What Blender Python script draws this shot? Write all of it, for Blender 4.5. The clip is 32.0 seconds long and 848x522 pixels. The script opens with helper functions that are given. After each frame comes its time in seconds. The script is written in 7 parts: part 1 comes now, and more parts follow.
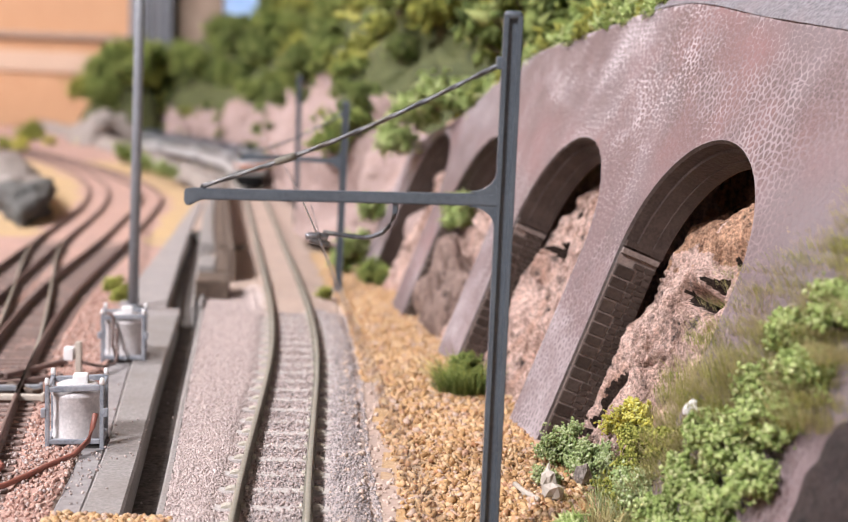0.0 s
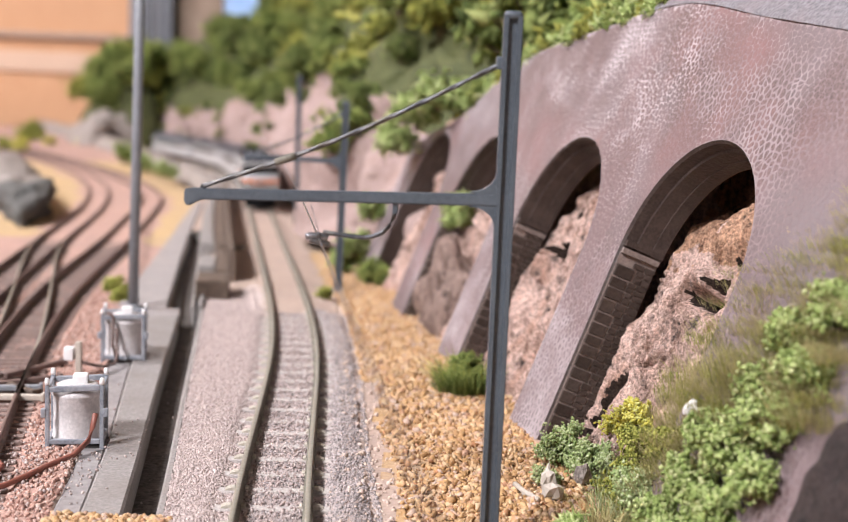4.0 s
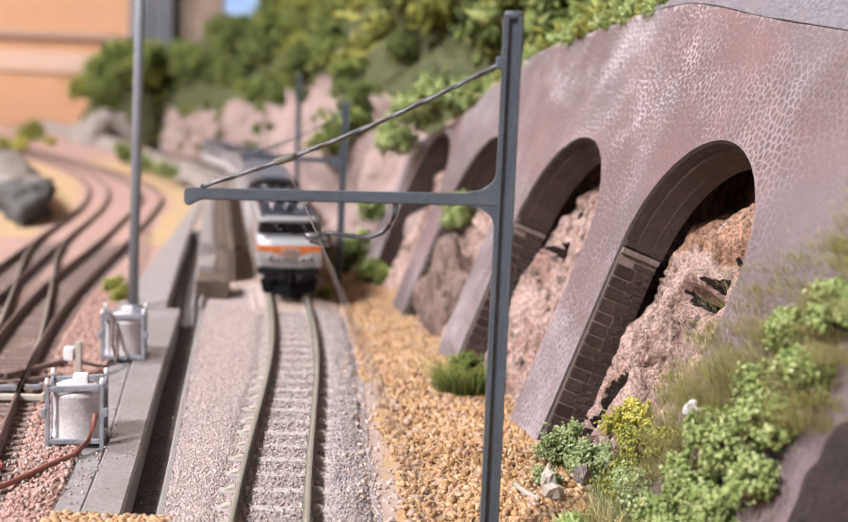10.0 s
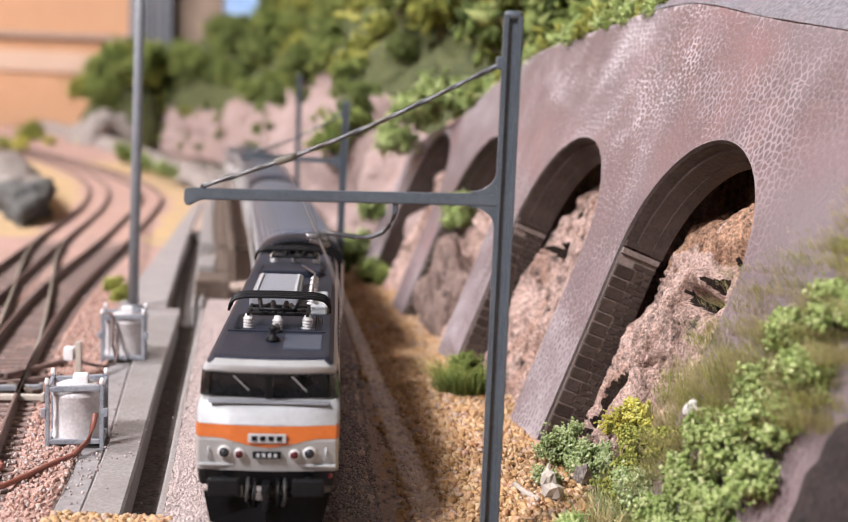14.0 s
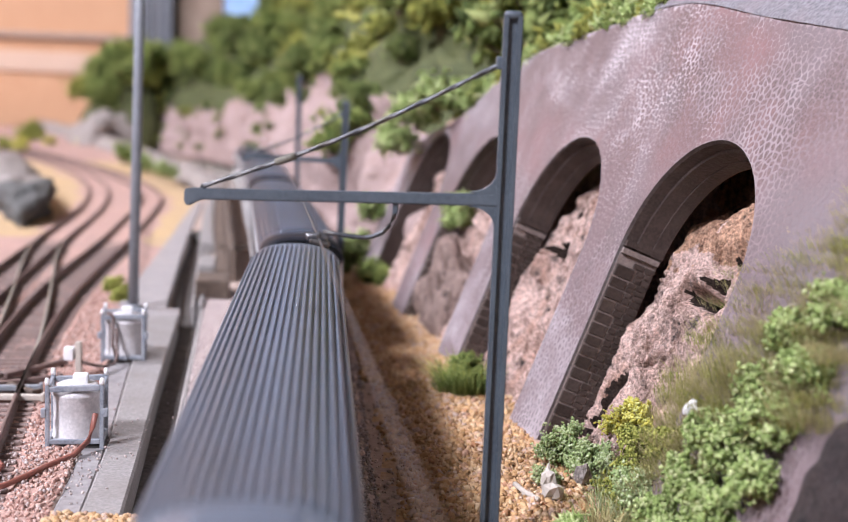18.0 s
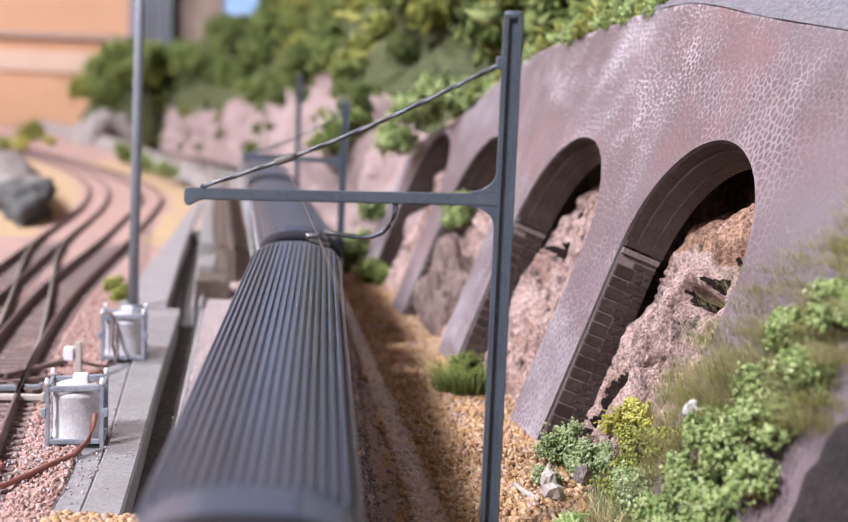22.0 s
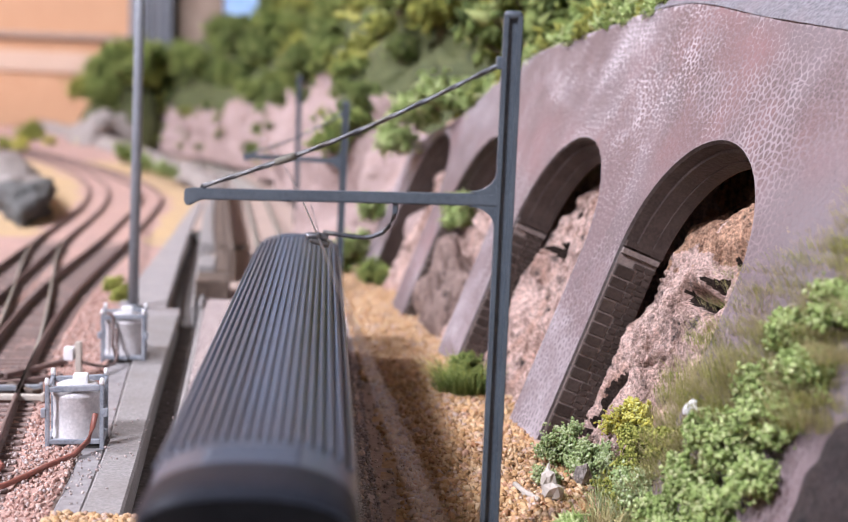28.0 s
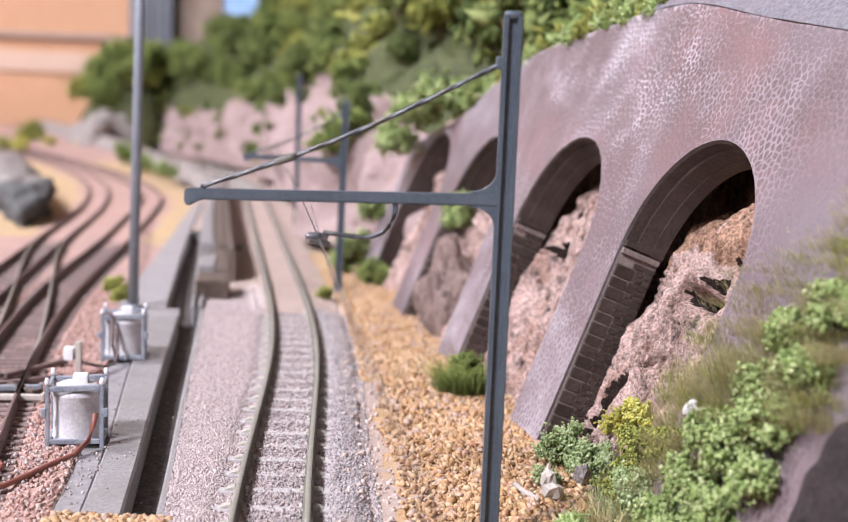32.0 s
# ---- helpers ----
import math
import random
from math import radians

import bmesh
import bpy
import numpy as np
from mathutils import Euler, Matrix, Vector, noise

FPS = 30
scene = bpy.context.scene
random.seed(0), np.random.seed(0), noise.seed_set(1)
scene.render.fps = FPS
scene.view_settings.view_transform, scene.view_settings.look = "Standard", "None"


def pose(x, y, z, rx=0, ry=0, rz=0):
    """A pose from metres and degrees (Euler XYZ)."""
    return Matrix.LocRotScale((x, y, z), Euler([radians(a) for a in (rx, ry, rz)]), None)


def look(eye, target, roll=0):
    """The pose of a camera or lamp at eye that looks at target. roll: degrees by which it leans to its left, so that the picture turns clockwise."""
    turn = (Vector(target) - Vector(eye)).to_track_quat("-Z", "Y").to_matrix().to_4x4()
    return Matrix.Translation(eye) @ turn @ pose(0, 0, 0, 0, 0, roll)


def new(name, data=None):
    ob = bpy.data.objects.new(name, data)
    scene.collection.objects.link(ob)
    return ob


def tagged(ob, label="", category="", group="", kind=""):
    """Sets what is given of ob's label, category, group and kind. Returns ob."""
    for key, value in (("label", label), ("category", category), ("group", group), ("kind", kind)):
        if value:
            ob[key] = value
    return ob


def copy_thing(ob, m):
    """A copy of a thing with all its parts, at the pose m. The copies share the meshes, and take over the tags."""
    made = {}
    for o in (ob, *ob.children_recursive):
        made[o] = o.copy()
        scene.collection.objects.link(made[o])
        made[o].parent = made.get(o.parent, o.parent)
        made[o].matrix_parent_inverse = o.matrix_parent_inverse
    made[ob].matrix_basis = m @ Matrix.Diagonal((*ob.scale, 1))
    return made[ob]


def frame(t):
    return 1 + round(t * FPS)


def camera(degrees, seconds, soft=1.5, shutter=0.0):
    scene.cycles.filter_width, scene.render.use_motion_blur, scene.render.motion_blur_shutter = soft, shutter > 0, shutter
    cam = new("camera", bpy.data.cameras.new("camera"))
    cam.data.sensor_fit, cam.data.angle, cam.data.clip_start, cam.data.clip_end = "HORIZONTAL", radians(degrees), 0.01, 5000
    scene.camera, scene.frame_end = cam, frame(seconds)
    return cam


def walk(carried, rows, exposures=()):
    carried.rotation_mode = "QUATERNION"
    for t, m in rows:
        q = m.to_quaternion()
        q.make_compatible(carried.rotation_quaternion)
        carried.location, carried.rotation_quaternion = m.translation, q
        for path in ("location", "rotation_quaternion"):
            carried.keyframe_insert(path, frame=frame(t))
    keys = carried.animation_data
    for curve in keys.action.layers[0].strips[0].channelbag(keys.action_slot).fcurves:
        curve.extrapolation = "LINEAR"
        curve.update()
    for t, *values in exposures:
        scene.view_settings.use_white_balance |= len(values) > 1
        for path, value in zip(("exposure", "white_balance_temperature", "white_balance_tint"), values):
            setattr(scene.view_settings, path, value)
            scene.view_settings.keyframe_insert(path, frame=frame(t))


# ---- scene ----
# A model railway in N scale (1:160). Plans are drawn in millimetres; MM turns them into metres.
MM = 0.001

# ---------------------------------------------------------------- camera
cam = camera(39.2, 32.0, soft=1.0)
EYE = (0.0, 0.0, 0.0524)
TILT = math.atan(297 / 2200)
AIM = (0.0, math.cos(TILT), 0.0524 - math.sin(TILT))
walk(cam, [(0.0, look(EYE, AIM, 2.29)), (32.0, look(EYE, AIM, 2.29))],
     exposures=[(0.0, 0.0, 6480, 12), (14.5, 0.0, 6480, 12), (16.5, 0.05, 5930, 15), (32.0, 0.05, 5930, 15)])
cam.data.dof.use_dof = True
cam.data.dof.focus_distance = 0.173
cam.data.dof.aperture_fstop = cam.data.lens / 1.8

# ---------------------------------------------------------------- light
world = bpy.data.worlds.new("world")
scene.world = world
world.use_nodes = True
world.node_tree.nodes["Background"].inputs[0].default_value = (0.75, 0.85, 1.0, 1)
world.node_tree.nodes["Background"].inputs[1].default_value = 0.05


def area_lamp(name, x, y, z, tx, ty, tz, sx, sy, watts, colour):
    data = bpy.data.lights.new(name, "AREA")
    data.shape, data.size, data.size_y, data.energy, data.color = "RECTANGLE", sx, sy, watts, colour
    ob = new(name, data)
    ob.matrix_world = look((x, y, z), (tx, ty, tz))
    return ob


area_lamp("lamp_main", -1.05, -0.98, 1.45, -0.06, 0.25, 0.0, 0.36, 0.36, 82, (0.965, 0.955, 1.0))
# fill without a known source, added to brighten the background
area_lamp("fill_rear", -1.30, 0.60, 1.48, -0.25, 0.75, 0.0, 0.32, 0.32, 37, (0.965, 0.955, 1.0))


# ---------------------------------------------------------------- mesh and noise helpers
def hash3(ix, iy, iz):
    h = (ix * 374761393 + iy * 668265263 + iz * 2147483647 + 1013904223) & 0xFFFFFFFF
    h = ((h ^ (h >> 13)) * 1274126177) & 0xFFFFFFFF
    return ((h ^ (h >> 16)) & 0xFFFF) / 65535.0


def vnoise(x, y, z):
    x, y, z = (np.asarray(v, float) for v in (x, y, z))
    x, y, z = np.broadcast_arrays(x, y, z)
    i, j, k = np.floor(x).astype(np.int64), np.floor(y).astype(np.int64), np.floor(z).astype(np.int64)
    u, v, w = x - i, y - j, z - k
    u, v, w = u * u * (3 - 2 * u), v * v * (3 - 2 * v), w * w * (3 - 2 * w)
    r = 0
    for a in (0, 1):
        for b in (0, 1):
            for c in (0, 1):
                r = r + hash3(i + a, j + b, k + c) * (u if a else 1 - u) * (v if b else 1 - v) * (w if c else 1 - w)
    return r * 2 - 1


def fbm(x, y, z, octaves=4, gain=0.5):
    r, a = 0, 1.0
    for o in range(octaves):
        f = 2.0 ** o
        r = r + a * vnoise(x * f + 17.3 * o, y * f + 5.1 * o, z * f + 9.7 * o)
        a *= gain
    return r


def smooth(a, b, x):
    t = np.clip((np.asarray(x, float) - a) / (b - a), 0, 1)
    return t * t * (3 - 2 * t)


def mesh_of(name, verts, faces, material, smooth_shade=False):
    """A mesh from points in millimetres."""
    me = bpy.data.meshes.new(name)
    me.from_pydata([tuple(c * MM for c in v) for v in verts], [], faces)
    for m in material if isinstance(material, (list, tuple)) else [material]:
        me.materials.append(m)
    if smooth_shade:
        me.polygons.foreach_set("use_smooth", [True] * len(me.polygons))
    me.update()
    return me


def big_mesh(name, verts, tris, material, smooth_shade=False):
    """A large joined mesh from numpy arrays (millimetres, triangles or quads)."""
    verts, tris = np.asarray(verts, np.float32) * MM, np.asarray(tris, np.int32)
    n = tris.shape[1]
    me = bpy.data.meshes.new(name)
    me.vertices.add(len(verts))
    me.vertices.foreach_set("co", verts.ravel())
    me.loops.add(tris.size)
    me.loops.foreach_set("vertex_index", tris.ravel())
    me.polygons.add(len(tris))
    me.polygons.foreach_set("loop_start", np.arange(0, tris.size, n, dtype=np.int32))
    if smooth_shade:
        me.polygons.foreach_set("use_smooth", np.ones(len(tris), bool))
    for m in material if isinstance(material, (list, tuple)) else [material]:
        me.materials.append(m)
    me.update(calc_edges=True)
    return me


def thing(name, x, y, z, label, category, group="", rz=0.0):
    """An empty at the thing's base, in millimetres."""
    ob = new(name)
    ob.empty_display_size = 0.004
    ob.matrix_world = pose(x * MM, y * MM, z * MM, 0, 0, rz)
    return tagged(ob, label, category, group)


def part(name, bm, material=None, parent=None, label="", smooth_shade=False):
    """Links a bmesh (millimetres) or a finished mesh as one object under its thing."""
    if isinstance(bm, bmesh.types.BMesh):
        bmesh.ops.scale(bm, vec=(MM, MM, MM), verts=bm.verts)
        me = bpy.data.meshes.new(name)
        bm.to_mesh(me)
        bm.free()
        me.materials.append(material)
        if smooth_shade:
            me.polygons.foreach_set("use_smooth", [True] * len(me.polygons))
    else:
        me = bm
    ob = new(name, me)
    if parent is not None:
        ob.parent = parent
    if label:
        ob["label"] = label
    return ob


def structure(ob, label, category):
    return tagged(ob, label, category, kind="structure")


def add_box(bm, cx, cy, cz, sx, sy, sz, bevel=0.0, m=None):
    r = bmesh.ops.create_cube(bm, size=1)
    bmesh.ops.scale(bm, vec=(sx, sy, sz), verts=r["verts"])
    if bevel:
        es = list({e for v in r["verts"] for e in v.link_edges})
        r2 = bmesh.ops.bevel(bm, geom=es, offset=bevel, segments=2, profile=0.5, affect="EDGES")
        vs = r2["verts"]
    else:
        vs = r["verts"]
    vs = list({v for v in vs if v.is_valid})
    if m is not None:
        bmesh.ops.transform(bm, matrix=m, verts=vs)
    bmesh.ops.translate(bm, vec=(cx, cy, cz), verts=vs)
    return vs


def box(cx, cy, cz, sx, sy, sz, bevel=0.0, m=None):
    bm = bmesh.new()
    add_box(bm, cx, cy, cz, sx, sy, sz, bevel, m)
    return bm


def add_tube(bm, pts, radius, sides=8, taper=None):
    """A round rod through points, with closed ends."""
    pts = [Vector(p) for p in pts]
    rings = []
    for i, p in enumerate(pts):
        d = (pts[min(i + 1, len(pts) - 1)] - pts[max(i - 1, 0)]).normalized()
        up = Vector((0, 0, 1)) if abs(d.z) < 0.9 else Vector((1, 0, 0))
        a = d.cross(up).normalized()
        b = a.cross(d)
        r = radius if taper is None else radius + (taper - radius) * i / (len(pts) - 1)
        rings.append([bm.verts.new(p + (a * math.cos(t) + b * math.sin(t)) * r) for t in [2 * math.pi * k / sides for k in range(sides)]])
    for q, w in zip(rings, rings[1:]):
        for k in range(sides):
            bm.faces.new((q[k], q[(k + 1) % sides], w[(k + 1) % sides], w[k]))
    bm.faces.new(rings[0][::-1])
    bm.faces.new(rings[-1])
    return rings


def tube(pts, radius, sides=8, taper=None):
    bm = bmesh.new()
    add_tube(bm, pts, radius, sides, taper)
    bmesh.ops.recalc_face_normals(bm, faces=bm.faces)
    return bm


def add_lathe(bm, profile, sides=20, cx=0.0, cy=0.0, cz=0.0):
    """A turned form from (radius, height) pairs."""
    rings = [[bm.verts.new((cx + r * math.cos(2 * math.pi * k / sides), cy + r * math.sin(2 * math.pi * k / sides), cz + z)) for k in range(sides)] for r, z in profile]
    for q, w in zip(rings, rings[1:]):
        for k in range(sides):
            bm.faces.new((q[k], q[(k + 1) % sides], w[(k + 1) % sides], w[k]))
    bm.faces.new(rings[0][::-1])
    bm.faces.new(rings[-1])


def lathe(profile, sides=20):
    bm = bmesh.new()
    add_lathe(bm, profile, sides)
    return bm


def prism(outline, z0, z1):
    """An upright block over a plan outline (counter-clockwise)."""
    n = len(outline)
    verts = [(x, y, z0) for x, y in outline] + [(x, y, z1) for x, y in outline]
    faces = [tuple(range(n))[::-1], tuple(range(n, 2 * n))] + [(k, (k + 1) % n, n + (k + 1) % n, n + k) for k in range(n)]
    return verts, faces


# a stone's form: an icosahedron, and a cheaper octahedron
G = (1 + 5 ** 0.5) / 2
ICO_V = np.array([(-1, G, 0), (1, G, 0), (-1, -G, 0), (1, -G, 0), (0, -1, G), (0, 1, G), (0, -1, -G), (0, 1, -G), (G, 0, -1), (G, 0, 1), (-G, 0, -1), (-G, 0, 1)], float) / 1.9
ICO_F = np.array([(0, 11, 5), (0, 5, 1), (0, 1, 7), (0, 7, 10), (0, 10, 11), (1, 5, 9), (5, 11, 4), (11, 10, 2), (10, 7, 6), (7, 1, 8),
                  (3, 9, 4), (3, 4, 2), (3, 2, 6), (3, 6, 8), (3, 8, 9), (4, 9, 5), (2, 4, 11), (6, 2, 10), (8, 6, 7), (9, 8, 1)])
OCT_V = np.array([(1, 0, 0), (-1, 0, 0), (0, 1, 0), (0, -1, 0), (0, 0, 1), (0, 0, -1)], float)
OCT_F = np.array([(0, 2, 4), (2, 1, 4), (1, 3, 4), (3, 0, 4), (2, 0, 5), (1, 2, 5), (3, 1, 5), (0, 3, 5)])


def turns(rng, n):
    """n random turns as 3 x 3 matrices."""
    q = rng.normal(size=(n, 4))
    q /= np.linalg.norm(q, axis=1)[:, None]
    w, x, y, z = q.T
    return np.stack([np.stack([1 - 2 * (y * y + z * z), 2 * (x * y - z * w), 2 * (x * z + y * w)], 1),
                     np.stack([2 * (x * y + z * w), 1 - 2 * (x * x + z * z), 2 * (y * z - x * w)], 1),
                     np.stack([2 * (x * z - y * w), 2 * (y * z + x * w), 1 - 2 * (x * x + y * y)], 1)], 1)


def crumbs(centres, sizes, rng, fine=False, stretch=(1.0, 1.0, 0.75), rough=0.22):
    """Verts and faces of many small irregular stones or foam crumbs at once."""
    bv, bf = (ICO_V, ICO_F) if fine else (OCT_V, OCT_F)
    n = len(centres)
    form = bv[None] * (1 + rng.uniform(-rough, rough, (n, len(bv), 1)))
    form = form * (np.asarray(stretch) * rng.uniform(0.75, 1.25, (n, 3)))[:, None]
    form = np.einsum("nij,nkj->nki", turns(rng, n), form) * np.asarray(sizes)[:, None, None]
    verts = (form + np.asarray(centres)[:, None]).reshape(-1, 3)
    faces = (bf[None] + (np.arange(n) * len(bv))[:, None, None]).reshape(-1, 3)
    return verts, faces


# ---------------------------------------------------------------- materials
def node_mat(name):
    m = bpy.data.materials.new(name)
    m.use_nodes = True
    nt = m.node_tree
    return m, nt, nt.nodes["Principled BSDF"], nt.nodes.new("ShaderNodeTexCoord")


def noise_node(nt, coord, size_mm, detail=4.0, rough=0.55):
    n = nt.nodes.new("ShaderNodeTexNoise")
    n.inputs["Scale"].default_value = 1.0 / (size_mm * MM)
    n.inputs["Detail"].default_value = detail
    n.inputs["Roughness"].default_value = rough
    nt.links.new(coord.outputs["Object"], n.inputs["Vector"])
    return n


def ramp_node(nt, source, stops):
    r = nt.nodes.new("ShaderNodeValToRGB")
    els = r.color_ramp.elements
    while len(els) < len(stops):
        els.new(0.5)
    for e, (p, c) in zip(els, stops):
        e.position, e.color = p, (*c, 1)
    nt.links.new(source, r.inputs[0])
    return r


def mix_node(nt, fac, a, b, mode="MIX"):
    n = nt.nodes.new("ShaderNodeMix")
    n.data_type, n.blend_type = "RGBA", mode
    for v, socket in ((fac, n.inputs[0]), (a, n.inputs[6]), (b, n.inputs[7])):
        if hasattr(v, "is_output"):
            nt.links.new(v, socket)
        else:
            socket.default_value = v if not isinstance(v, tuple) else (*v, 1)
    return n.outputs[2]


def bump_node(nt, bsdf, height, mm, strength=0.6):
    b = nt.nodes.new("ShaderNodeBump")
    b.inputs["Strength"].default_value = strength
    b.inputs["Distance"].default_value = mm * MM
    nt.links.new(height, b.inputs["Height"])
    nt.links.new(b.outputs[0], bsdf.inputs["Normal"])


def surface(name, a, b, fine=1.0, coarse=12.0, c=None, rough=0.7, metal=0.0, bump=0.1, spread=(0.35, 0.65), stain=0.5, rough_b=None, spec=0.5):
    """Two colours in a fine grain, a third in coarse stains, a fine relief."""
    m, nt, bsdf, co = node_mat(name)
    n1, n2 = noise_node(nt, co, fine, 5.0), noise_node(nt, co, coarse, 3.0)
    col = ramp_node(nt, n1.outputs[0], [(spread[0], a), (spread[1], b)]).outputs[0]
    if c is not None:
        mask = ramp_node(nt, n2.outputs[0], [(0.45, (0, 0, 0)), (0.68, (stain, stain, stain))]).outputs[0]
        col = mix_node(nt, mask, col, c)
    nt.links.new(col, bsdf.inputs["Base Color"])
    bsdf.inputs["Roughness"].default_value = rough
    bsdf.inputs["Metallic"].default_value = metal
    bsdf.inputs["Specular IOR Level"].default_value = spec
    if rough_b is not None:
        rr = ramp_node(nt, n2.outputs[0], [(0.35, (rough,) * 3), (0.65, (rough_b,) * 3)])
        nt.links.new(rr.outputs[0], bsdf.inputs["Roughness"])
    if bump:
        bump_node(nt, bsdf, n1.outputs[0], bump)
    return m


def pieces_mat(name, stops, rough=0.8, per="island", grain=0.25, fine=0.4, bump=0.05, through_light=0.0):
    """Colour from piece to piece, with a grain on each."""
    m, nt, bsdf, co = node_mat(name)
    if per == "island":
        src = nt.nodes.new("ShaderNodeNewGeometry").outputs["Random Per Island"]
    else:
        src = nt.nodes.new("ShaderNodeObjectInfo").outputs["Random"]
    col = ramp_node(nt, src, stops).outputs[0]
    n1 = noise_node(nt, co, fine, 4.0)
    dark = ramp_node(nt, n1.outputs[0], [(0.3, (1 - grain,) * 3), (0.7, (1 + grain * 0.3,) * 3)]).outputs[0]
    col = mix_node(nt, 1.0, col, dark, "MULTIPLY")
    nt.links.new(col, bsdf.inputs["Base Color"])
    bsdf.inputs["Roughness"].default_value = rough
    bsdf.inputs["Specular IOR Level"].default_value = 0.3
    if bump:
        bump_node(nt, bsdf, n1.outputs[0], bump)
    if through_light:
        tr, mx = nt.nodes.new("ShaderNodeBsdfTranslucent"), nt.nodes.new("ShaderNodeMixShader")
        nt.links.new(col, tr.inputs["Color"])
        mx.inputs[0].default_value = through_light
        nt.links.new(bsdf.outputs[0], mx.inputs[1])
        nt.links.new(tr.outputs[0], mx.inputs[2])
        nt.links.new(mx.outputs[0], nt.nodes["Material Output"].inputs["Surface"])
    return m


M_WALL_ORANGE = surface("wall_paint_orange", (0.561, 0.306, 0.162), (0.586, 0.327, 0.178), 30, 300, (0.527, 0.281, 0.153), 0.7, bump=0.3)
M_WALL_PALE = surface("painted_band_pale", (0.598, 0.414, 0.299), (0.625, 0.440, 0.326), 30, 300, None, 0.7, bump=0.2)
M_RAIL_BROWN = surface("picture_rail_brown", (0.34, 0.235, 0.175), (0.39, 0.27, 0.20), 20, 120, None, 0.6, bump=0.2)
M_ROOM_PLAIN = surface("room_plaster", (0.22, 0.213, 0.213), (0.25, 0.243, 0.243), 40, 400, None, 0.8, bump=0.3)
M_ROOM_FLOOR = surface("room_floor_wood", (0.14, 0.10, 0.07), (0.19, 0.14, 0.10), 30, 200, None, 0.5, bump=0.2)
M_PILLAR = surface("dark_grey_metal_paint", (0.10, 0.105, 0.12), (0.13, 0.135, 0.15), 20, 100, None, 0.5, bump=0.1)
M_PILLAR_PALE = surface("pale_grey_metal_paint", (0.17, 0.17, 0.185), (0.20, 0.20, 0.215), 20, 100, None, 0.5, bump=0.1)
M_BROWN_BOARD = surface("brown_board", (0.26, 0.18, 0.13), (0.32, 0.23, 0.17), 20, 100, None, 0.7, bump=0.1)
M_SKY_BOARD = surface("painted_sky_blue", (0.30, 0.48, 0.80), (0.40, 0.56, 0.84), 60, 150, (0.75, 0.82, 0.92), 0.8, bump=0.0)

M_BALLAST_BASE = surface("ballast_bed_dusty", (0.46, 0.37, 0.34), (0.62, 0.52, 0.48), 0.5, 9, (0.56, 0.42, 0.36), 0.9, bump=0.25)
M_SAND = surface("sand_beige_pink", (0.36, 0.265, 0.215), (0.44, 0.335, 0.275), 0.7, 14, (0.30, 0.235, 0.20), 0.9, bump=0.12)
M_GRAVEL_BASE = surface("gravel_bed_ochre", (0.36, 0.22, 0.10), (0.50, 0.33, 0.17), 0.6, 8, (0.45, 0.34, 0.27), 0.9, bump=0.3)
M_TERRACOTTA = surface("ballast_bed_terracotta", (0.38, 0.23, 0.185), (0.50, 0.325, 0.265), 0.8, 16, (0.33, 0.225, 0.195), 0.9, bump=0.25)
M_YELLOW_SAND = surface("sand_yellow", (0.450, 0.306, 0.153), (0.513, 0.360, 0.198), 1.5, 25, (0.414, 0.297, 0.198), 0.9, bump=0.15)
M_EARTH = surface("earth_brown", (0.20, 0.14, 0.10), (0.32, 0.24, 0.18), 1.0, 12, (0.14, 0.13, 0.07), 0.95, bump=0.4)
# near-black, for the drain channel's floor and the platform's slot
M_CHANNEL = surface("channel_near_black", (0.030, 0.025, 0.022), (0.10, 0.085, 0.075), 0.8, 6, (0.14, 0.11, 0.09), 0.9, bump=0.3)
M_CONCRETE = surface("concrete_grey_dusty", (0.215, 0.195, 0.183), (0.31, 0.283, 0.266), 0.6, 9, (0.20, 0.175, 0.16), 0.85, bump=0.06)
M_APRON = surface("concrete_apron_damp", (0.23, 0.212, 0.208), (0.33, 0.305, 0.298), 1.4, 7, (0.185, 0.168, 0.165), 0.5, bump=0.08, rough_b=0.8)
M_CONCRETE_PALE = surface("concrete_pale_dusty", (0.26, 0.235, 0.225), (0.34, 0.31, 0.30), 0.7, 12, (0.38, 0.33, 0.31), 0.85, bump=0.06)
# dark brown; on the platform it stands for shade on flank and ledge
M_BROWN_AND_SHADE = surface("dark_brown_and_shade", (0.085, 0.06, 0.045), (0.16, 0.115, 0.085), 0.8, 8, (0.06, 0.045, 0.035), 0.85, bump=0.15)

M_BALLAST = pieces_mat("ballast_stones_pink_grey", [(0.0, (0.32, 0.25, 0.235)), (0.25, (0.47, 0.38, 0.35)), (0.6, (0.54, 0.445, 0.41)), (0.85, (0.60, 0.51, 0.475)), (1.0, (0.40, 0.315, 0.295))], 0.9)
M_BALLAST_GREY = pieces_mat("ballast_stones_grey", [(0.0, (0.16, 0.137, 0.131)), (0.25, (0.33, 0.29, 0.278)), (0.6, (0.44, 0.38, 0.367)), (0.9, (0.54, 0.475, 0.45)), (1.0, (0.46, 0.34, 0.28))], 0.9)
M_GRAVEL = pieces_mat("gravel_stones_ochre", [(0.0, (0.27, 0.145, 0.065)), (0.15, (0.46, 0.265, 0.115)), (0.4, (0.55, 0.345, 0.165)), (0.62, (0.62, 0.45, 0.28)), (0.78, (0.52, 0.295, 0.15)), (0.9, (0.50, 0.38, 0.31)), (1.0, (0.40, 0.185, 0.08))], 0.6, fine=0.5)
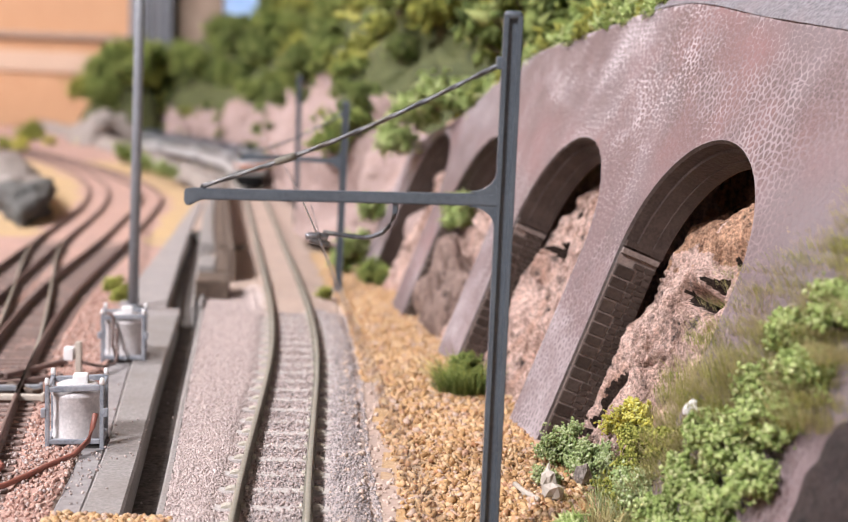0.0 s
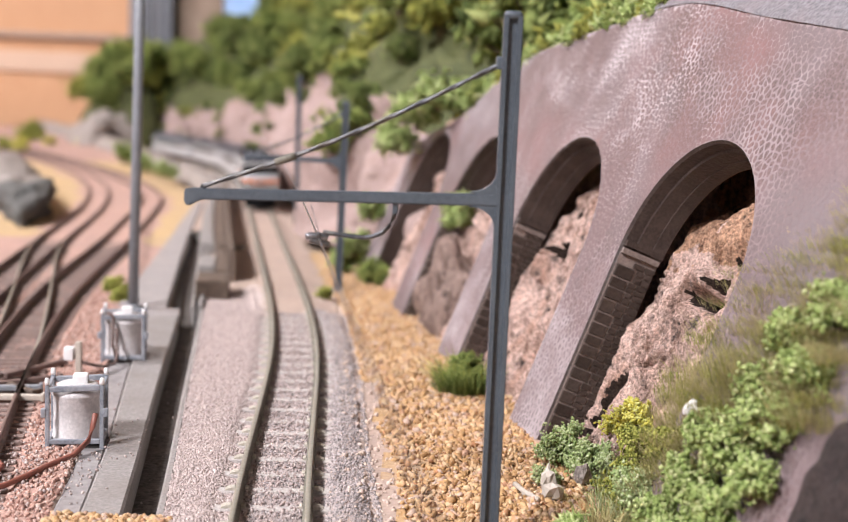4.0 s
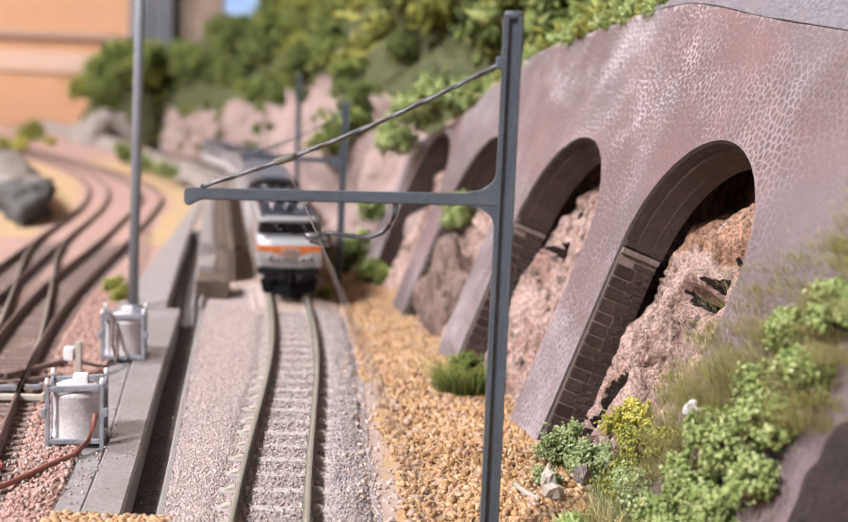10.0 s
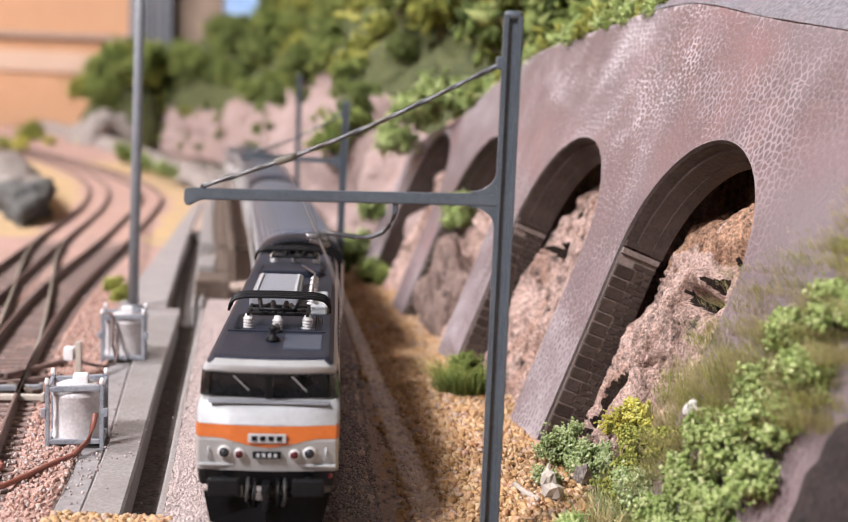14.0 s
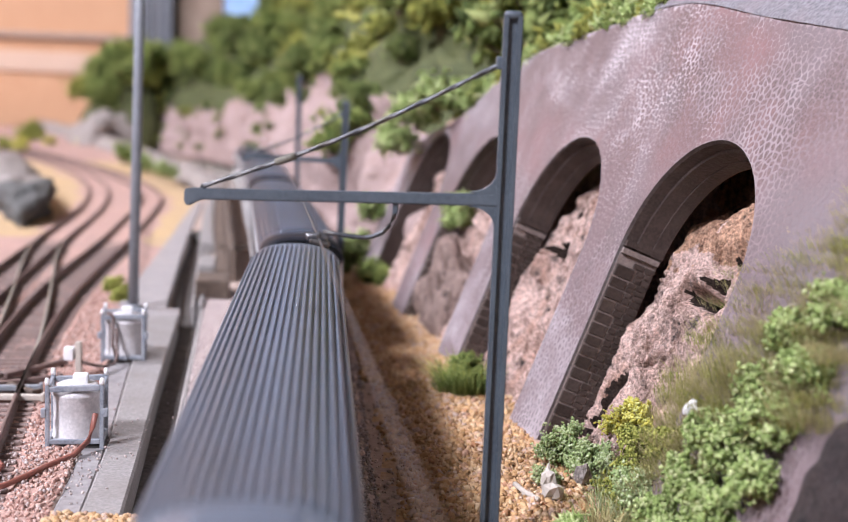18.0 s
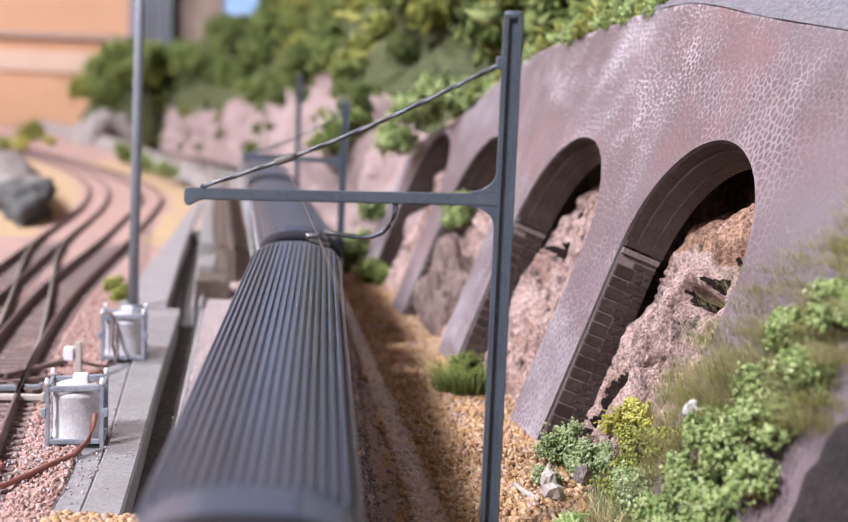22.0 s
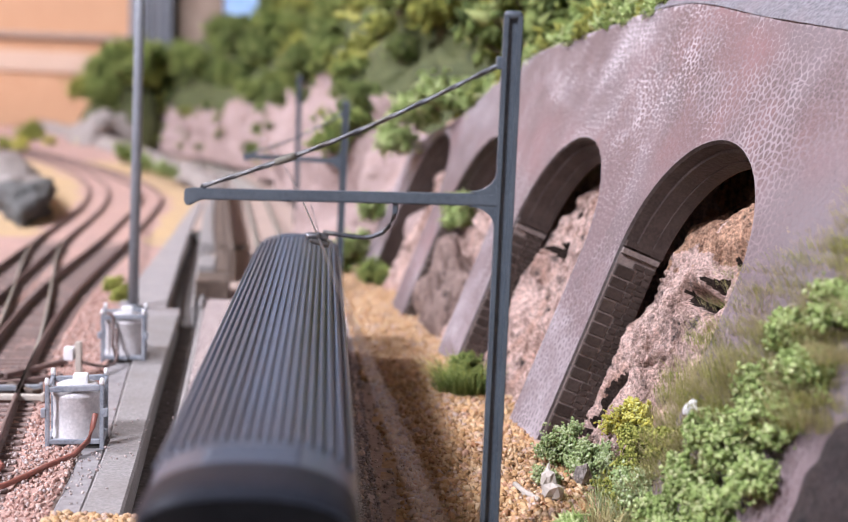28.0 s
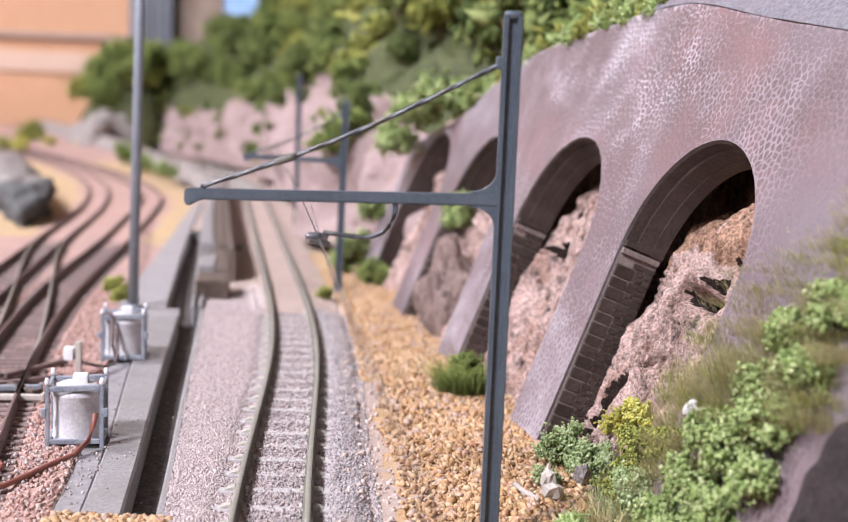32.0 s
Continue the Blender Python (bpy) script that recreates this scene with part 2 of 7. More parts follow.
M_STONES_BUFF = pieces_mat("gravel_stones_dusty", [(0.0, (0.42, 0.32, 0.27)), (0.4, (0.60, 0.47, 0.40)), (0.75, (0.68, 0.52, 0.40)), (1.0, (0.70, 0.60, 0.54))], 0.85, fine=0.5)
M_TERRA_STONES = pieces_mat("ballast_stones_terracotta", [(0.0, (0.27, 0.15, 0.12)), (0.35, (0.46, 0.27, 0.215)), (0.7, (0.56, 0.36, 0.29)), (1.0, (0.52, 0.40, 0.35))], 0.9)
M_CHANNEL_STONES = pieces_mat("channel_grit", [(0.0, (0.05, 0.04, 0.035)), (0.6, (0.16, 0.135, 0.12)), (1.0, (0.30, 0.26, 0.24))], 0.9)

M_SLEEPER = surface("sleeper_dusty", (0.34, 0.305, 0.285), (0.50, 0.455, 0.43), 0.4, 8, (0.44, 0.42, 0.35), 0.9, bump=0.08)
M_FASTENING = surface("fastening_cream_dusty", (0.38, 0.345, 0.28), (0.49, 0.45, 0.38), 0.4, 8, (0.48, 0.44, 0.38), 0.85, bump=0.06)
M_SLEEPER_DARK = surface("sleeper_dark_brown", (0.13, 0.093, 0.082), (0.24, 0.178, 0.155), 0.6, 10, (0.30, 0.20, 0.16), 0.85, bump=0.08)
M_RAIL = surface("rail_weathered", (0.10, 0.092, 0.072), (0.18, 0.166, 0.132), 0.6, 12, (0.25, 0.24, 0.185), 0.7, 0.0, bump=0.03)
M_RAIL_TOP = surface("rail_head_worn", (0.24, 0.23, 0.185), (0.32, 0.30, 0.25), 0.8, 15, (0.28, 0.26, 0.205), 0.45, 0.15, bump=0.01)
M_RAIL_BROWN2 = surface("rail_rust_brown", (0.115, 0.074, 0.064), (0.19, 0.128, 0.11), 0.8, 15, None, 0.6, 0.1, bump=0.02)

M_MAST = surface("mast_paint_blue_grey", (0.055, 0.070, 0.085), (0.075, 0.092, 0.110), 0.5, 9, (0.10, 0.12, 0.14), 0.42, 0.0, bump=0.015, rough_b=0.55)
M_MAST_PALE = surface("mast_paint_pale_grey", (0.20, 0.215, 0.235), (0.26, 0.275, 0.295), 0.7, 12, (0.16, 0.17, 0.185), 0.45, bump=0.015)
M_ROD = surface("rod_dark_metal", (0.05, 0.052, 0.058), (0.10, 0.105, 0.115), 0.4, 6, (0.16, 0.13, 0.09), 0.4, 0.5, bump=0.02)
M_STEEL = surface("steel_bright", (0.20, 0.20, 0.21), (0.30, 0.30, 0.31), 0.5, 6, None, 0.28, 0.9, bump=0.0)
M_FRAME = surface("frame_blue_grey", (0.19, 0.205, 0.235), (0.29, 0.31, 0.345), 0.4, 3, (0.46, 0.46, 0.48), 0.5, 0.1, bump=0.02)
M_TANK = surface("tank_white_plastic", (0.52, 0.49, 0.485), (0.66, 0.625, 0.615), 0.5, 3, (0.38, 0.35, 0.345), 0.55, bump=0.04)
M_WHITE = surface("white_plastic", (0.74, 0.72, 0.71), (0.80, 0.78, 0.77), 0.6, 6, None, 0.5, bump=0.02)
M_CABLE = surface("cable_red_brown", (0.20, 0.065, 0.045), (0.27, 0.095, 0.065), 0.6, 6, (0.14, 0.05, 0.04), 0.5, bump=0.01)
M_POST_BEIGE = surface("post_beige", (0.42, 0.37, 0.31), (0.50, 0.44, 0.38), 0.5, 5, None, 0.7, bump=0.03)


def wall_paint():
    """Purple-brown wall: rosy patches and grey drifts over a fine grain."""
    m, nt, bsdf, co = node_mat("retaining_wall_purple_brown")
    n1, n2 = noise_node(nt, co, 0.35, 5.0), noise_node(nt, co, 26, 3.0)
    base = ramp_node(nt, n1.outputs[0], [(0.3, (0.080, 0.057, 0.057)), (0.7, (0.178, 0.128, 0.128))]).outputs[0]
    rosy = ramp_node(nt, n2.outputs[0], [(0.46, (0, 0, 0)), (0.70, (0.7, 0.7, 0.7))]).outputs[0]
    col = mix_node(nt, rosy, base, (0.25, 0.128, 0.126))
    n3 = noise_node(nt, co, 34, 2.0)
    grey = ramp_node(nt, n3.outputs[0], [(0.48, (0, 0, 0)), (0.66, (0.8, 0.8, 0.8))]).outputs[0]
    col = mix_node(nt, grey, col, (0.185, 0.155, 0.163))
    nt.links.new(col, bsdf.inputs["Base Color"])
    bsdf.inputs["Roughness"].default_value = 0.5
    bump_node(nt, bsdf, n1.outputs[0], 0.16)
    return m


def wall_joint():
    """The bed between the stones: as dark as they are in most places, rubbed pale in drifts."""
    m, nt, bsdf, co = node_mat("wall_joints_worn")
    n1, n2 = noise_node(nt, co, 0.5, 4.0), noise_node(nt, co, 17, 5.0, 0.72)
    base = ramp_node(nt, n1.outputs[0], [(0.3, (0.150, 0.110, 0.112)), (0.7, (0.225, 0.170, 0.173))]).outputs[0]
    worn = ramp_node(nt, n2.outputs[0], [(0.42, (0.12, 0.12, 0.12)), (0.64, (1.0, 1.0, 1.0))]).outputs[0]
    # most of the rubbing is high on the wall, beyond its near end
    sep = nt.nodes.new("ShaderNodeSeparateXYZ")
    nt.links.new(co.outputs["Object"], sep.inputs[0])
    for axis, lo, hi, least in ((2, 0.026, 0.060, 0.62), (1, 0.150, 0.205, 0.06)):
        mr = nt.nodes.new("ShaderNodeMapRange")
        for k, v in ((1, lo), (2, hi), (3, least), (4, 1.0)):
            mr.inputs[k].default_value = v
        nt.links.new(sep.outputs[axis], mr.inputs[0])
        worn = mix_node(nt, 1.0, worn, mr.outputs[0], "MULTIPLY")
    col = mix_node(nt, worn, base, (0.52, 0.465, 0.475))
    nt.links.new(col, bsdf.inputs["Base Color"])
    bsdf.inputs["Roughness"].default_value = 0.65
    bump_node(nt, bsdf, n1.outputs[0], 0.04)
    return m


M_STONE_WALL, M_JOINT = wall_paint(), wall_joint()
M_REVEAL = surface("arch_reveal_dark_brown", (0.030, 0.021, 0.018), (0.058, 0.041, 0.035), 0.5, 4, (0.082, 0.060, 0.050), 0.32, bump=0.26, spec=0.45)
M_BRICK = pieces_mat("brick_dark_brown", [(0.0, (0.046, 0.033, 0.027)), (0.5, (0.060, 0.043, 0.035)), (1.0, (0.082, 0.060, 0.050))], 0.38, "object", 0.45, 0.5, 0.12)
M_MORTAR_LIT = surface("mortar_brown_lit", (0.17, 0.13, 0.113), (0.25, 0.196, 0.17), 0.5, 5, (0.10, 0.075, 0.065), 0.8, bump=0.05)
M_PARAPET = surface("parapet_grey_grit", (0.12, 0.113, 0.122), (0.225, 0.213, 0.226), 0.6, 10, (0.22, 0.18, 0.185), 0.9, bump=0.3)


def rock_paint(name, pale, mid, dark, size=7.0, streak=0.0):
    m, nt, bsdf, co = node_mat(name)
    n1, n2, n3 = noise_node(nt, co, 0.5, 6.0, 0.65), noise_node(nt, co, size, 5.0, 0.6), noise_node(nt, co, size * 0.45, 6.0, 0.7)
    col = ramp_node(nt, n2.outputs[0], [(0.30, mid), (0.50, pale), (0.70, tuple(0.5 * (p + q) for p, q in zip(mid, pale)))]).outputs[0]
    grain = ramp_node(nt, n1.outputs[0], [(0.30, (0.26, 0.22, 0.20) if streak else (0.55, 0.52, 0.50)), (0.60, (1.12, 1.12, 1.12) if streak else (1.05, 1.05, 1.05))]).outputs[0]
    col = mix_node(nt, 1.0, col, grain, "MULTIPLY")
    if streak:
        mp = nt.nodes.new("ShaderNodeMapping")
        mp.inputs["Scale"].default_value = (1.0, 0.45, 0.28)
        mp.inputs["Rotation"].default_value = (0.5, 0.3, 0.0)
        n4 = noise_node(nt, co, 1.6, 6.0, 0.7)
        nt.links.new(co.outputs["Object"], mp.inputs["Vector"])
        nt.links.new(mp.outputs[0], n4.inputs["Vector"])
        lines = ramp_node(nt, n4.outputs[0], [(0.34, (1 - streak, 1 - 1.12 * streak, 1 - 1.2 * streak)), (0.50, (1, 1, 1)), (0.66, (1.16, 1.14, 1.12))]).outputs[0]
        col = mix_node(nt, 1.0, col, lines, "MULTIPLY")
    burnt = ramp_node(nt, n3.outputs[0], [(0.34, (0.95, 0.95, 0.95)), (0.45 if streak else 0.43, (0, 0, 0))]).outputs[0]
    col = mix_node(nt, burnt, col, dark)
    nt.links.new(col, bsdf.inputs["Base Color"])
    bsdf.inputs["Roughness"].default_value = 0.85
    bump_node(nt, bsdf, n1.outputs[0], 1.1 if streak else 0.35, 1.0)
    return m


M_BARK_ROCK = rock_paint("rock_bark_pink_brown", (0.78, 0.565, 0.485), (0.54, 0.315, 0.225), (0.032, 0.024, 0.021), 9, 0.6)
M_RUST_ROCK = rock_paint("rock_bark_rust_brown", (0.66, 0.40, 0.26), (0.42, 0.225, 0.135), (0.022, 0.016, 0.013), 5, 0.66)
# near-black colour that stands for the shade inside the rock's hollows
M_HOLLOW_SHADE = surface("rock_hollow_shade_black", (0.010, 0.007, 0.006), (0.040, 0.025, 0.018), 0.4, 2, (0.016, 0.011, 0.009), 0.9, bump=0.9, spec=0.1)
M_BOULDER = rock_paint("boulder_grey_brown", (0.40, 0.285, 0.24), (0.25, 0.165, 0.13), (0.045, 0.032, 0.027), 8, 0.6)
M_ROCK_PINK = rock_paint("rock_face_pink", (0.43, 0.315, 0.285), (0.33, 0.225, 0.195), (0.17, 0.115, 0.095), 16)
M_ROCK_GREY = rock_paint("rock_grey_buff", (0.36, 0.315, 0.285), (0.28, 0.235, 0.205), (0.18, 0.155, 0.135), 14)
M_ROCK_DARK = rock_paint("rock_dark_grey_green", (0.125, 0.122, 0.115), (0.075, 0.075, 0.068), (0.04, 0.04, 0.036), 10)
M_DARK_BROWN = rock_paint("rock_dark_purple_brown", (0.055, 0.037, 0.035), (0.034, 0.023, 0.022), (0.014, 0.011, 0.010), 8, 0.4)
M_HILL = rock_paint("hillside_earth_green", (0.10, 0.11, 0.036), (0.062, 0.074, 0.024), (0.028, 0.034, 0.013), 14)

LEAF = {
    "fresh": pieces_mat("foam_fresh_green", [(0.0, (0.19, 0.25, 0.07)), (0.4, (0.38, 0.49, 0.155)), (0.75, (0.53, 0.62, 0.25)), (1.0, (0.66, 0.68, 0.36))], 0.9, grain=0.2, through_light=0.3),
    "pale": pieces_mat("foam_pale_green", [(0.0, (0.27, 0.36, 0.13)), (0.45, (0.50, 0.61, 0.27)), (0.8, (0.66, 0.74, 0.40)), (1.0, (0.78, 0.80, 0.55))], 0.9, grain=0.2, through_light=0.35),
    "blue": pieces_mat("foam_grey_green", [(0.0, (0.24, 0.29, 0.12)), (0.45, (0.43, 0.49, 0.22)), (0.8, (0.57, 0.61, 0.32)), (1.0, (0.70, 0.72, 0.47))], 0.9, grain=0.2, through_light=0.3),
    "yellow": pieces_mat("foam_yellow", [(0.0, (0.546, 0.494, 0.078)), (0.5, (0.806, 0.728, 0.156)), (1.0, (0.820, 0.820, 0.338))], 0.9, grain=0.2, through_light=0.4),
    "olive": pieces_mat("foam_olive", [(0.0, (0.129, 0.151, 0.031)), (0.45, (0.317, 0.334, 0.069)), (0.8, (0.498, 0.498, 0.117)), (1.0, (0.686, 0.651, 0.196))], 0.9, grain=0.2, through_light=0.3),
    "deep": pieces_mat("foam_deep_green", [(0.0, (0.065, 0.090, 0.026)), (0.45, (0.165, 0.215, 0.058)), (0.8, (0.28, 0.335, 0.10)), (1.0, (0.40, 0.44, 0.16))], 0.9, grain=0.2, through_light=0.3),
    "mid": pieces_mat("foam_mid_green", [(0.0, (0.097, 0.139, 0.036)), (0.45, (0.245, 0.317, 0.079)), (0.8, (0.408, 0.464, 0.138)), (1.0, (0.553, 0.586, 0.203))], 0.9, grain=0.2, through_light=0.3),
    "straw": pieces_mat("fibre_straw_olive", [(0.0, (0.30, 0.27, 0.10)), (0.5, (0.52, 0.45, 0.20)), (1.0, (0.68, 0.57, 0.32))], 0.9, grain=0.2, through_light=0.3),
}
M_TWIG = surface("twig_brown", (0.10, 0.07, 0.045), (0.17, 0.12, 0.08), 0.6, 5, None, 0.9, bump=0.05)

# train
M_LOCO_GREY = surface("loco_light_beige_grey", (0.335, 0.335, 0.325), (0.36, 0.36, 0.35), 0.8, 10, (0.29, 0.285, 0.27), 0.32, bump=0.0)
M_LOCO_SILVER = surface("loco_pale_silver", (0.385, 0.395, 0.40), (0.425, 0.435, 0.44), 0.8, 10, (0.36, 0.36, 0.35), 0.42, bump=0.0)
M_ORANGE = surface("loco_orange", (0.47, 0.118, 0.024), (0.52, 0.135, 0.028), 0.8, 10, None, 0.32, bump=0.0)
M_ROOF_NAVY = surface("loco_roof_dark_blue_grey", (0.014, 0.017, 0.028), (0.021, 0.025, 0.037), 0.6, 8, (0.024, 0.028, 0.040), 0.5, bump=0.01, spec=0.18)
M_ROOF_HATCH = surface("loco_roof_hatch_blue_grey", (0.045, 0.056, 0.078), (0.06, 0.072, 0.095), 0.6, 8, None, 0.45, bump=0.01, spec=0.2)
M_ROOF_GREY = surface("loco_roof_mid_grey", (0.22, 0.225, 0.245), (0.26, 0.265, 0.285), 0.6, 8, None, 0.4, bump=0.01)
M_BLACK = surface("black_plastic", (0.004, 0.004, 0.0045), (0.007, 0.007, 0.008), 0.6, 6, (0.010, 0.010, 0.010), 0.5, bump=0.01, spec=0.2)
M_GLASS_DARK = surface("dark_glazing", (0.012, 0.012, 0.013), (0.020, 0.019, 0.018), 2, 8, None, 0.06, bump=0.0)
M_RED_LENS = surface("red_lens", (0.065, 0.009, 0.012), (0.09, 0.012, 0.015), 0.5, 4, None, 0.2, bump=0.0)
M_CLEAR_LENS = surface("dark_lens", (0.015, 0.016, 0.020), (0.03, 0.032, 0.04), 0.5, 4, None, 0.12, bump=0.0)
M_CERAMIC = surface("insulator_white_ceramic", (0.58, 0.56, 0.54), (0.66, 0.64, 0.62), 0.4, 4, None, 0.35, bump=0.0)
M_COACH_ROOF_A = surface("coach_roof_mid_grey", (0.105, 0.122, 0.155), (0.125, 0.142, 0.175), 0.7, 14, (0.105, 0.112, 0.130), 0.34, bump=0.006, spec=0.35)
M_COACH_ROOF_B = surface("coach_roof_dark_grey", (0.060, 0.073, 0.100), (0.077, 0.090, 0.117), 0.7, 14, (0.060, 0.064, 0.078), 0.32, bump=0.006, spec=0.35)
# dark roof end, taken near-black to carry the shade at its rim
M_COACH_END = surface("coach_roof_end_dark_shade", (0.012, 0.014, 0.019), (0.018, 0.020, 0.027), 0.7, 10, None, 0.45, bump=0.006, spec=0.12)
M_COACH_SIDE = surface("coach_side_pale_grey", (0.56, 0.56, 0.56), (0.60, 0.60, 0.60), 0.8, 12, None, 0.35, bump=0.0)
M_COACH_BAND = surface("coach_window_band_dark", (0.035, 0.037, 0.042), (0.045, 0.047, 0.052), 0.8, 12, None, 0.3, bump=0.0)
M_BOGIE = surface("bogie_dark_grey", (0.022, 0.021, 0.021), (0.045, 0.042, 0.040), 0.6, 6, (0.06, 0.05, 0.04), 0.65, bump=0.03)
M_WHEEL = surface("wheel_steel", (0.22, 0.21, 0.20), (0.30, 0.29, 0.28), 0.5, 6, None, 0.35, 0.8, bump=0.0)
M_LAMP_GLOW, _nt, _b, _c = node_mat("lamp_diffuser")
_b.inputs["Base Color"].default_value = (0.9, 0.9, 0.88, 1)
_b.inputs["Emission Color"].default_value = (1.0, 0.95, 0.88, 1)
_b.inputs["Emission Strength"].default_value = 6.0

# ---------------------------------------------------------------- the plan: one curved line of track
# (along y, across x) of the main track's centre line
LINE = [(-900, 113), (-300, 38), (0, -1.7), (60, -9.1), (114, -15.1), (145, -18.2), (197, -22.3), (241, -26.0), (270, -29.5), (307, -35), (354, -43),
        (419, -54.4), (512, -70.5), (600, -86), (700, -104), (800, -122), (920, -148), (1077, -194), (1190, -238), (1340, -310), (1500, -400)]


def spline(points):
    """A natural cubic through (u, v) pairs; gives a function for numbers and arrays."""
    u, v = np.array([p[0] for p in points], float), np.array([p[1] for p in points], float)
    n, h = len(u), np.diff(u)
    a, r = np.eye(n), np.zeros(n)
    for i in range(1, n - 1):
        a[i, i - 1:i + 2] = h[i - 1], 2 * (h[i - 1] + h[i]), h[i]
        r[i] = 6 * ((v[i + 1] - v[i]) / h[i] - (v[i] - v[i - 1]) / h[i - 1])
    m = np.linalg.solve(a, r)

    def at(x):
        x = np.asarray(x, float)
        i = np.clip(np.searchsorted(u, x) - 1, 0, n - 2)
        d, e, w = x - u[i], u[i + 1] - x, h[i]
        return m[i] * e ** 3 / (6 * w) + m[i + 1] * d ** 3 / (6 * w) + (v[i] / w - m[i] * w / 6) * e + (v[i + 1] / w - m[i + 1] * w / 6) * d
    return at


line_x = spline(LINE)


def line_z(y):
    """The main track falls away beyond the cutting."""
    return -12.0 * smooth(600, 930, y) - 5.0 * smooth(930, 1250, y)


_y = np.linspace(-890, 1490, 4761)
_x = line_x(_y)
_s = np.concatenate([[0], np.cumsum(np.hypot(np.diff(_x), np.diff(_y)))])
S_ZERO = float(np.interp(144.3, _y, _s))


def on_line(s):
    """The point of the main track s millimetres beyond the reference mark."""
    y = float(np.interp(s + S_ZERO, _s, _y))
    return Vector((float(line_x(y)), y, float(line_z(y))))


# the retaining wall: foot, way along it, and the way up its slope
W_FOOT = Vector((16.5, 204.5, -3.0))
W_ALONG = Vector((-0.22085, 0.97531, 0.0))
W_BACK = Vector((0.97531, 0.22085, 0.0))
W_LEAN = radians(21)
W_UP = Vector((0, 0, math.cos(W_LEAN))) + W_BACK * math.sin(W_LEAN)
W_IN = W_ALONG.cross(W_UP)
if W_IN.x < 0:
    W_IN = -W_IN


def on_wall(s, h, depth=0.0):
    return W_FOOT + W_ALONG * s + W_UP * h + W_IN * depth


# edges of the concrete deck and of its channel
deck_right = spline([(60, -27), (150, -38.1), (182, -43.1), (230, -50.8), (287, -59.5), (330, -66.8), (470, -93)])
deck_left = spline([(60, -36), (150, -47.5), (182, -52.5), (230, -62), (287, -72), (330, -80), (470, -110)])
channel_right = spline([(60, -24), (151, -33.9), (202, -41.7), (290, -55.2), (330, -62), (470, -86)])
plat_left = spline([(286, -75), (447, -96), (523, -106), (640, -122), (900, -200), (1500, -450)])
gravel_left = spline([(60, -1), (150, -5.4), (178, -8.4), (232, -13), (319, -24), (400, -38)])


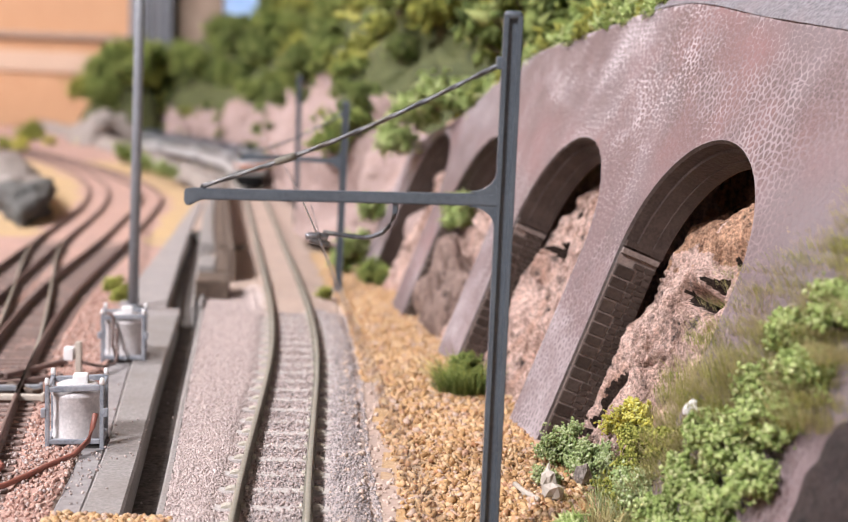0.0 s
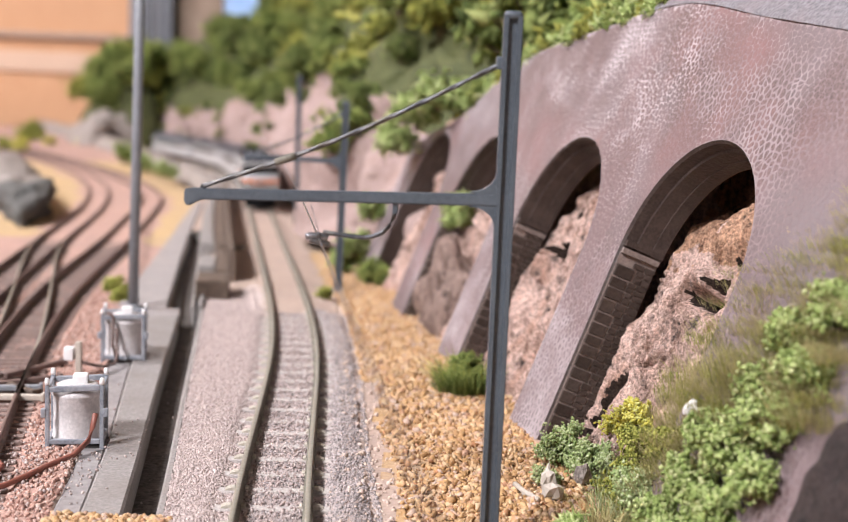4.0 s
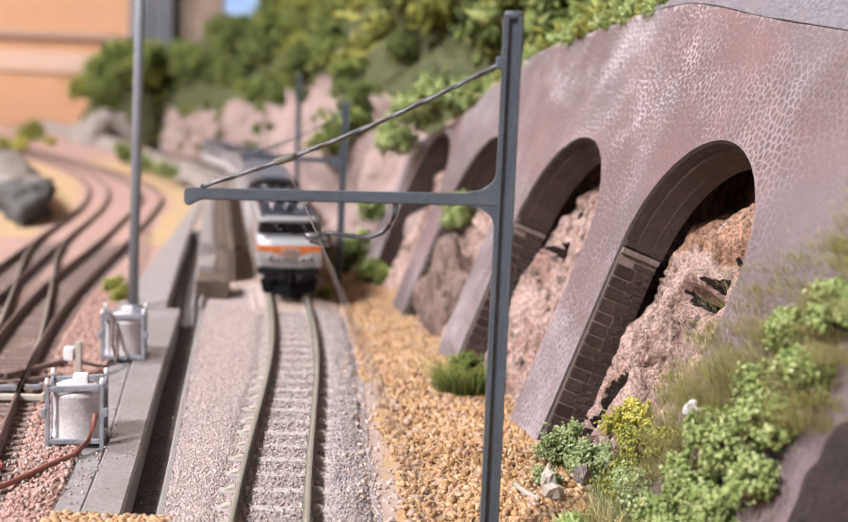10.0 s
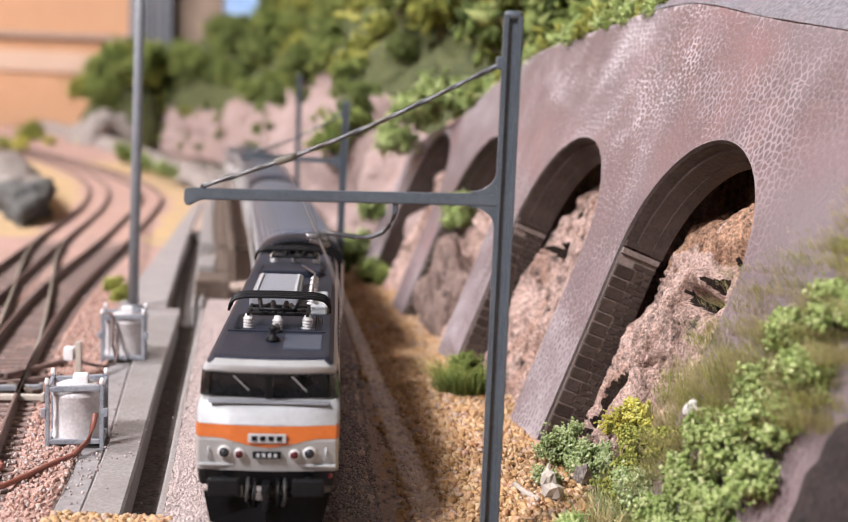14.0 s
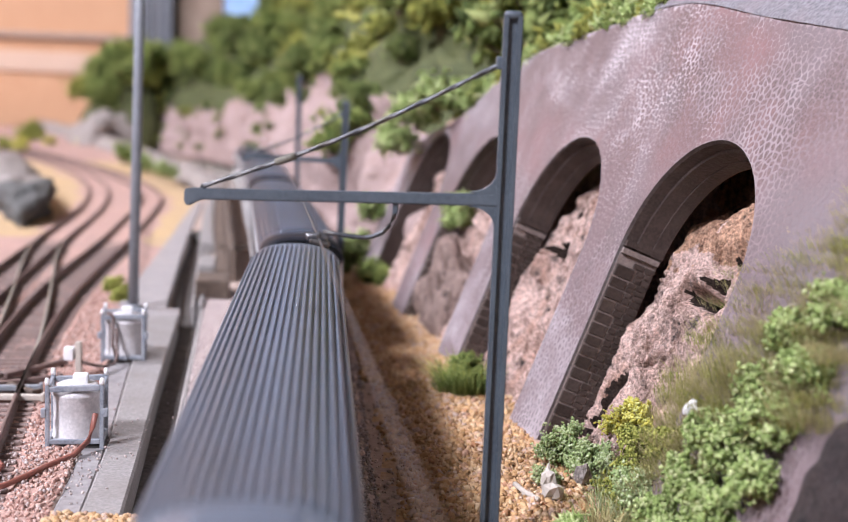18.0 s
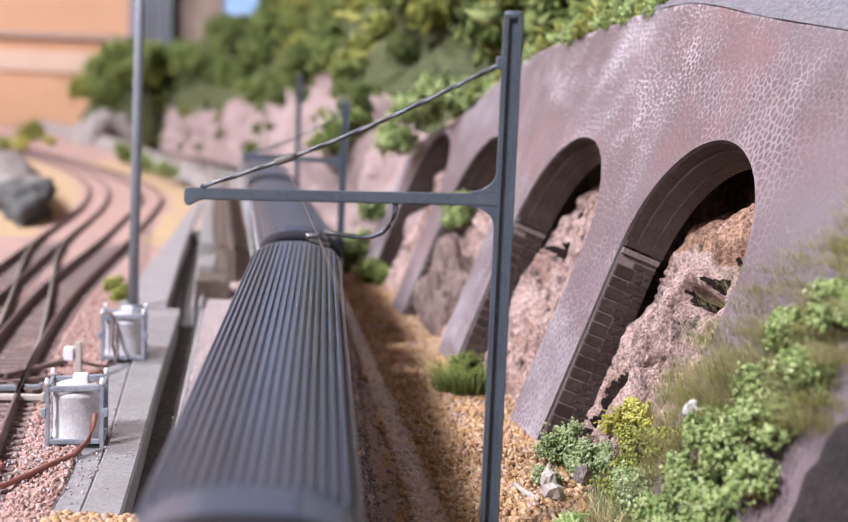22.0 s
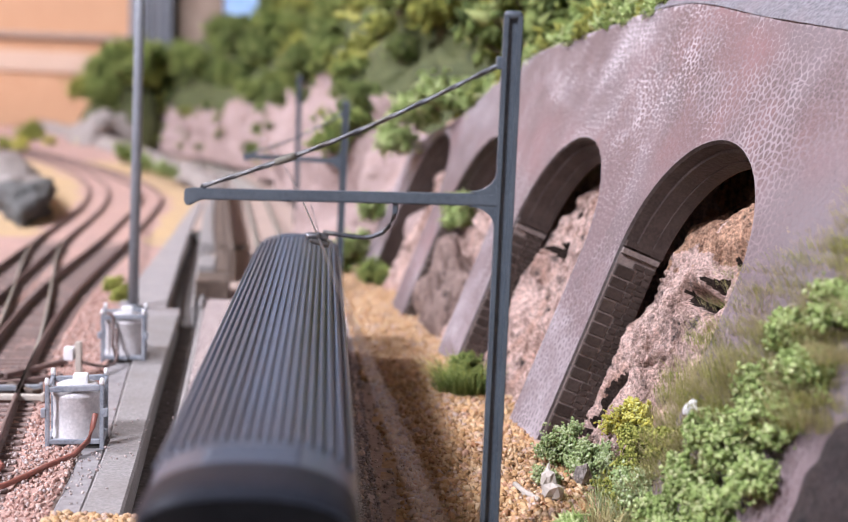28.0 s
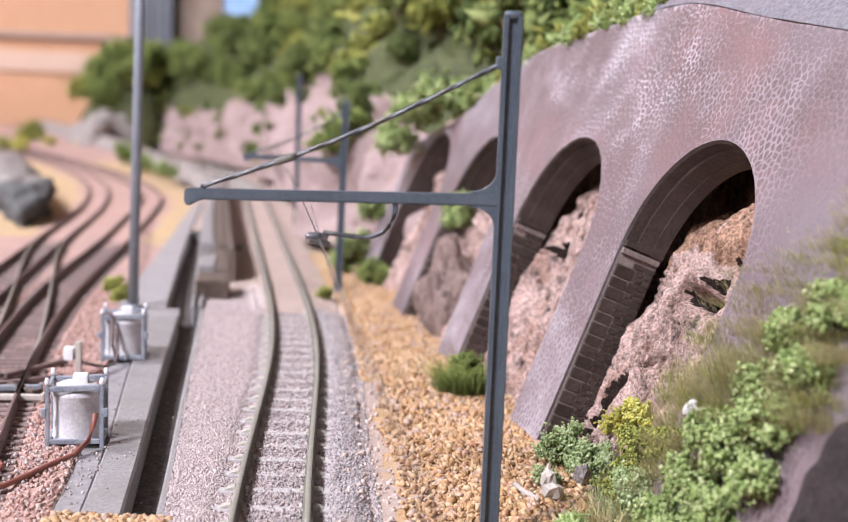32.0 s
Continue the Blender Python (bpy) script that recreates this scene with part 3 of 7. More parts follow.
# ---------------------------------------------------------------- room
def room():
    x0, x1, y0, y1, z0, z1 = -2100, 1300, -1300, 1620, -950, 1560
    t = 60
    f = part("floor", box((x0 + x1) / 2, (y0 + y1) / 2, z0 - t / 2, x1 - x0, y1 - y0, t), M_ROOM_FLOOR)
    structure(f, "plain wooden floor of the layout room", "floor")
    c = part("ceiling", box((x0 + x1) / 2, (y0 + y1) / 2, z1 + t / 2, x1 - x0, y1 - y0, t), M_ROOM_PLAIN)
    structure(c, "plain white plaster ceiling of the layout room", "ceiling")
    for name, bx, mat, lab in (
            ("wall_north", ((x0 + x1) / 2, y1 + t / 2, (z0 + z1) / 2, x1 - x0 + 2 * t, t, z1 - z0), M_WALL_ORANGE, "orange painted wall behind the model landscape"),
            ("wall_south", ((x0 + x1) / 2, y0 - t / 2, (z0 + z1) / 2, x1 - x0 + 2 * t, t, z1 - z0), M_ROOM_PLAIN, "plain pale plaster wall"),
            ("wall_west", (x0 - t / 2, (y0 + y1) / 2, (z0 + z1) / 2, t, y1 - y0, z1 - z0), M_ROOM_PLAIN, "plain pale plaster wall"),
            ("wall_east", (x1 + t / 2, (y0 + y1) / 2, (z0 + z1) / 2, t, y1 - y0, z1 - z0), M_ROOM_PLAIN, "plain pale plaster wall")):
        structure(part(name, box(*bx), mat), lab, "wall")
    # bands along the orange wall: a brown moulding and a wide pale stripe below it
    structure(part("trim", box(-860, y1 - 4, 118, 960, 8, 9, 2), M_RAIL_BROWN), "thin brown moulding along the orange wall", "moulding")
    structure(part("trim", box(-860, y1 - 2, 83, 960, 4, 27, 1), M_WALL_PALE), "wide pale stripe on the orange wall", "stripe")
    # dark post and brown board at the end of the orange wall
    post = thing("pillar", -362, 1585, -60, "dark grey and pale grey upright post beside the orange wall", "pillar")
    part("post", box(2, 0, 330, 8, 22, 660, 2), M_PILLAR_PALE, post, "pale grey post")
    part("post", box(15, -2, 330, 17, 22, 660, 2), M_PILLAR, post, "dark grey post")
    part("post", box(-9, -2, 330, 13, 22, 660, 2), M_PILLAR, post, "dark grey post")
    part("post", box(-26, 4, 330, 20, 14, 660, 2), M_PILLAR_PALE, post, "pale grey post")
    part("foot", box(0, 0, -10, 90, 30, 24, 2), M_PILLAR, post)
    structure(part("backdrop", box(-310, 1600, 300, 64, 8, 620, 1), M_BROWN_BOARD), "brown board standing behind the hill", "board")
    structure(part("backdrop", box(40, 1604, 300, 640, 6, 620, 1), M_SKY_BOARD), "painted blue sky board behind the hill", "backdrop")
    # unseen ceiling lamps, added over the main light and the background fill
    for n, (x, y, sx, sy) in enumerate(((-1050, -980, 560, 560), (-1300, 600, 640, 520))):
        lamp = thing("ceiling_lamp", x, y, 1560, "unseen square white ceiling lamp with a glowing diffuser, added", "lamp", "ceiling lamps")
        part("housing", box(0, 0, -8, sx, sy, 16, 3), M_ROOM_PLAIN, lamp)
        part("diffuser", box(0, 0, -18, sx - 20, sy - 20, 4, 1), M_LAMP_GLOW, lamp)
    # board that carries the landscape
    b = part("layout_board", box(-100, 600, -490, 1500, 1980, 920, 2), M_BROWN_BOARD)
    structure(b, "plain brown board carrying the model landscape", "board")


room()


# ---------------------------------------------------------------- ground, one sheet
def ground_height(x, y):
    d = x - line_x(y)
    zl = line_z(y)
    z = np.full(np.shape(x), -2.6) + 0 * x
    z = z + zl * (1 - smooth(30, 60, -d))
    # channel cut beside the deck
    ch = (x > deck_right(y) - 2.2 - 2.6 * (y > 288)) & (x < channel_right(y) + 1.2) & (y < 470) & (y > 55)
    z = np.where(ch, -7.4, z)
    dk = (x > deck_left(y)) & (x <= deck_right(y) - 2.2) & (y < 470) & (y > 55)
    z = np.where(dk, -4.2, z)
    gr = (x > gravel_left(y)) & (y < 420)
    z = np.where(gr, -3.2 + 0.5 * fbm(x / 9, y / 9, 3.1, 2), z)
    z = z + 0.22 * fbm(x / 4.0, y / 4.0, 0.5, 3) * (~(ch | dk))
    z = z - 0.9 * smooth(11, 16, d) * (y < 420) * (~gr)
    # ballast is heaped over the sleepers' ends, and sand lies over the far sleepers
    z = np.where((np.abs(d) < 4.2) & (y < 296) & (y > 40), zl - 2.28, z)
    heap = smooth(6.2, 9.0, np.abs(d)) * ((x > channel_right(y)) & (y < 296)) * np.where(d > 0, smooth(gravel_left(y) + 1.5, gravel_left(y) - 3.5, x + 1.2 * fbm(x / 3, y / 3, 4.0, 2)), 1.0) + smooth(286, 298, y + 5 * fbm(x / 5, y / 8, 2.0, 2)) * ((np.abs(d) < 9) & (y < 700))
    top = zl - 1.78 + 0.12 * fbm(x / 2.5, y / 2.5, 7.0, 2)
    z = np.where(ch | dk, z, z + np.clip(heap, 0, 1) * np.clip(top - z, 0, None))
    # the station tracks' sleepers stand clear of their bed
    bed = np.minimum.reduce([np.abs(x - f(y)) for f in LEFT_TRACKS])
    z = z + (0.3 - 0.75 * smooth(455, 385, y)) * smooth(9.5, 8.2, bed) * (x < deck_left(y)) * (y < 900)
    return z


def ground():
    xs = np.concatenate([np.arange(-800, -300, 25), np.arange(-300, -120, 6), np.arange(-120, 45, 1.4), np.arange(45, 120, 6), np.arange(120, 560, 40)])
    ys = np.concatenate([np.arange(-380, 50, 20), np.arange(50, 345, 1.6), np.arange(345, 620, 5), np.arange(620, 1585, 16)])
    X, Y = np.meshgrid(xs, ys)
    Z = ground_height(X, Y)
    nx, ny = len(xs), len(ys)
    v = np.stack([X, Y, Z], -1).reshape(-1, 3)
    i = (np.arange(ny - 1)[:, None] * nx + np.arange(nx - 1)[None]).ravel()
    q = np.stack([i, i + 1, i + nx + 1, i + nx], 1)
    mats = [M_SAND, M_BALLAST_BASE, M_GRAVEL_BASE, M_TERRACOTTA, M_YELLOW_SAND, M_CHANNEL, M_EARTH]
    me = big_mesh("ground", v, q, mats, True)
    cx, cy = v[q].mean(1)[:, 0], v[q].mean(1)[:, 1]
    wob = 2.2 * fbm(cx / 7, cy / 7, 1.7, 2)
    d = cx - line_x(cy)
    k = np.zeros(len(q), int)
    k[(np.abs(d + 4) < 18) & (cy < 292 + 2.5 * wob)] = 1
    k[(d > -22) & (d < -6.5) & (cy < 338 + 5 * wob)] = 1
    k[cx > gravel_left(cy) + 0.5 * wob] = 2
    k[(cx > gravel_left(cy)) & (cy > 420)] = 6
    left = cx < np.where(cy < 296, deck_left(cy), plat_left(cy))
    k[left] = 3
    near_rail = np.minimum.reduce([np.abs(cx - f(cy)) for f in LEFT_TRACKS]) < 9.5 + wob
    between = (cx > LEFT_TRACKS[1](cy) - 9) & (cx < LEFT_TRACKS[0](cy) + 9.5 + wob)
    k[left & (cy > 430) & ~near_rail & ~between & (cx > LEFT_TRACKS[1](cy) - 42) & (cy < 900)] = 4
    k[(cx > gravel_left(cy) + 0.5 * wob) & (cx < gravel_left(cy) + 4.5 + wob) & (cy < 330)] = 0
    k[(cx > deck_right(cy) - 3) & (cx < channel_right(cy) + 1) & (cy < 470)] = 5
    k[(cy > 700) & (d > -40) & (d < -12)] = 0
    me.polygons.foreach_set("material_index", k)
    ob = new("ground", me)
    structure(ob, "model ground of sand, ballast and ochre gravel", "ground")


# centre lines of the station tracks beyond the deck
LEFT_TRACKS = [spline([(60, -40), (150, -62), (229, -81), (303, -95), (420, -110), (510, -123), (600, -139), (680, -166), (780, -213), (900, -279), (1100, -400), (1400, -600)]),
               spline([(60, -76), (160, -91), (232, -102), (303, -113), (363, -123), (454, -137), (569, -158), (700, -198), (814, -250), (950, -330), (1150, -465), (1400, -645)])]
ground()


# ---------------------------------------------------------------- retaining wall with four blind arches
ARCHES = [(-34.0, 20.2, 55.0), (22.0, 20.8, 53.2), (78.5, 20.6, 51.2), (132.0, 18.8, 49.6)]     # centre, half width, crown
wall_top = spline([(-190, 50), (-120, 60), (-55, 71.5), (-27, 75.5), (0, 79.3), (20, 78.4), (45, 75.8), (80, 71.5), (105, 63.5), (122, 55.5), (150, 49), (168, 44)])


def arch_outline(c, w, crown, steps=40):
    """Points of an opening from its left foot over the crown to its right foot."""
    spring = crown - w
    pts = [(c - w, -4.0)]
    for k in range(steps + 1):
        a = math.pi * (1 - k / steps)
        pts.append((c + w * math.cos(a), spring + w * math.sin(a)))
    pts.append((c + w, -4.0))
    return pts


def in_arch(s, h, margin=0.0):
    for c, w, crown in ARCHES:
        if abs(s - c) < w + margin:
            spring = crown - w
            if h < spring or (s - c) ** 2 + (h - spring) ** 2 < (w + margin) ** 2:
                return True
    return False


def wall():
    thick = 7.5
    bm = bmesh.new()
    # face in strips: between the arches plain piers, over each arch a spandrel
    bound = []
    prev = -190.0
    for c, w, crown in ARCHES:
        bound.append(("pier", prev, c - w))
        bound.append(("arch", c, w, crown))
        prev = c + w
    bound.append(("pier", prev, 168.0))

    def put(s, h, depth=0.0):
        return bm.verts.new(on_wall(s, h, depth))

    def strip(low, high, rows=6):
        cols = [[put(s, h0 + (h1 - h0) * r / rows) for r in range(rows + 1)] for (s, h0), (_, h1) in zip(low, high)]
        for a, b in zip(cols, cols[1:]):
            for r in range(rows):
                bm.faces.new((a[r], b[r], b[r + 1], a[r + 1]))
    for e in bound:
        if e[0] == "pier":
            n = max(2, int((e[2] - e[1]) / 4))
            ss = [e[1] + (e[2] - e[1]) * k / n for k in range(n + 1)]
            strip([(s, -4.0) for s in ss], [(s, float(wall_top(s))) for s in ss])
        else:
            pts = arch_outline(*e[1:])[1:-1]
            strip(pts, [(s, float(wall_top(s))) for s, _ in pts])
    bmesh.ops.remove_doubles(bm, verts=bm.verts, dist=0.02)
    r = bmesh.ops.extrude_face_region(bm, geom=list(bm.faces), use_keep_orig=True)
    bmesh.ops.translate(bm, vec=W_IN * (thick - 0.1), verts=[e for e in r["geom"] if isinstance(e, bmesh.types.BMVert)])
    bmesh.ops.recalc_face_normals(bm, faces=bm.faces)
    w = part("wall_arcade", bm, M_JOINT)
    structure(w, "purple-brown embossed stone retaining wall with four blind arches", "retaining wall")
    # its body behind the face, with reveals
    for c, hw, crown in ARCHES:
        pts = arch_outline(c, hw, crown)
        bm = bmesh.new()
        f = [bm.verts.new(on_wall(s, h, 0.0)) for s, h in pts]
        rows = [f]
        for sh, dep in ((0.985, 0.5), (0.980, 2.4), (0.962, 2.55), (0.957, 5.2), (0.950, 5.3), (0.945, thick)):
            rows.append([bm.verts.new(on_wall(c + (s - c) * (sh if h > crown - hw + 0.5 else 0.985), h - ((1 - sh) * 0.75 * (h - 20) if h > crown - hw else 0), dep)) for s, h in pts])
        for a, b in zip(rows, rows[1:]):
            for k in range(len(pts) - 1):
                bm.faces.new((a[k], a[k + 1], b[k + 1], b[k]))
        r = part("reveal", bm, M_REVEAL, w, "dark brown arch reveal")
    return w


WALL = wall()


def clear_of_openings(s, h):
    """Moves a stone's corner out of an arch, and below the wall's top edge."""
    for c, w, crown in ARCHES:
        spring, r = crown - w, w + 0.06
        if abs(s - c) < r:
            if h < spring:
                s = c + math.copysign(r, s - c)
            else:
                q = math.hypot(s - c, h - spring)
                if q < r:
                    s, h = c + (s - c) * r / max(q, 0.01), spring + (h - spring) * r / max(q, 0.01)
    return s, min(h, float(wall_top(s)) - 0.15)


def voronoi_stones():
    """Irregular rounded stones on the wall's face, each with its own outline."""
    rng = np.random.default_rng(5)
    ps, ph = 1.52, 1.05
    s0, s1, h0, h1 = -120.0, 168.0, -2.0, 86.0
    nx, ny = int((s1 - s0) / ps), int((h1 - h0) / ph)
    px = s0 + (np.arange(nx)[:, None] + 0.5 * (np.arange(ny)[None] % 2)) * ps + rng.uniform(-0.46, 0.46, (nx, ny)) * ps
    py = h0 + np.arange(ny)[None] * ph + rng.uniform(-0.48, 0.48, (nx, ny)) * ph
    near = [(a, b) for a in (-1, 0, 1, -2, 2) for b in (-1, 0, 1, -2, 2) if (a, b) != (0, 0)]
    out = []
    for i in range(2, nx - 2):
        for j in range(2, ny - 2):
            x, y = px[i, j], py[i, j]
            if y > float(wall_top(x)) - 0.3 or in_arch(x, y, -0.45):
                continue
            poly = [(x - 3, y - 2), (x + 3, y - 2), (x + 3, y + 2), (x - 3, y + 2)]
            for a, b in near:
                qx, qy = px[i + a, j + b], py[i + a, j + b]
                mx, my, dx, dy = (x + qx) / 2, (y + qy) / 2, qx - x, qy - y
                res = []
                for k in range(len(poly)):
                    p, q = poly[k], poly[(k + 1) % len(poly)]
                    dp = (p[0] - mx) * dx + (p[1] - my) * dy
                    dq = (q[0] - mx) * dx + (q[1] - my) * dy
                    if dp <= 0:
                        res.append(p)
                    if dp * dq < 0:
                        t = dp / (dp - dq)
                        res.append((p[0] + (q[0] - p[0]) * t, p[1] + (q[1] - p[1]) * t))
                poly = res
                if len(poly) < 3:
                    break
            if len(poly) < 3:
                continue
            poly = [clear_of_openings(*p) for p in poly]
            n = len(poly)
            out.append((sum(p[0] for p in poly) / n, sum(p[1] for p in poly) / n, poly))
    return out


def stone_geometry(cx, cy, poly):
    """Outline at the joint and, drawn in, at the stone's face; corners are cut twice so that they read round."""
    pts = []
    n = len(poly)
    for k in range(n):
        p, q = poly[k], poly[(k + 1) % n]
        pts.append((0.78 * p[0] + 0.22 * q[0], 0.78 * p[1] + 0.22 * q[1]))
        pts.append((0.22 * p[0] + 0.78 * q[0], 0.22 * p[1] + 0.78 * q[1]))
    if cx < 70:
        pts = [q for k in range(len(pts)) for q in ((0.75 * pts[k][0] + 0.25 * pts[(k + 1) % len(pts)][0], 0.75 * pts[k][1] + 0.25 * pts[(k + 1) % len(pts)][1]), (0.25 * pts[k][0] + 0.75 * pts[(k + 1) % len(pts)][0], 0.25 * pts[k][1] + 0.75 * pts[(k + 1) % len(pts)][1]))]
    ws = max(0.4, max(abs(p[0] - cx) for p in pts))
    wh = max(0.3, max(abs(p[1] - cy) for p in pts))

    def drawn(gs, gh):
        return [(cx + (p[0] - cx) * max(0.2, 1 - gs / ws), cy + (p[1] - cy) * max(0.2, 1 - gh / wh)) for p in pts]
    g = 1 + 1.1 * float(smooth(40, 24, cy))
    g *= 0.55 + 1.45 * float(smooth(-0.35, 0.65, fbm(cx / 11, cy / 8, 2.4, 3))) + 0.35 * float(vnoise(cx * 1.7, cy * 1.7, 0.3))
    g = max(g, 0.3)
    return drawn(0.085 * g, 0.055 * g), drawn(0.145 * g, 0.095 * g)


def wall_stones():
    stones = voronoi_stones()
    # the nearest of them, beside and over the first arch, are pieces of their own
    stones.sort(key=lambda t: (t[0] - 4) ** 2 * 1.0 + (t[1] - 45) ** 2 * 0.25)
    verts, faces = [], []
    for num, (cx, cy, poly) in enumerate(stones):
        low, top = stone_geometry(cx, cy, poly)
        n = len(low)
        if num < 300:
            o = on_wall(cx, cy, 0.0)
            v = [on_wall(s, h, 0.05) - o for s, h in low] + [on_wall(s, h, -0.02) - o for s, h in top]
            f = [(k, (k + 1) % n, n + (k + 1) % n, n + k) for k in range(n)] + [tuple(range(n, 2 * n))]
            ob = part("stone", mesh_of("stone", v, f, M_STONE_WALL), None, WALL)
            ob.location = o * MM
        else:
            b = len(verts)
            verts += [on_wall(s, h, 0.05) for s, h in low] + [on_wall(s, h, -0.02) for s, h in top]
            faces += [(b + k, b + (k + 1) % n, b + n + (k + 1) % n, b + n + k) for k in range(n)] + [tuple(range(b + n, b + 2 * n))]
    ob = part("stones", mesh_of("stones", verts, faces, M_STONE_WALL), None, WALL)
    tagged(ob, "many small rounded wall stones", "", kind="stuff")


def wall_bricks():
    """Dressed blocks on the reveal of each pier that faces the open side."""
    rng = random.Random(3)
    for n, (c, w, crown) in enumerate(ARCHES[:3]):
        spring = crown - w
        h, row = -2.0, 0
        while h < spring - 1.0:
            hh = rng.uniform(1.75, 2.45)
            # a large dressed block at the outer edge, smaller ones in two courses behind it
            split = 0.5 + rng.uniform(2.6, 3.9)
            blocks = [(0.5, split, h, h + hh)]
            half = h + hh * rng.uniform(0.42, 0.58)
            for lo_h, hi_h in ((h, half), (half, h + hh)):
                mid_d = split + rng.uniform(1.2, 2.2)
                blocks += [(split, mid_d, lo_h, hi_h), (mid_d, 7.4, lo_h, hi_h)]
            for d0, d1, h0, h1 in blocks:
                if h1 < spring:
                    s = c + w * 0.983
                    o = on_wall(s, (h0 + h1) / 2, (d0 + d1) / 2)
                    bm = bmesh.new()
                    a, b = (d1 - d0 - 0.08) / 2, (h1 - h0 - 0.08) / 2
                    lo = [bm.verts.new(W_IN * x + W_UP * y + W_ALONG * 0.3) for x, y in ((-a, -b), (a, -b), (a, b), (-a, b))]
                    hi = [bm.verts.new(W_IN * x * 0.84 + W_UP * y * 0.84 - W_ALONG * (0.20 + rng.uniform(0, 0.12))) for x, y in ((-a, -b), (a, -b), (a, b), (-a, b))]
                    bm.faces.new(hi)
                    for k in range(4):
                        bm.faces.new((lo[k], lo[(k + 1) % 4], hi[(k + 1) % 4], hi[k]))
                    bmesh.ops.recalc_face_normals(bm, faces=bm.faces)
                    ob = part("brick", bm, M_BRICK, WALL)
                    ob.location = o * MM
            h += hh
            row += 1
        # mortar behind the blocks, kept paler than they are for their lit edges
        q = [on_wall(c + w * 0.983 - 0.03, hh_, dd_) for hh_, dd_ in ((-2, 0.4), (-2, 7.4), (spring, 7.4), (spring, 0.4))]
        q += [p + W_ALONG * 0.2 for p in q]
        me = mesh_of("mortar", q, [(0, 1, 2, 3), (7, 6, 5, 4), (0, 4, 5, 1), (1, 5, 6, 2), (2, 6, 7, 3), (3, 7, 4, 0)], M_MORTAR_LIT)
        part("mortar", me, None, WALL, "brown mortar between the blocks")
        # projecting courses at the springing; the lower one's highlight is in its paler colour
        for k, (dh, pr) in enumerate(((0.2, 0.5), (1.5, 0.75))):
            bm = bmesh.new()
            add_box(bm, 0, 0, 0, 1, 1, 1)
            basis = Matrix((W_ALONG * (pr * 2), W_IN * 6.8, W_UP * 0.9)).transposed().to_4x4()
            bmesh.ops.transform(bm, matrix=basis, verts=bm.verts)
            ob = part("ledge", bm, M_MORTAR_LIT if k == 0 else M_REVEAL, WALL)
            ob.location = on_wall(c + w * 0.975, spring + dh, 3.9) * MM


def parapet():
    """Grey gritty band above the wall's top edge."""
    ss = np.arange(-190, 20.1, 3.0)
    verts, faces = [], []
    for s in ss:
        h = float(wall_top(s))
        for up, dep in ((-0.3, -0.25), (0.25, -0.30), (9, 3.5), (22, 9.0), (24, 30.0)):
            j = 0.25 * float(fbm(s / 3, up, 1.0, 2))
            verts.append(on_wall(s, h + up, dep + j))
    n = 5
    for i in range(len(ss) - 1):
        for k in range(n - 1):
            faces.append((i * n + k, (i + 1) * n + k, (i + 1) * n + k + 1, i * n + k + 1))
    ob = part("wall_parapet", mesh_of("wall_parapet", verts, faces, M_PARAPET, True))
    structure(ob, "grey gritty slope above the retaining wall's top edge", "parapet")


parapet()


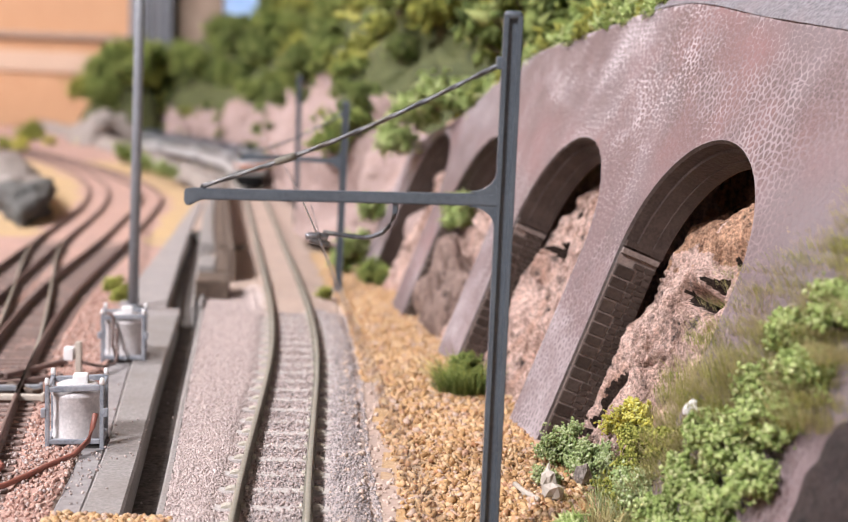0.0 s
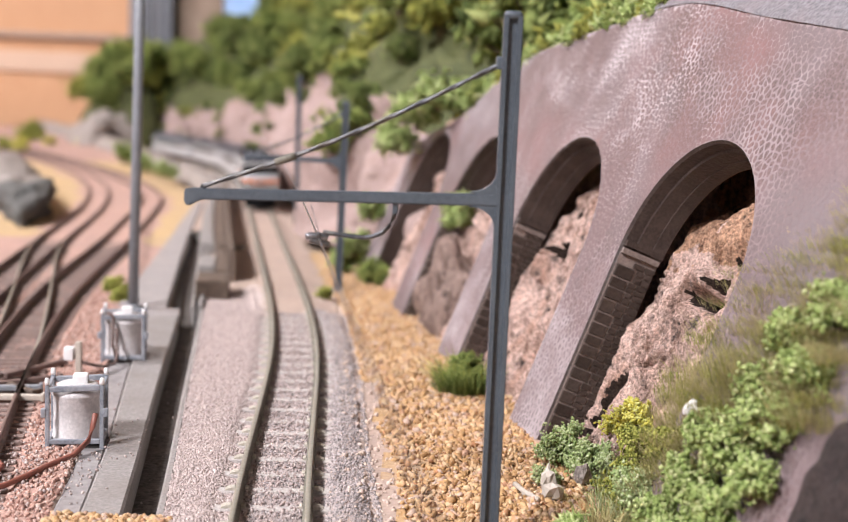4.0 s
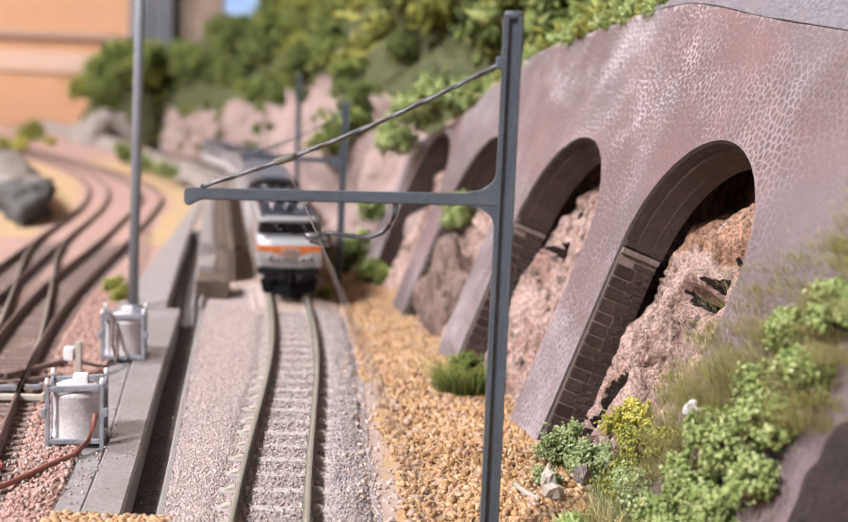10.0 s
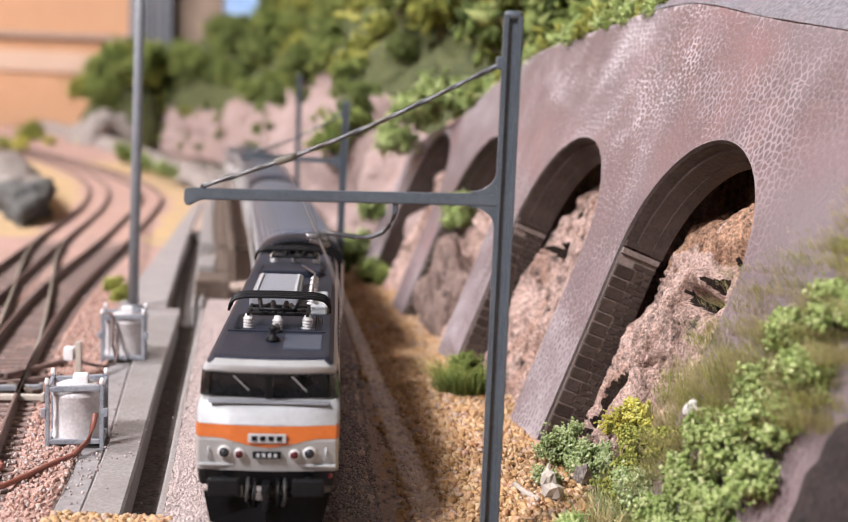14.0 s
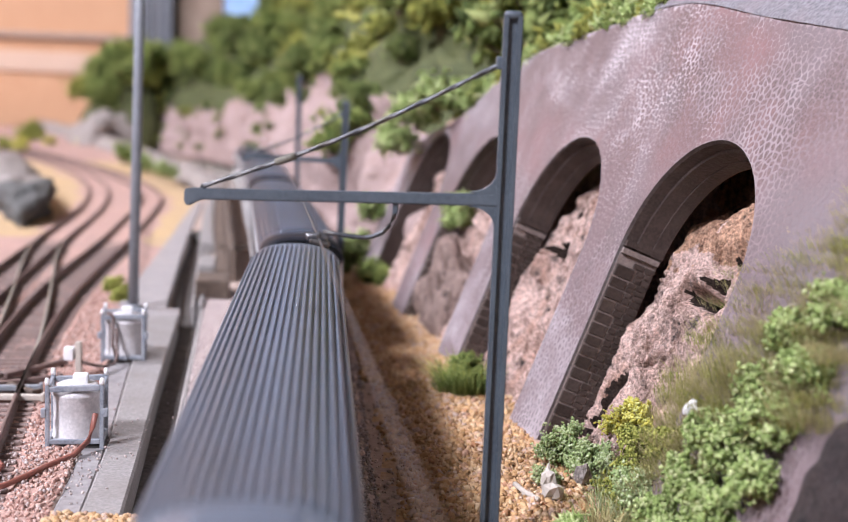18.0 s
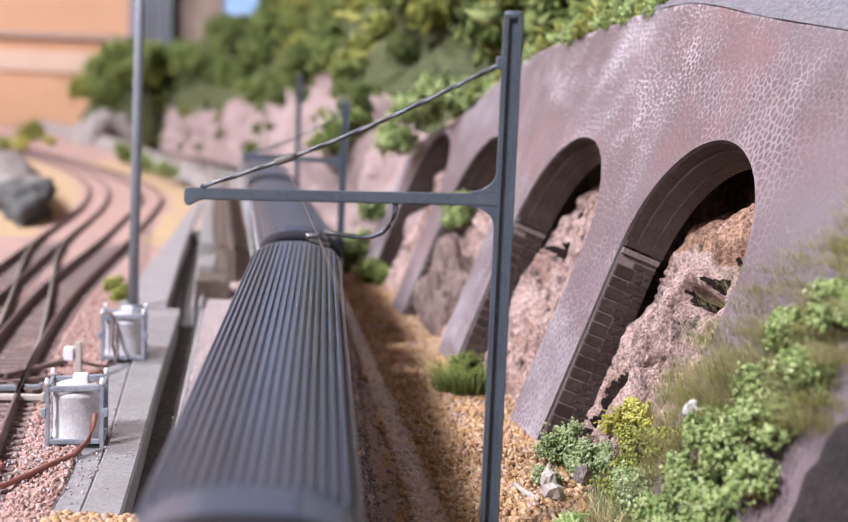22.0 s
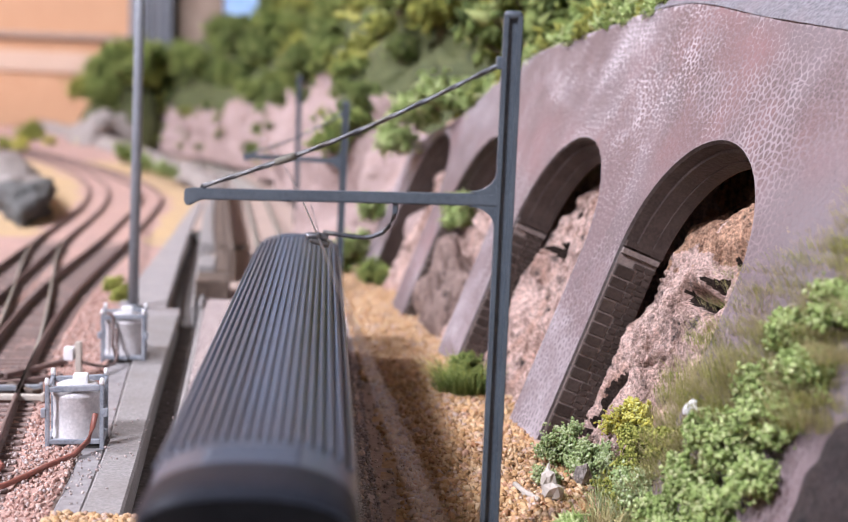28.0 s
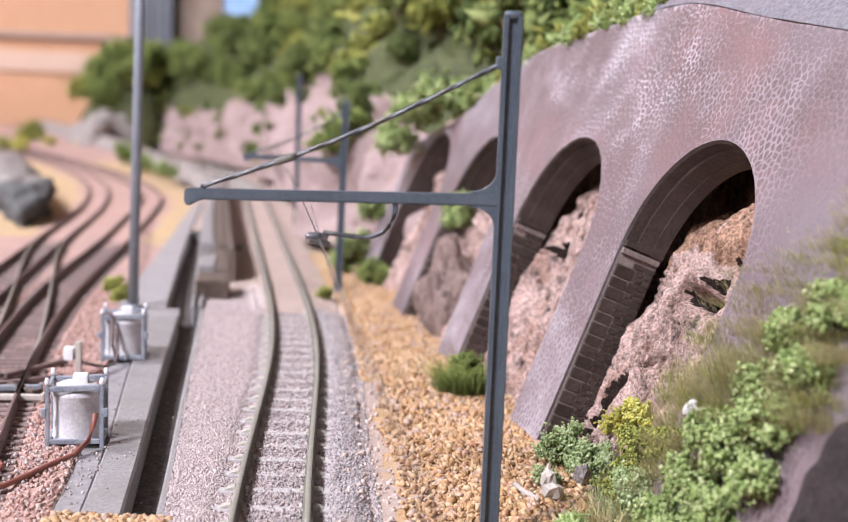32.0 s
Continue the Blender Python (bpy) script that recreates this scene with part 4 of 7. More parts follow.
# ---------------------------------------------------------------- rock behind the arches
def arcade_rock():
    ss, hh = np.concatenate([np.arange(-66, 60, 0.25), np.arange(60, 172, 0.8)]), np.arange(-5, 66, 0.25)
    S, Hh = np.meshgrid(ss, hh)
    d = 6.6 + 2.4 * smooth(31, 55, Hh) + 0.8 * smooth(34, 54, Hh) * (S < 0)
    r = fbm(S / 16, Hh / 22, 4.2, 3)
    ridge = 1 - np.abs(fbm(S / 9 + 0.25 * Hh / 9, Hh / 26, 7.7, 4))
    d = d - 1.7 * r - 2.6 * (ridge - 0.75) - 0.42 * (1 - 2 * np.abs(fbm(S / 1.3 + Hh / 7, Hh / 5, 3.3, 4))) - 0.62 * fbm(S / 3.0 + Hh / 9, Hh / 7.5, 1.1, 5, 0.58)
    crack = 1 - np.abs(fbm(S / 5 - Hh / 17, Hh / 13, 12.3, 3))
    d = d + 2.6 * smooth(0.90, 1.0, crack)
    # the foot of the rock runs forward between the piers
    d = d - 2.4 * smooth(30, -2, Hh)
    # and draws back beside each pier, where a dark gap stays open
    for c, w, crown in ARCHES:
        d = d + 1.2 * np.exp(-(((S - c - w + 0.4) / 0.9) ** 2)) * smooth(14, 34, Hh)
    # dark holes, and knobs beside them
    for cs, ch, rs, rh, dep in ((-40, 36.5, 2.2, 3.8, 11.0), (-35.5, 32.2, 4.4, 1.2, 6.0), (-23, 14, 2.2, 5.0, 4.0), (-21, 8, 2.4, 4.5, 3.0), (32, 31, 2.2, 3.0, 7.0), (38, 40, 4, 2, 3.0), (7, 42, 4.5, 3.0, 4.0), (30, 12, 3, 4, 3.0), (-50, 47, 5, 5, 4)):
        d = d + dep * np.exp(-(((S - cs) / rs) ** 2 + ((Hh - ch) / rh) ** 2))
    for cs, ch, rs, rh, dep in ((-35.5, 35.2, 2.4, 1.7, 2.6), (-44, 37, 1.6, 4.0, 1.8), (35, 29, 1.8, 3.6, 3.0), (12, 47, 6, 5, 2.4), (-25, 22, 6, 8, 1.6)):
        d = d - dep * np.exp(-(((S - cs) / rs) ** 2 + ((Hh - ch) / rh) ** 2))
    for c, w, crown in ARCHES:
        d = d - 2.4 * np.exp(-(((S - c - w + 3) / 5.0) ** 2)) * smooth(36, 20, Hh)
    least = np.full(S.shape, 2.9)
    for c, w, crown in ARCHES:
        off = np.clip(c + w - S, 0, None) + 40 * (S > c + w + 1.5)
        least = np.maximum(least, 7.4 - 0.6 * off)
        d = d + 14 * smooth(c + w - 1.6, c + w + 0.8, S) * smooth(c + w + 15.5, c + w + 13.0, S) * smooth(14, 34, Hh)
        d = d + 5 * smooth(crown - 10, crown - 1, Hh + 0.22 * (S - c)) * (np.abs(S - c) < w + 1)
    d = np.maximum(d, least) - 0.42 * fbm(S / 0.9 + Hh / 3, Hh / 2.0, 6.6, 4, 0.62)
    F0, A, U, N = (np.array(v) for v in (W_FOOT, W_ALONG, W_UP, W_IN))
    v = F0 + S[..., None] * A + Hh[..., None] * U + d[..., None] * N
    ny, nx = S.shape
    i = (np.arange(ny - 1)[:, None] * nx + np.arange(nx - 1)[None]).ravel()
    q = np.stack([i, i + 1, i + nx + 1, i + nx], 1)
    me = big_mesh("rock_face", v.reshape(-1, 3), q, [M_BARK_ROCK, M_RUST_ROCK, M_HOLLOW_SHADE], True)
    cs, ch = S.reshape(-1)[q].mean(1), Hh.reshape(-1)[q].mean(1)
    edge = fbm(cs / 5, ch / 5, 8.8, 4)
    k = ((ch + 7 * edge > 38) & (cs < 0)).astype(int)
    # faces over the hollows are coloured near-black, as shade
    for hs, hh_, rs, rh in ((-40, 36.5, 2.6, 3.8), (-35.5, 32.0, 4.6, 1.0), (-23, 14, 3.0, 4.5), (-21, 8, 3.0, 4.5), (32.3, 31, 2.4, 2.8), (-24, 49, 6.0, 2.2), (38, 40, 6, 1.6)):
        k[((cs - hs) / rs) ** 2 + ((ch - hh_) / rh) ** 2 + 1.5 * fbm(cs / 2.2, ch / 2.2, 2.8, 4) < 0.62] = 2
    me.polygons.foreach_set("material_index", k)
    ob = new("rock_face", me)
    structure(ob, "rough pinkish-brown bark rock with dark hollows behind the arches", "rock face")


arcade_rock()


# ---------------------------------------------------------------- hillside beyond and above the wall
def ridge_line(x, y):
    """Height of the wooded skyline, which falls away towards the layout's far corner."""
    return 52.4 + y * np.interp(x / y, [-0.30, -0.224, -0.179, -0.159, -0.126, -0.09, 0.0], [0.010, 0.0229, 0.0577, 0.065, 0.077, 0.13, 0.25])


def hillside():
    # foot line: behind the wall, then along the track's far side and round behind it
    foot = [(on_wall(s, 0, 0).x + 24, on_wall(s, 0, 0).y + 5) for s in (-190, -120, -60, 0, 60, 110)]
    foot += [(-1.0, 350), (-14, 385)]
    for y in (430, 480, 540, 610, 690, 780, 880, 980, 1080, 1180, 1290, 1400, 1490, 1560):
        foot.append((float(line_x(y)) + 17 + 6 * math.sin(y / 37.0), y))
    fy = spline([(k, p[1]) for k, p in enumerate(foot)])
    fx = spline([(k, p[0]) for k, p in enumerate(foot)])
    kk = np.arange(0, len(foot) - 0.99, 0.045)
    ww = np.concatenate([np.arange(0, 50, 2.0), np.arange(50, 330, 9.0)])
    K, Wd = np.meshgrid(kk, ww)
    x, y = fx(K), fy(K)
    dx, dy = np.gradient(fx(kk), kk), np.gradient(fy(kk), kk)
    ln = np.hypot(dx, dy)
    nx_, ny_ = dy / ln, -dx / ln
    cliff = 44 + 16 * fbm(kk / 0.9, 2.2, 0.3, 3)
    zf = -3 + line_z(fy(kk)) * 1.0
    t = Wd / 30.0
    rise = (0.75 + 0.85 * smooth(5, 9, kk) - 0.35 * smooth(15, 19.5, kk))[None]
    cliff = cliff + 30 * smooth(6.2, 9.5, kk) - 14 * smooth(15, 20, kk)
    prof = np.where(Wd < 26, cliff[None] * smooth(-6, 30, Wd), cliff[None] * 0.97 + (Wd - 26) * rise)
    prof = np.minimum(prof, 230 + 0 * Wd)
    rough = fbm(x / 22 + Wd / 25, y / 22, prof / 18, 4) * 12 * smooth(0, 8, Wd) + fbm(x / 7, y / 7, prof / 20, 3) * 4.0
    X = x + nx_[None] * (Wd * np.where(Wd < 26, 0.75, 1.0) - rough * 0.8)
    Y = y + ny_[None] * (Wd * np.where(Wd < 26, 0.75, 1.0) - rough * 0.8)
    Z = zf[None] + prof + rough * 0.35
    Z = np.where(Y > 800, np.minimum(Z, ridge_line(X, Y) - 8), Z)
    v = np.stack([X, Y, Z], -1).reshape(-1, 3)
    ny, nx = K.shape
    i = (np.arange(ny - 1)[:, None] * nx + np.arange(nx - 1)[None]).ravel()
    q = np.stack([i, i + 1, i + nx + 1, i + nx], 1)
    me = big_mesh("hillside", v, q, [M_ROCK_PINK, M_HILL], True)
    hq = (prof - 0.86 * cliff[None]).reshape(-1)[q].mean(1) + 5 * fbm(v[q].mean(1)[:, 0] / 12, v[q].mean(1)[:, 1] / 12, 0.0, 2)
    me.polygons.foreach_set("material_index", (hq > 0).astype(int))
    ob = new("hillside", me)
    structure(ob, "steep pink rock cliff under a wooded model hillside", "hillside")
    return fx, fy, kk, X, Y, Z, ww


HILL = hillside()


# ---------------------------------------------------------------- tracks
def along(fx, y0, y1, step):
    """Points and headings along a track's centre line."""
    ys = np.arange(y0, y1, 0.5)
    xs = fx(ys)
    s = np.concatenate([[0], np.cumsum(np.hypot(np.diff(xs), np.diff(ys)))])
    at = np.arange(0, s[-1], step)
    y = np.interp(at, s, ys)
    x = fx(y)
    dx = (fx(y + 0.5) - fx(y - 0.5))
    ln = np.hypot(dx, 1.0)
    return x, y, dx / ln, 1.0 / ln


def rail_mesh(fx, fz, y0, y1, offset, profile, materials, top_from, step=3.0):
    """A rolled rail: its section swept along the line. The faces from top_from on take the second material."""
    x, y, hx, hy = along(fx, y0, y1, step)
    z = fz(y)
    nx_, ny_ = hy, -hx
    n = len(profile)
    v = np.stack([np.stack([x + nx_ * (offset + a), y + ny_ * (offset + a), z + b], 1) for a, b in profile], 1)
    m = len(x)
    i = (np.arange(m - 1)[:, None] * n + np.arange(n)[None]).ravel()
    j = (np.arange(m - 1)[:, None] * n + (np.arange(n)[None] + 1) % n).ravel()
    me = big_mesh("rail", v.reshape(-1, 3), np.stack([i, j, j + n, i + n], 1), materials)
    me.polygons.foreach_set("material_index", np.tile(np.array([1 if k in top_from else 0 for k in range(n)]), m - 1))
    return me


RAIL_SECTION = [(-0.85, -2.0), (-0.85, -1.75), (-0.22, -1.5), (-0.22, -0.75), (-0.45, -0.55), (-0.45, -0.08), (-0.36, 0.0), (0.36, 0.0), (0.45, -0.08), (0.45, -0.55), (0.22, -0.75), (0.22, -1.5), (0.85, -1.75), (0.85, -2.0)]


SLIM_RAIL = [(a * 0.80, b) for a, b in RAIL_SECTION]


def sleeper_piece(length, width, height, material):
    bm = bmesh.new()
    add_box(bm, 0, 0, -height / 2, length, width, height, 0.18)
    bmesh.ops.scale(bm, vec=(MM,) * 3, verts=bm.verts)
    me = bpy.data.meshes.new("sleeper")
    bm.to_mesh(me)
    bm.free()
    me.materials.append(material)
    return me


def chair_piece(material, sx):
    """One rail fastening: a base plate with a clip on each side and a tapering shoulder outside."""
    bm = bmesh.new()
    o = [(-1.2, -0.05), (-1.2, 0.3), (-1.1, 0.44), (-0.75, 0.46), (-0.6, 0.26), (0.6, 0.26), (0.75, 0.5), (1.1, 0.5), (1.4, 0.46), (2.0, 0.18), (2.1, -0.05)]
    ends = []
    for y, g in ((-0.6, 0.9), (-0.5, 1.0), (0.5, 1.0), (0.6, 0.9)):
        ends.append([bm.verts.new((sx * (4.72 + a), y, b * g)) for a, b in o])
    for a, b in zip(ends, ends[1:]):
        for k in range(len(o)):
            bm.faces.new((a[k], a[(k + 1) % len(o)], b[(k + 1) % len(o)], b[k]))
    bm.faces.new(ends[0][::-1])
    bm.faces.new(ends[-1])
    bmesh.ops.recalc_face_normals(bm, faces=bm.faces)
    bmesh.ops.scale(bm, vec=(MM,) * 3, verts=bm.verts)
    me = bpy.data.meshes.new("rail_fastening")
    bm.to_mesh(me)
    bm.free()
    me.materials.append(material)
    return me


def track(name, fx, fz, y0, y1, spacing, sleeper_mat, rail_mats, label, group="", chairs=False, seed=1, limit=290, section=None, width=1.9, sleepers_to=2000):
    rng = random.Random(seed)
    tr = thing(name, float(fx(y0)), y0, 0, label, "railway track", group)
    inv = Vector(tr.location)
    for off in (-4.72, 4.72):
        ob = part("rail", rail_mesh(fx, fz, y0, y1, off, section or RAIL_SECTION, rail_mats, (5, 6, 7)), None, tr)
        ob.location = -inv
    me, sides = sleeper_piece(15.6, width, 1.1, sleeper_mat), [chair_piece(M_FASTENING if chairs else sleeper_mat, e) for e in (-1, 1)]
    x, y, hx, hy = along(fx, y0, y1, spacing)
    for k in range(min(len(x), limit)):
        if y[k] > sleepers_to:
            break
        a = math.degrees(math.atan2(hy[k], hx[k])) - 90 + rng.uniform(-0.8, 0.8)
        m = pose(x[k] * MM, y[k] * MM, (float(fz(y[k])) - 2.0 + rng.uniform(-0.06, 0.04)) * MM, 0, 0, a)
        ob = part("sleeper", me, None, tr)
        ob.matrix_local = Matrix.Translation(-inv) @ m
        if chairs and y[k] < 330:
            for ch in sides:
                c = part("rail_fastening", ch, None, tr)
                c.matrix_local = Matrix.Translation(-inv) @ m
    return tr


THIN_RAIL = [(a * 0.62, b) for a, b in RAIL_SECTION]
left_z = lambda y: np.asarray(y, float) * 0.0 - 0.6
track("main_track", line_x, line_z, 60, 1180, 7.15, M_SLEEPER, [M_RAIL, M_RAIL_TOP], "dusty main railway track on pale ballast", "", True, section=SLIM_RAIL)
for n, f in enumerate(LEFT_TRACKS):
    track("station_track", f, left_z, 120 + 10 * n, 1050, 3.3, M_SLEEPER_DARK, [M_RAIL_BROWN2, M_RAIL_BROWN2], "brown rusty station track on terracotta ballast", "station tracks", seed=n + 2, limit=110, section=THIN_RAIL, width=1.35, sleepers_to=450)


# points: two closing rails that join the first two station tracks
def points_between(a, b, y0, y1):
    def f(y):
        w = smooth(y0, y1, y)
        return a(y) * (1 - w) + b(y) * w
    return f


turn = points_between(LEFT_TRACKS[0], LEFT_TRACKS[1], 225, 425)
pts = thing("track_switch", float(turn(200)), 200, 0, "rusty rail switch joining two station tracks", "rail switch")
for off in (-4.72, 4.72):
    ob = part("rail", rail_mesh(turn, left_z, 200, 425, off, THIN_RAIL, [M_RAIL_BROWN2, M_RAIL_TOP], (5, 6, 7)), None, pts)
    ob.location = -pts.location
sx_, sy_, shx, shy = along(turn, 262, 400, 4.5)
switch_sleeper = sleeper_piece(16.5, 1.7, 1.1, M_SLEEPER_DARK)
for k in range(len(sx_)):
    ob = part("sleeper", switch_sleeper, None, pts)
    ob.matrix_local = Matrix.Translation(-pts.location) @ pose(sx_[k] * MM, sy_[k] * MM, -2.72 * MM, 0, 0, math.degrees(math.atan2(shy[k], shx[k])) - 90)
ob = part("throw_bar", box(-8, 6, -1.6, 15, 1.2, 0.6, 0.15), M_RAIL_BROWN2, pts)


# ---------------------------------------------------------------- ballast and gravel
def scatter(name, label, category, region, n, size, material, seed, fine=False, lift=0.25, parent=None, zfun=None, rough=0.22):
    """Loose stones over a stretch of ground. region gives (x, y) pairs from a random generator."""
    rng = np.random.default_rng(seed)
    x, y = region(rng, n)
    sizes = size * (0.40 + 1.25 * rng.uniform(0, 1, len(x)) ** 1.9)
    z = (ground_height(x, y) if zfun is None else zfun(x, y)) + sizes * lift
    v, f = crumbs(np.stack([x, y, z], 1), sizes, rng, fine, rough=rough)
    ob = new(name, big_mesh(name, v, f, material))
    tagged(ob, label, category, kind="stuff")
    return ob


def near_rails(x, y, clear):
    d = x - line_x(y)
    return np.abs(np.abs(d) - 4.72) < clear


def sleepers_at(x, y):
    """True over a sleeper of the main track."""
    ys = np.arange(60, 1180, 0.5)
    xs = line_x(ys)
    s = np.concatenate([[0], np.cumsum(np.hypot(np.diff(xs), np.diff(ys)))])
    u = np.interp(y + 0.1 * (x - line_x(y)), ys, s) % 7.15
    return (np.minimum(u, 7.15 - u) < 0.75) & (np.abs(x - line_x(y)) < 7.2)


def ballast_left(rng, n):
    y = 126 + (340 - 126) * rng.uniform(0, 1, n) ** 1.3
    lo, hi = channel_right(y) + 1.2, line_x(y) - 5.4
    x = lo + (hi - lo) * rng.uniform(0, 1, n)
    k = ~sleepers_at(x, y) & (y < 291 + 40 * smooth(-6, -10, x - line_x(y)) + 9 * fbm(x / 6, y / 9, 0, 2))
    return x[k], y[k]


def ballast_mid(rng, n):
    y = 126 + (295 - 126) * rng.uniform(0, 1, n) ** 1.15
    x = line_x(y) + rng.uniform(-4.0, 4.0, n)
    k = ~sleepers_at(x, y)
    return x[k], y[k]


def ballast_right(rng, n):
    y = 126 + (300 - 126) * rng.uniform(0, 1, n) ** 1.15
    lo, hi = line_x(y) + 5.3, gravel_left(y) + 1.5
    x = lo + (hi - lo) * rng.uniform(0, 1, n)
    k = ~sleepers_at(x, y)
    return x[k], y[k]


def gravel_right(rng, n):
    y = 126 + (372 - 126) * rng.uniform(0, 1, n) ** 1.05
    foot = np.interp(y, [60, 204.5, 366], [W_FOOT.x + 0.2264 * 144.5, W_FOOT.x, W_FOOT.x - 0.2264 * 161])
    lo, hi = gravel_left(y) + 1.5 + 2.5 * (1 + fbm(y / 16, 3.3, 0, 2)) * (y < 230), foot + 7
    u = rng.uniform(0, 1, n)
    x = lo + (hi - lo) * u
    thin = smooth(0.45, 0.05, u + 0.25 * fbm(x / 6, y / 8, 0, 2)) * rng.uniform(0, 1, n) < 0.35
    return x[thin], y[thin]


def gravel_edge(rng, n):
    y = 126 + (330 - 126) * rng.uniform(0, 1, n)
    x = gravel_left(y) + rng.normal(1.5, 2.6, n)
    return x, y


def terracotta(rng, n):
    y = 100 + (330 - 100) * rng.uniform(0, 1, n) ** 1.3
    hi = deck_left(y) + 0.5
    x = hi - 48 * rng.uniform(0, 1, n) ** 1.2
    k = rng.uniform(0, 1, n) < np.where(np.minimum.reduce([np.abs(x - f(y)) for f in LEFT_TRACKS]) > 8.3, 1.0, 0.12)
    return x[k], y[k]


def channel_grit(rng, n):
    y = 100 + (430 - 100) * rng.uniform(0, 1, n) ** 1.2
    lo, hi = deck_right(y), channel_right(y)
    return lo + (hi - lo) * rng.uniform(0, 1, n), y


def deck_grit(rng, n):
    y = 118 + 190 * rng.uniform(0, 1, n) ** 2
    lo, hi = deck_left(y), deck_right(y)
    return lo + (hi - lo) * rng.beta(0.8, 2.2, n), y


scatter("ballast_stones", "pale pinkish-grey track ballast stones", "ballast", ballast_left, 62000, 0.185, M_BALLAST, 11)
scatter("ballast_stones", "grey track ballast between the rails", "ballast", ballast_mid, 26000, 0.165, M_BALLAST_GREY, 12)
scatter("ballast_stones", "grey track ballast beside the rail", "ballast", ballast_right, 36000, 0.19, M_BALLAST_GREY, 13)
scatter("gravel_stones", "ochre and honey-coloured gravel at the wall's foot", "gravel", gravel_right, 40000, 0.40, M_GRAVEL, 14, True, 0.4, rough=0.85)
scatter("gravel_stones", "fine ochre grit between the gravel stones", "gravel", gravel_right, 22000, 0.24, M_GRAVEL, 24, False, 0.9, rough=0.4)
scatter("gravel_stones", "dusty buff gravel along the track bed", "gravel", gravel_edge, 900, 0.33, M_STONES_BUFF, 15, True, 0.3, rough=0.5)
scatter("ballast_stones", "terracotta station ballast stones", "ballast", terracotta, 30000, 0.34, M_TERRA_STONES, 16)
scatter("channel_grit", "dark grit in the drain channel", "grit", channel_grit, 2600, 0.30, M_CHANNEL_STONES, 17)
scatter("loose_grit", "pale grit strewn on the concrete deck", "grit", deck_grit, 70, 0.18, M_BALLAST, 18, zfun=lambda x, y: np.full(len(x), -2.72))


# ---------------------------------------------------------------- concrete deck, channel and far platform
def slab_between(fl, fr, y0, y1, z0, z1, step=6.0, inset=0.0):
    """A slab whose long sides follow two lines, with a small bevel along the top edges."""
    ys = list(np.arange(y0, y1, step)) + [y1]
    verts, faces = [], []
    for y in ys:
        a, b = float(fl(y)) + inset, float(fr(y)) - inset
        verts += [(a, y, z0), (a, y, z1 - 0.35), (a + 0.35, y, z1), (b - 0.35, y, z1), (b, y, z1 - 0.35), (b, y, z0)]
    n = 6
    for i in range(len(ys) - 1):
        for k in range(n):
            faces.append((i * n + k, i * n + (k + 1) % n, (i + 1) * n + (k + 1) % n, (i + 1) * n + k))
    faces += [tuple(range(n))[::-1], tuple(range((len(ys) - 1) * n, len(ys) * n))]
    bm = bmesh.new()
    vs = [bm.verts.new(v) for v in verts]
    for f in faces:
        bm.faces.new([vs[k] for k in f])
    bmesh.ops.recalc_face_normals(bm, faces=bm.faces)
    return bm


mid_deck = lambda y: deck_left(y) + 0.42 * (deck_right(y) - deck_left(y))
deck = part("concrete_deck", slab_between(mid_deck, deck_right, 60, 286, -8.5, -2.3), M_CONCRETE)
structure(deck, "grey dusty concrete kerb beside the drain channel", "kerb")
apron = part("concrete_apron", slab_between(deck_left, mid_deck, 60, 300, -8.5, -2.9, inset=0.05), M_APRON)
structure(apron, "lower grey concrete apron with cracks", "apron")
cap = part("deck_cap", box(-66.5, 291, -3.85, 12.5, 9.5, 3.2, 0.3, pose(0, 0, 0, 0, 0, 9)), M_CONCRETE_PALE)
structure(cap, "pale concrete slab closing the deck's end", "slab")
strip = part("ballast_kerb", slab_between(channel_right, lambda y: channel_right(y) + 1.3, 60, 300, -8.5, -2.3), M_CONCRETE)
structure(strip, "thin concrete kerb holding back the ballast", "kerb")
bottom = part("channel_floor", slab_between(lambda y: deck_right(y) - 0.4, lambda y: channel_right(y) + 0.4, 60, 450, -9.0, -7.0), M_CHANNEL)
structure(bottom, "near-black floor of the drain channel", "channel")

# far platform: two long concrete beams with a slot between, and a flank to the track coloured dark as shade
plat = thing("loading_platform", -80, 300, -3, "pale concrete loading platform with a dark slot and a flank coloured as shade", "platform")


def plat_part(name, bm, mat, label=""):
    bmesh.ops.translate(bm, vec=(80, -300, 3), verts=bm.verts)
    return part(name, bm, mat, plat, label)


plat_part("beam", slab_between(spline([(296, -77), (447, -96), (600, -116)]), spline([(296, -64.5), (455, -90.5), (600, -112)]), 296, 590, -7.0, -1.9), M_CONCRETE_PALE)
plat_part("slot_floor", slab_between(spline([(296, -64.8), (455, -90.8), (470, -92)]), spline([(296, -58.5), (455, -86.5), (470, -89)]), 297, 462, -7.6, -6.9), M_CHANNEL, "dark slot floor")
plat_part("rib", slab_between(spline([(296, -58.4), (380, -73.0), (455, -86.5)]), spline([(296, -57.3), (380, -71.8), (455, -85.3)]), 296, 458, -7.0, -1.6), M_CONCRETE)
plat_part("rib", slab_between(spline([(296, -56.6), (340, -63.6), (455, -85)]), spline([(296, -55.4), (340, -62.4), (455, -83.6)]), 296, 400, -7.0, -1.2), M_CONCRETE)
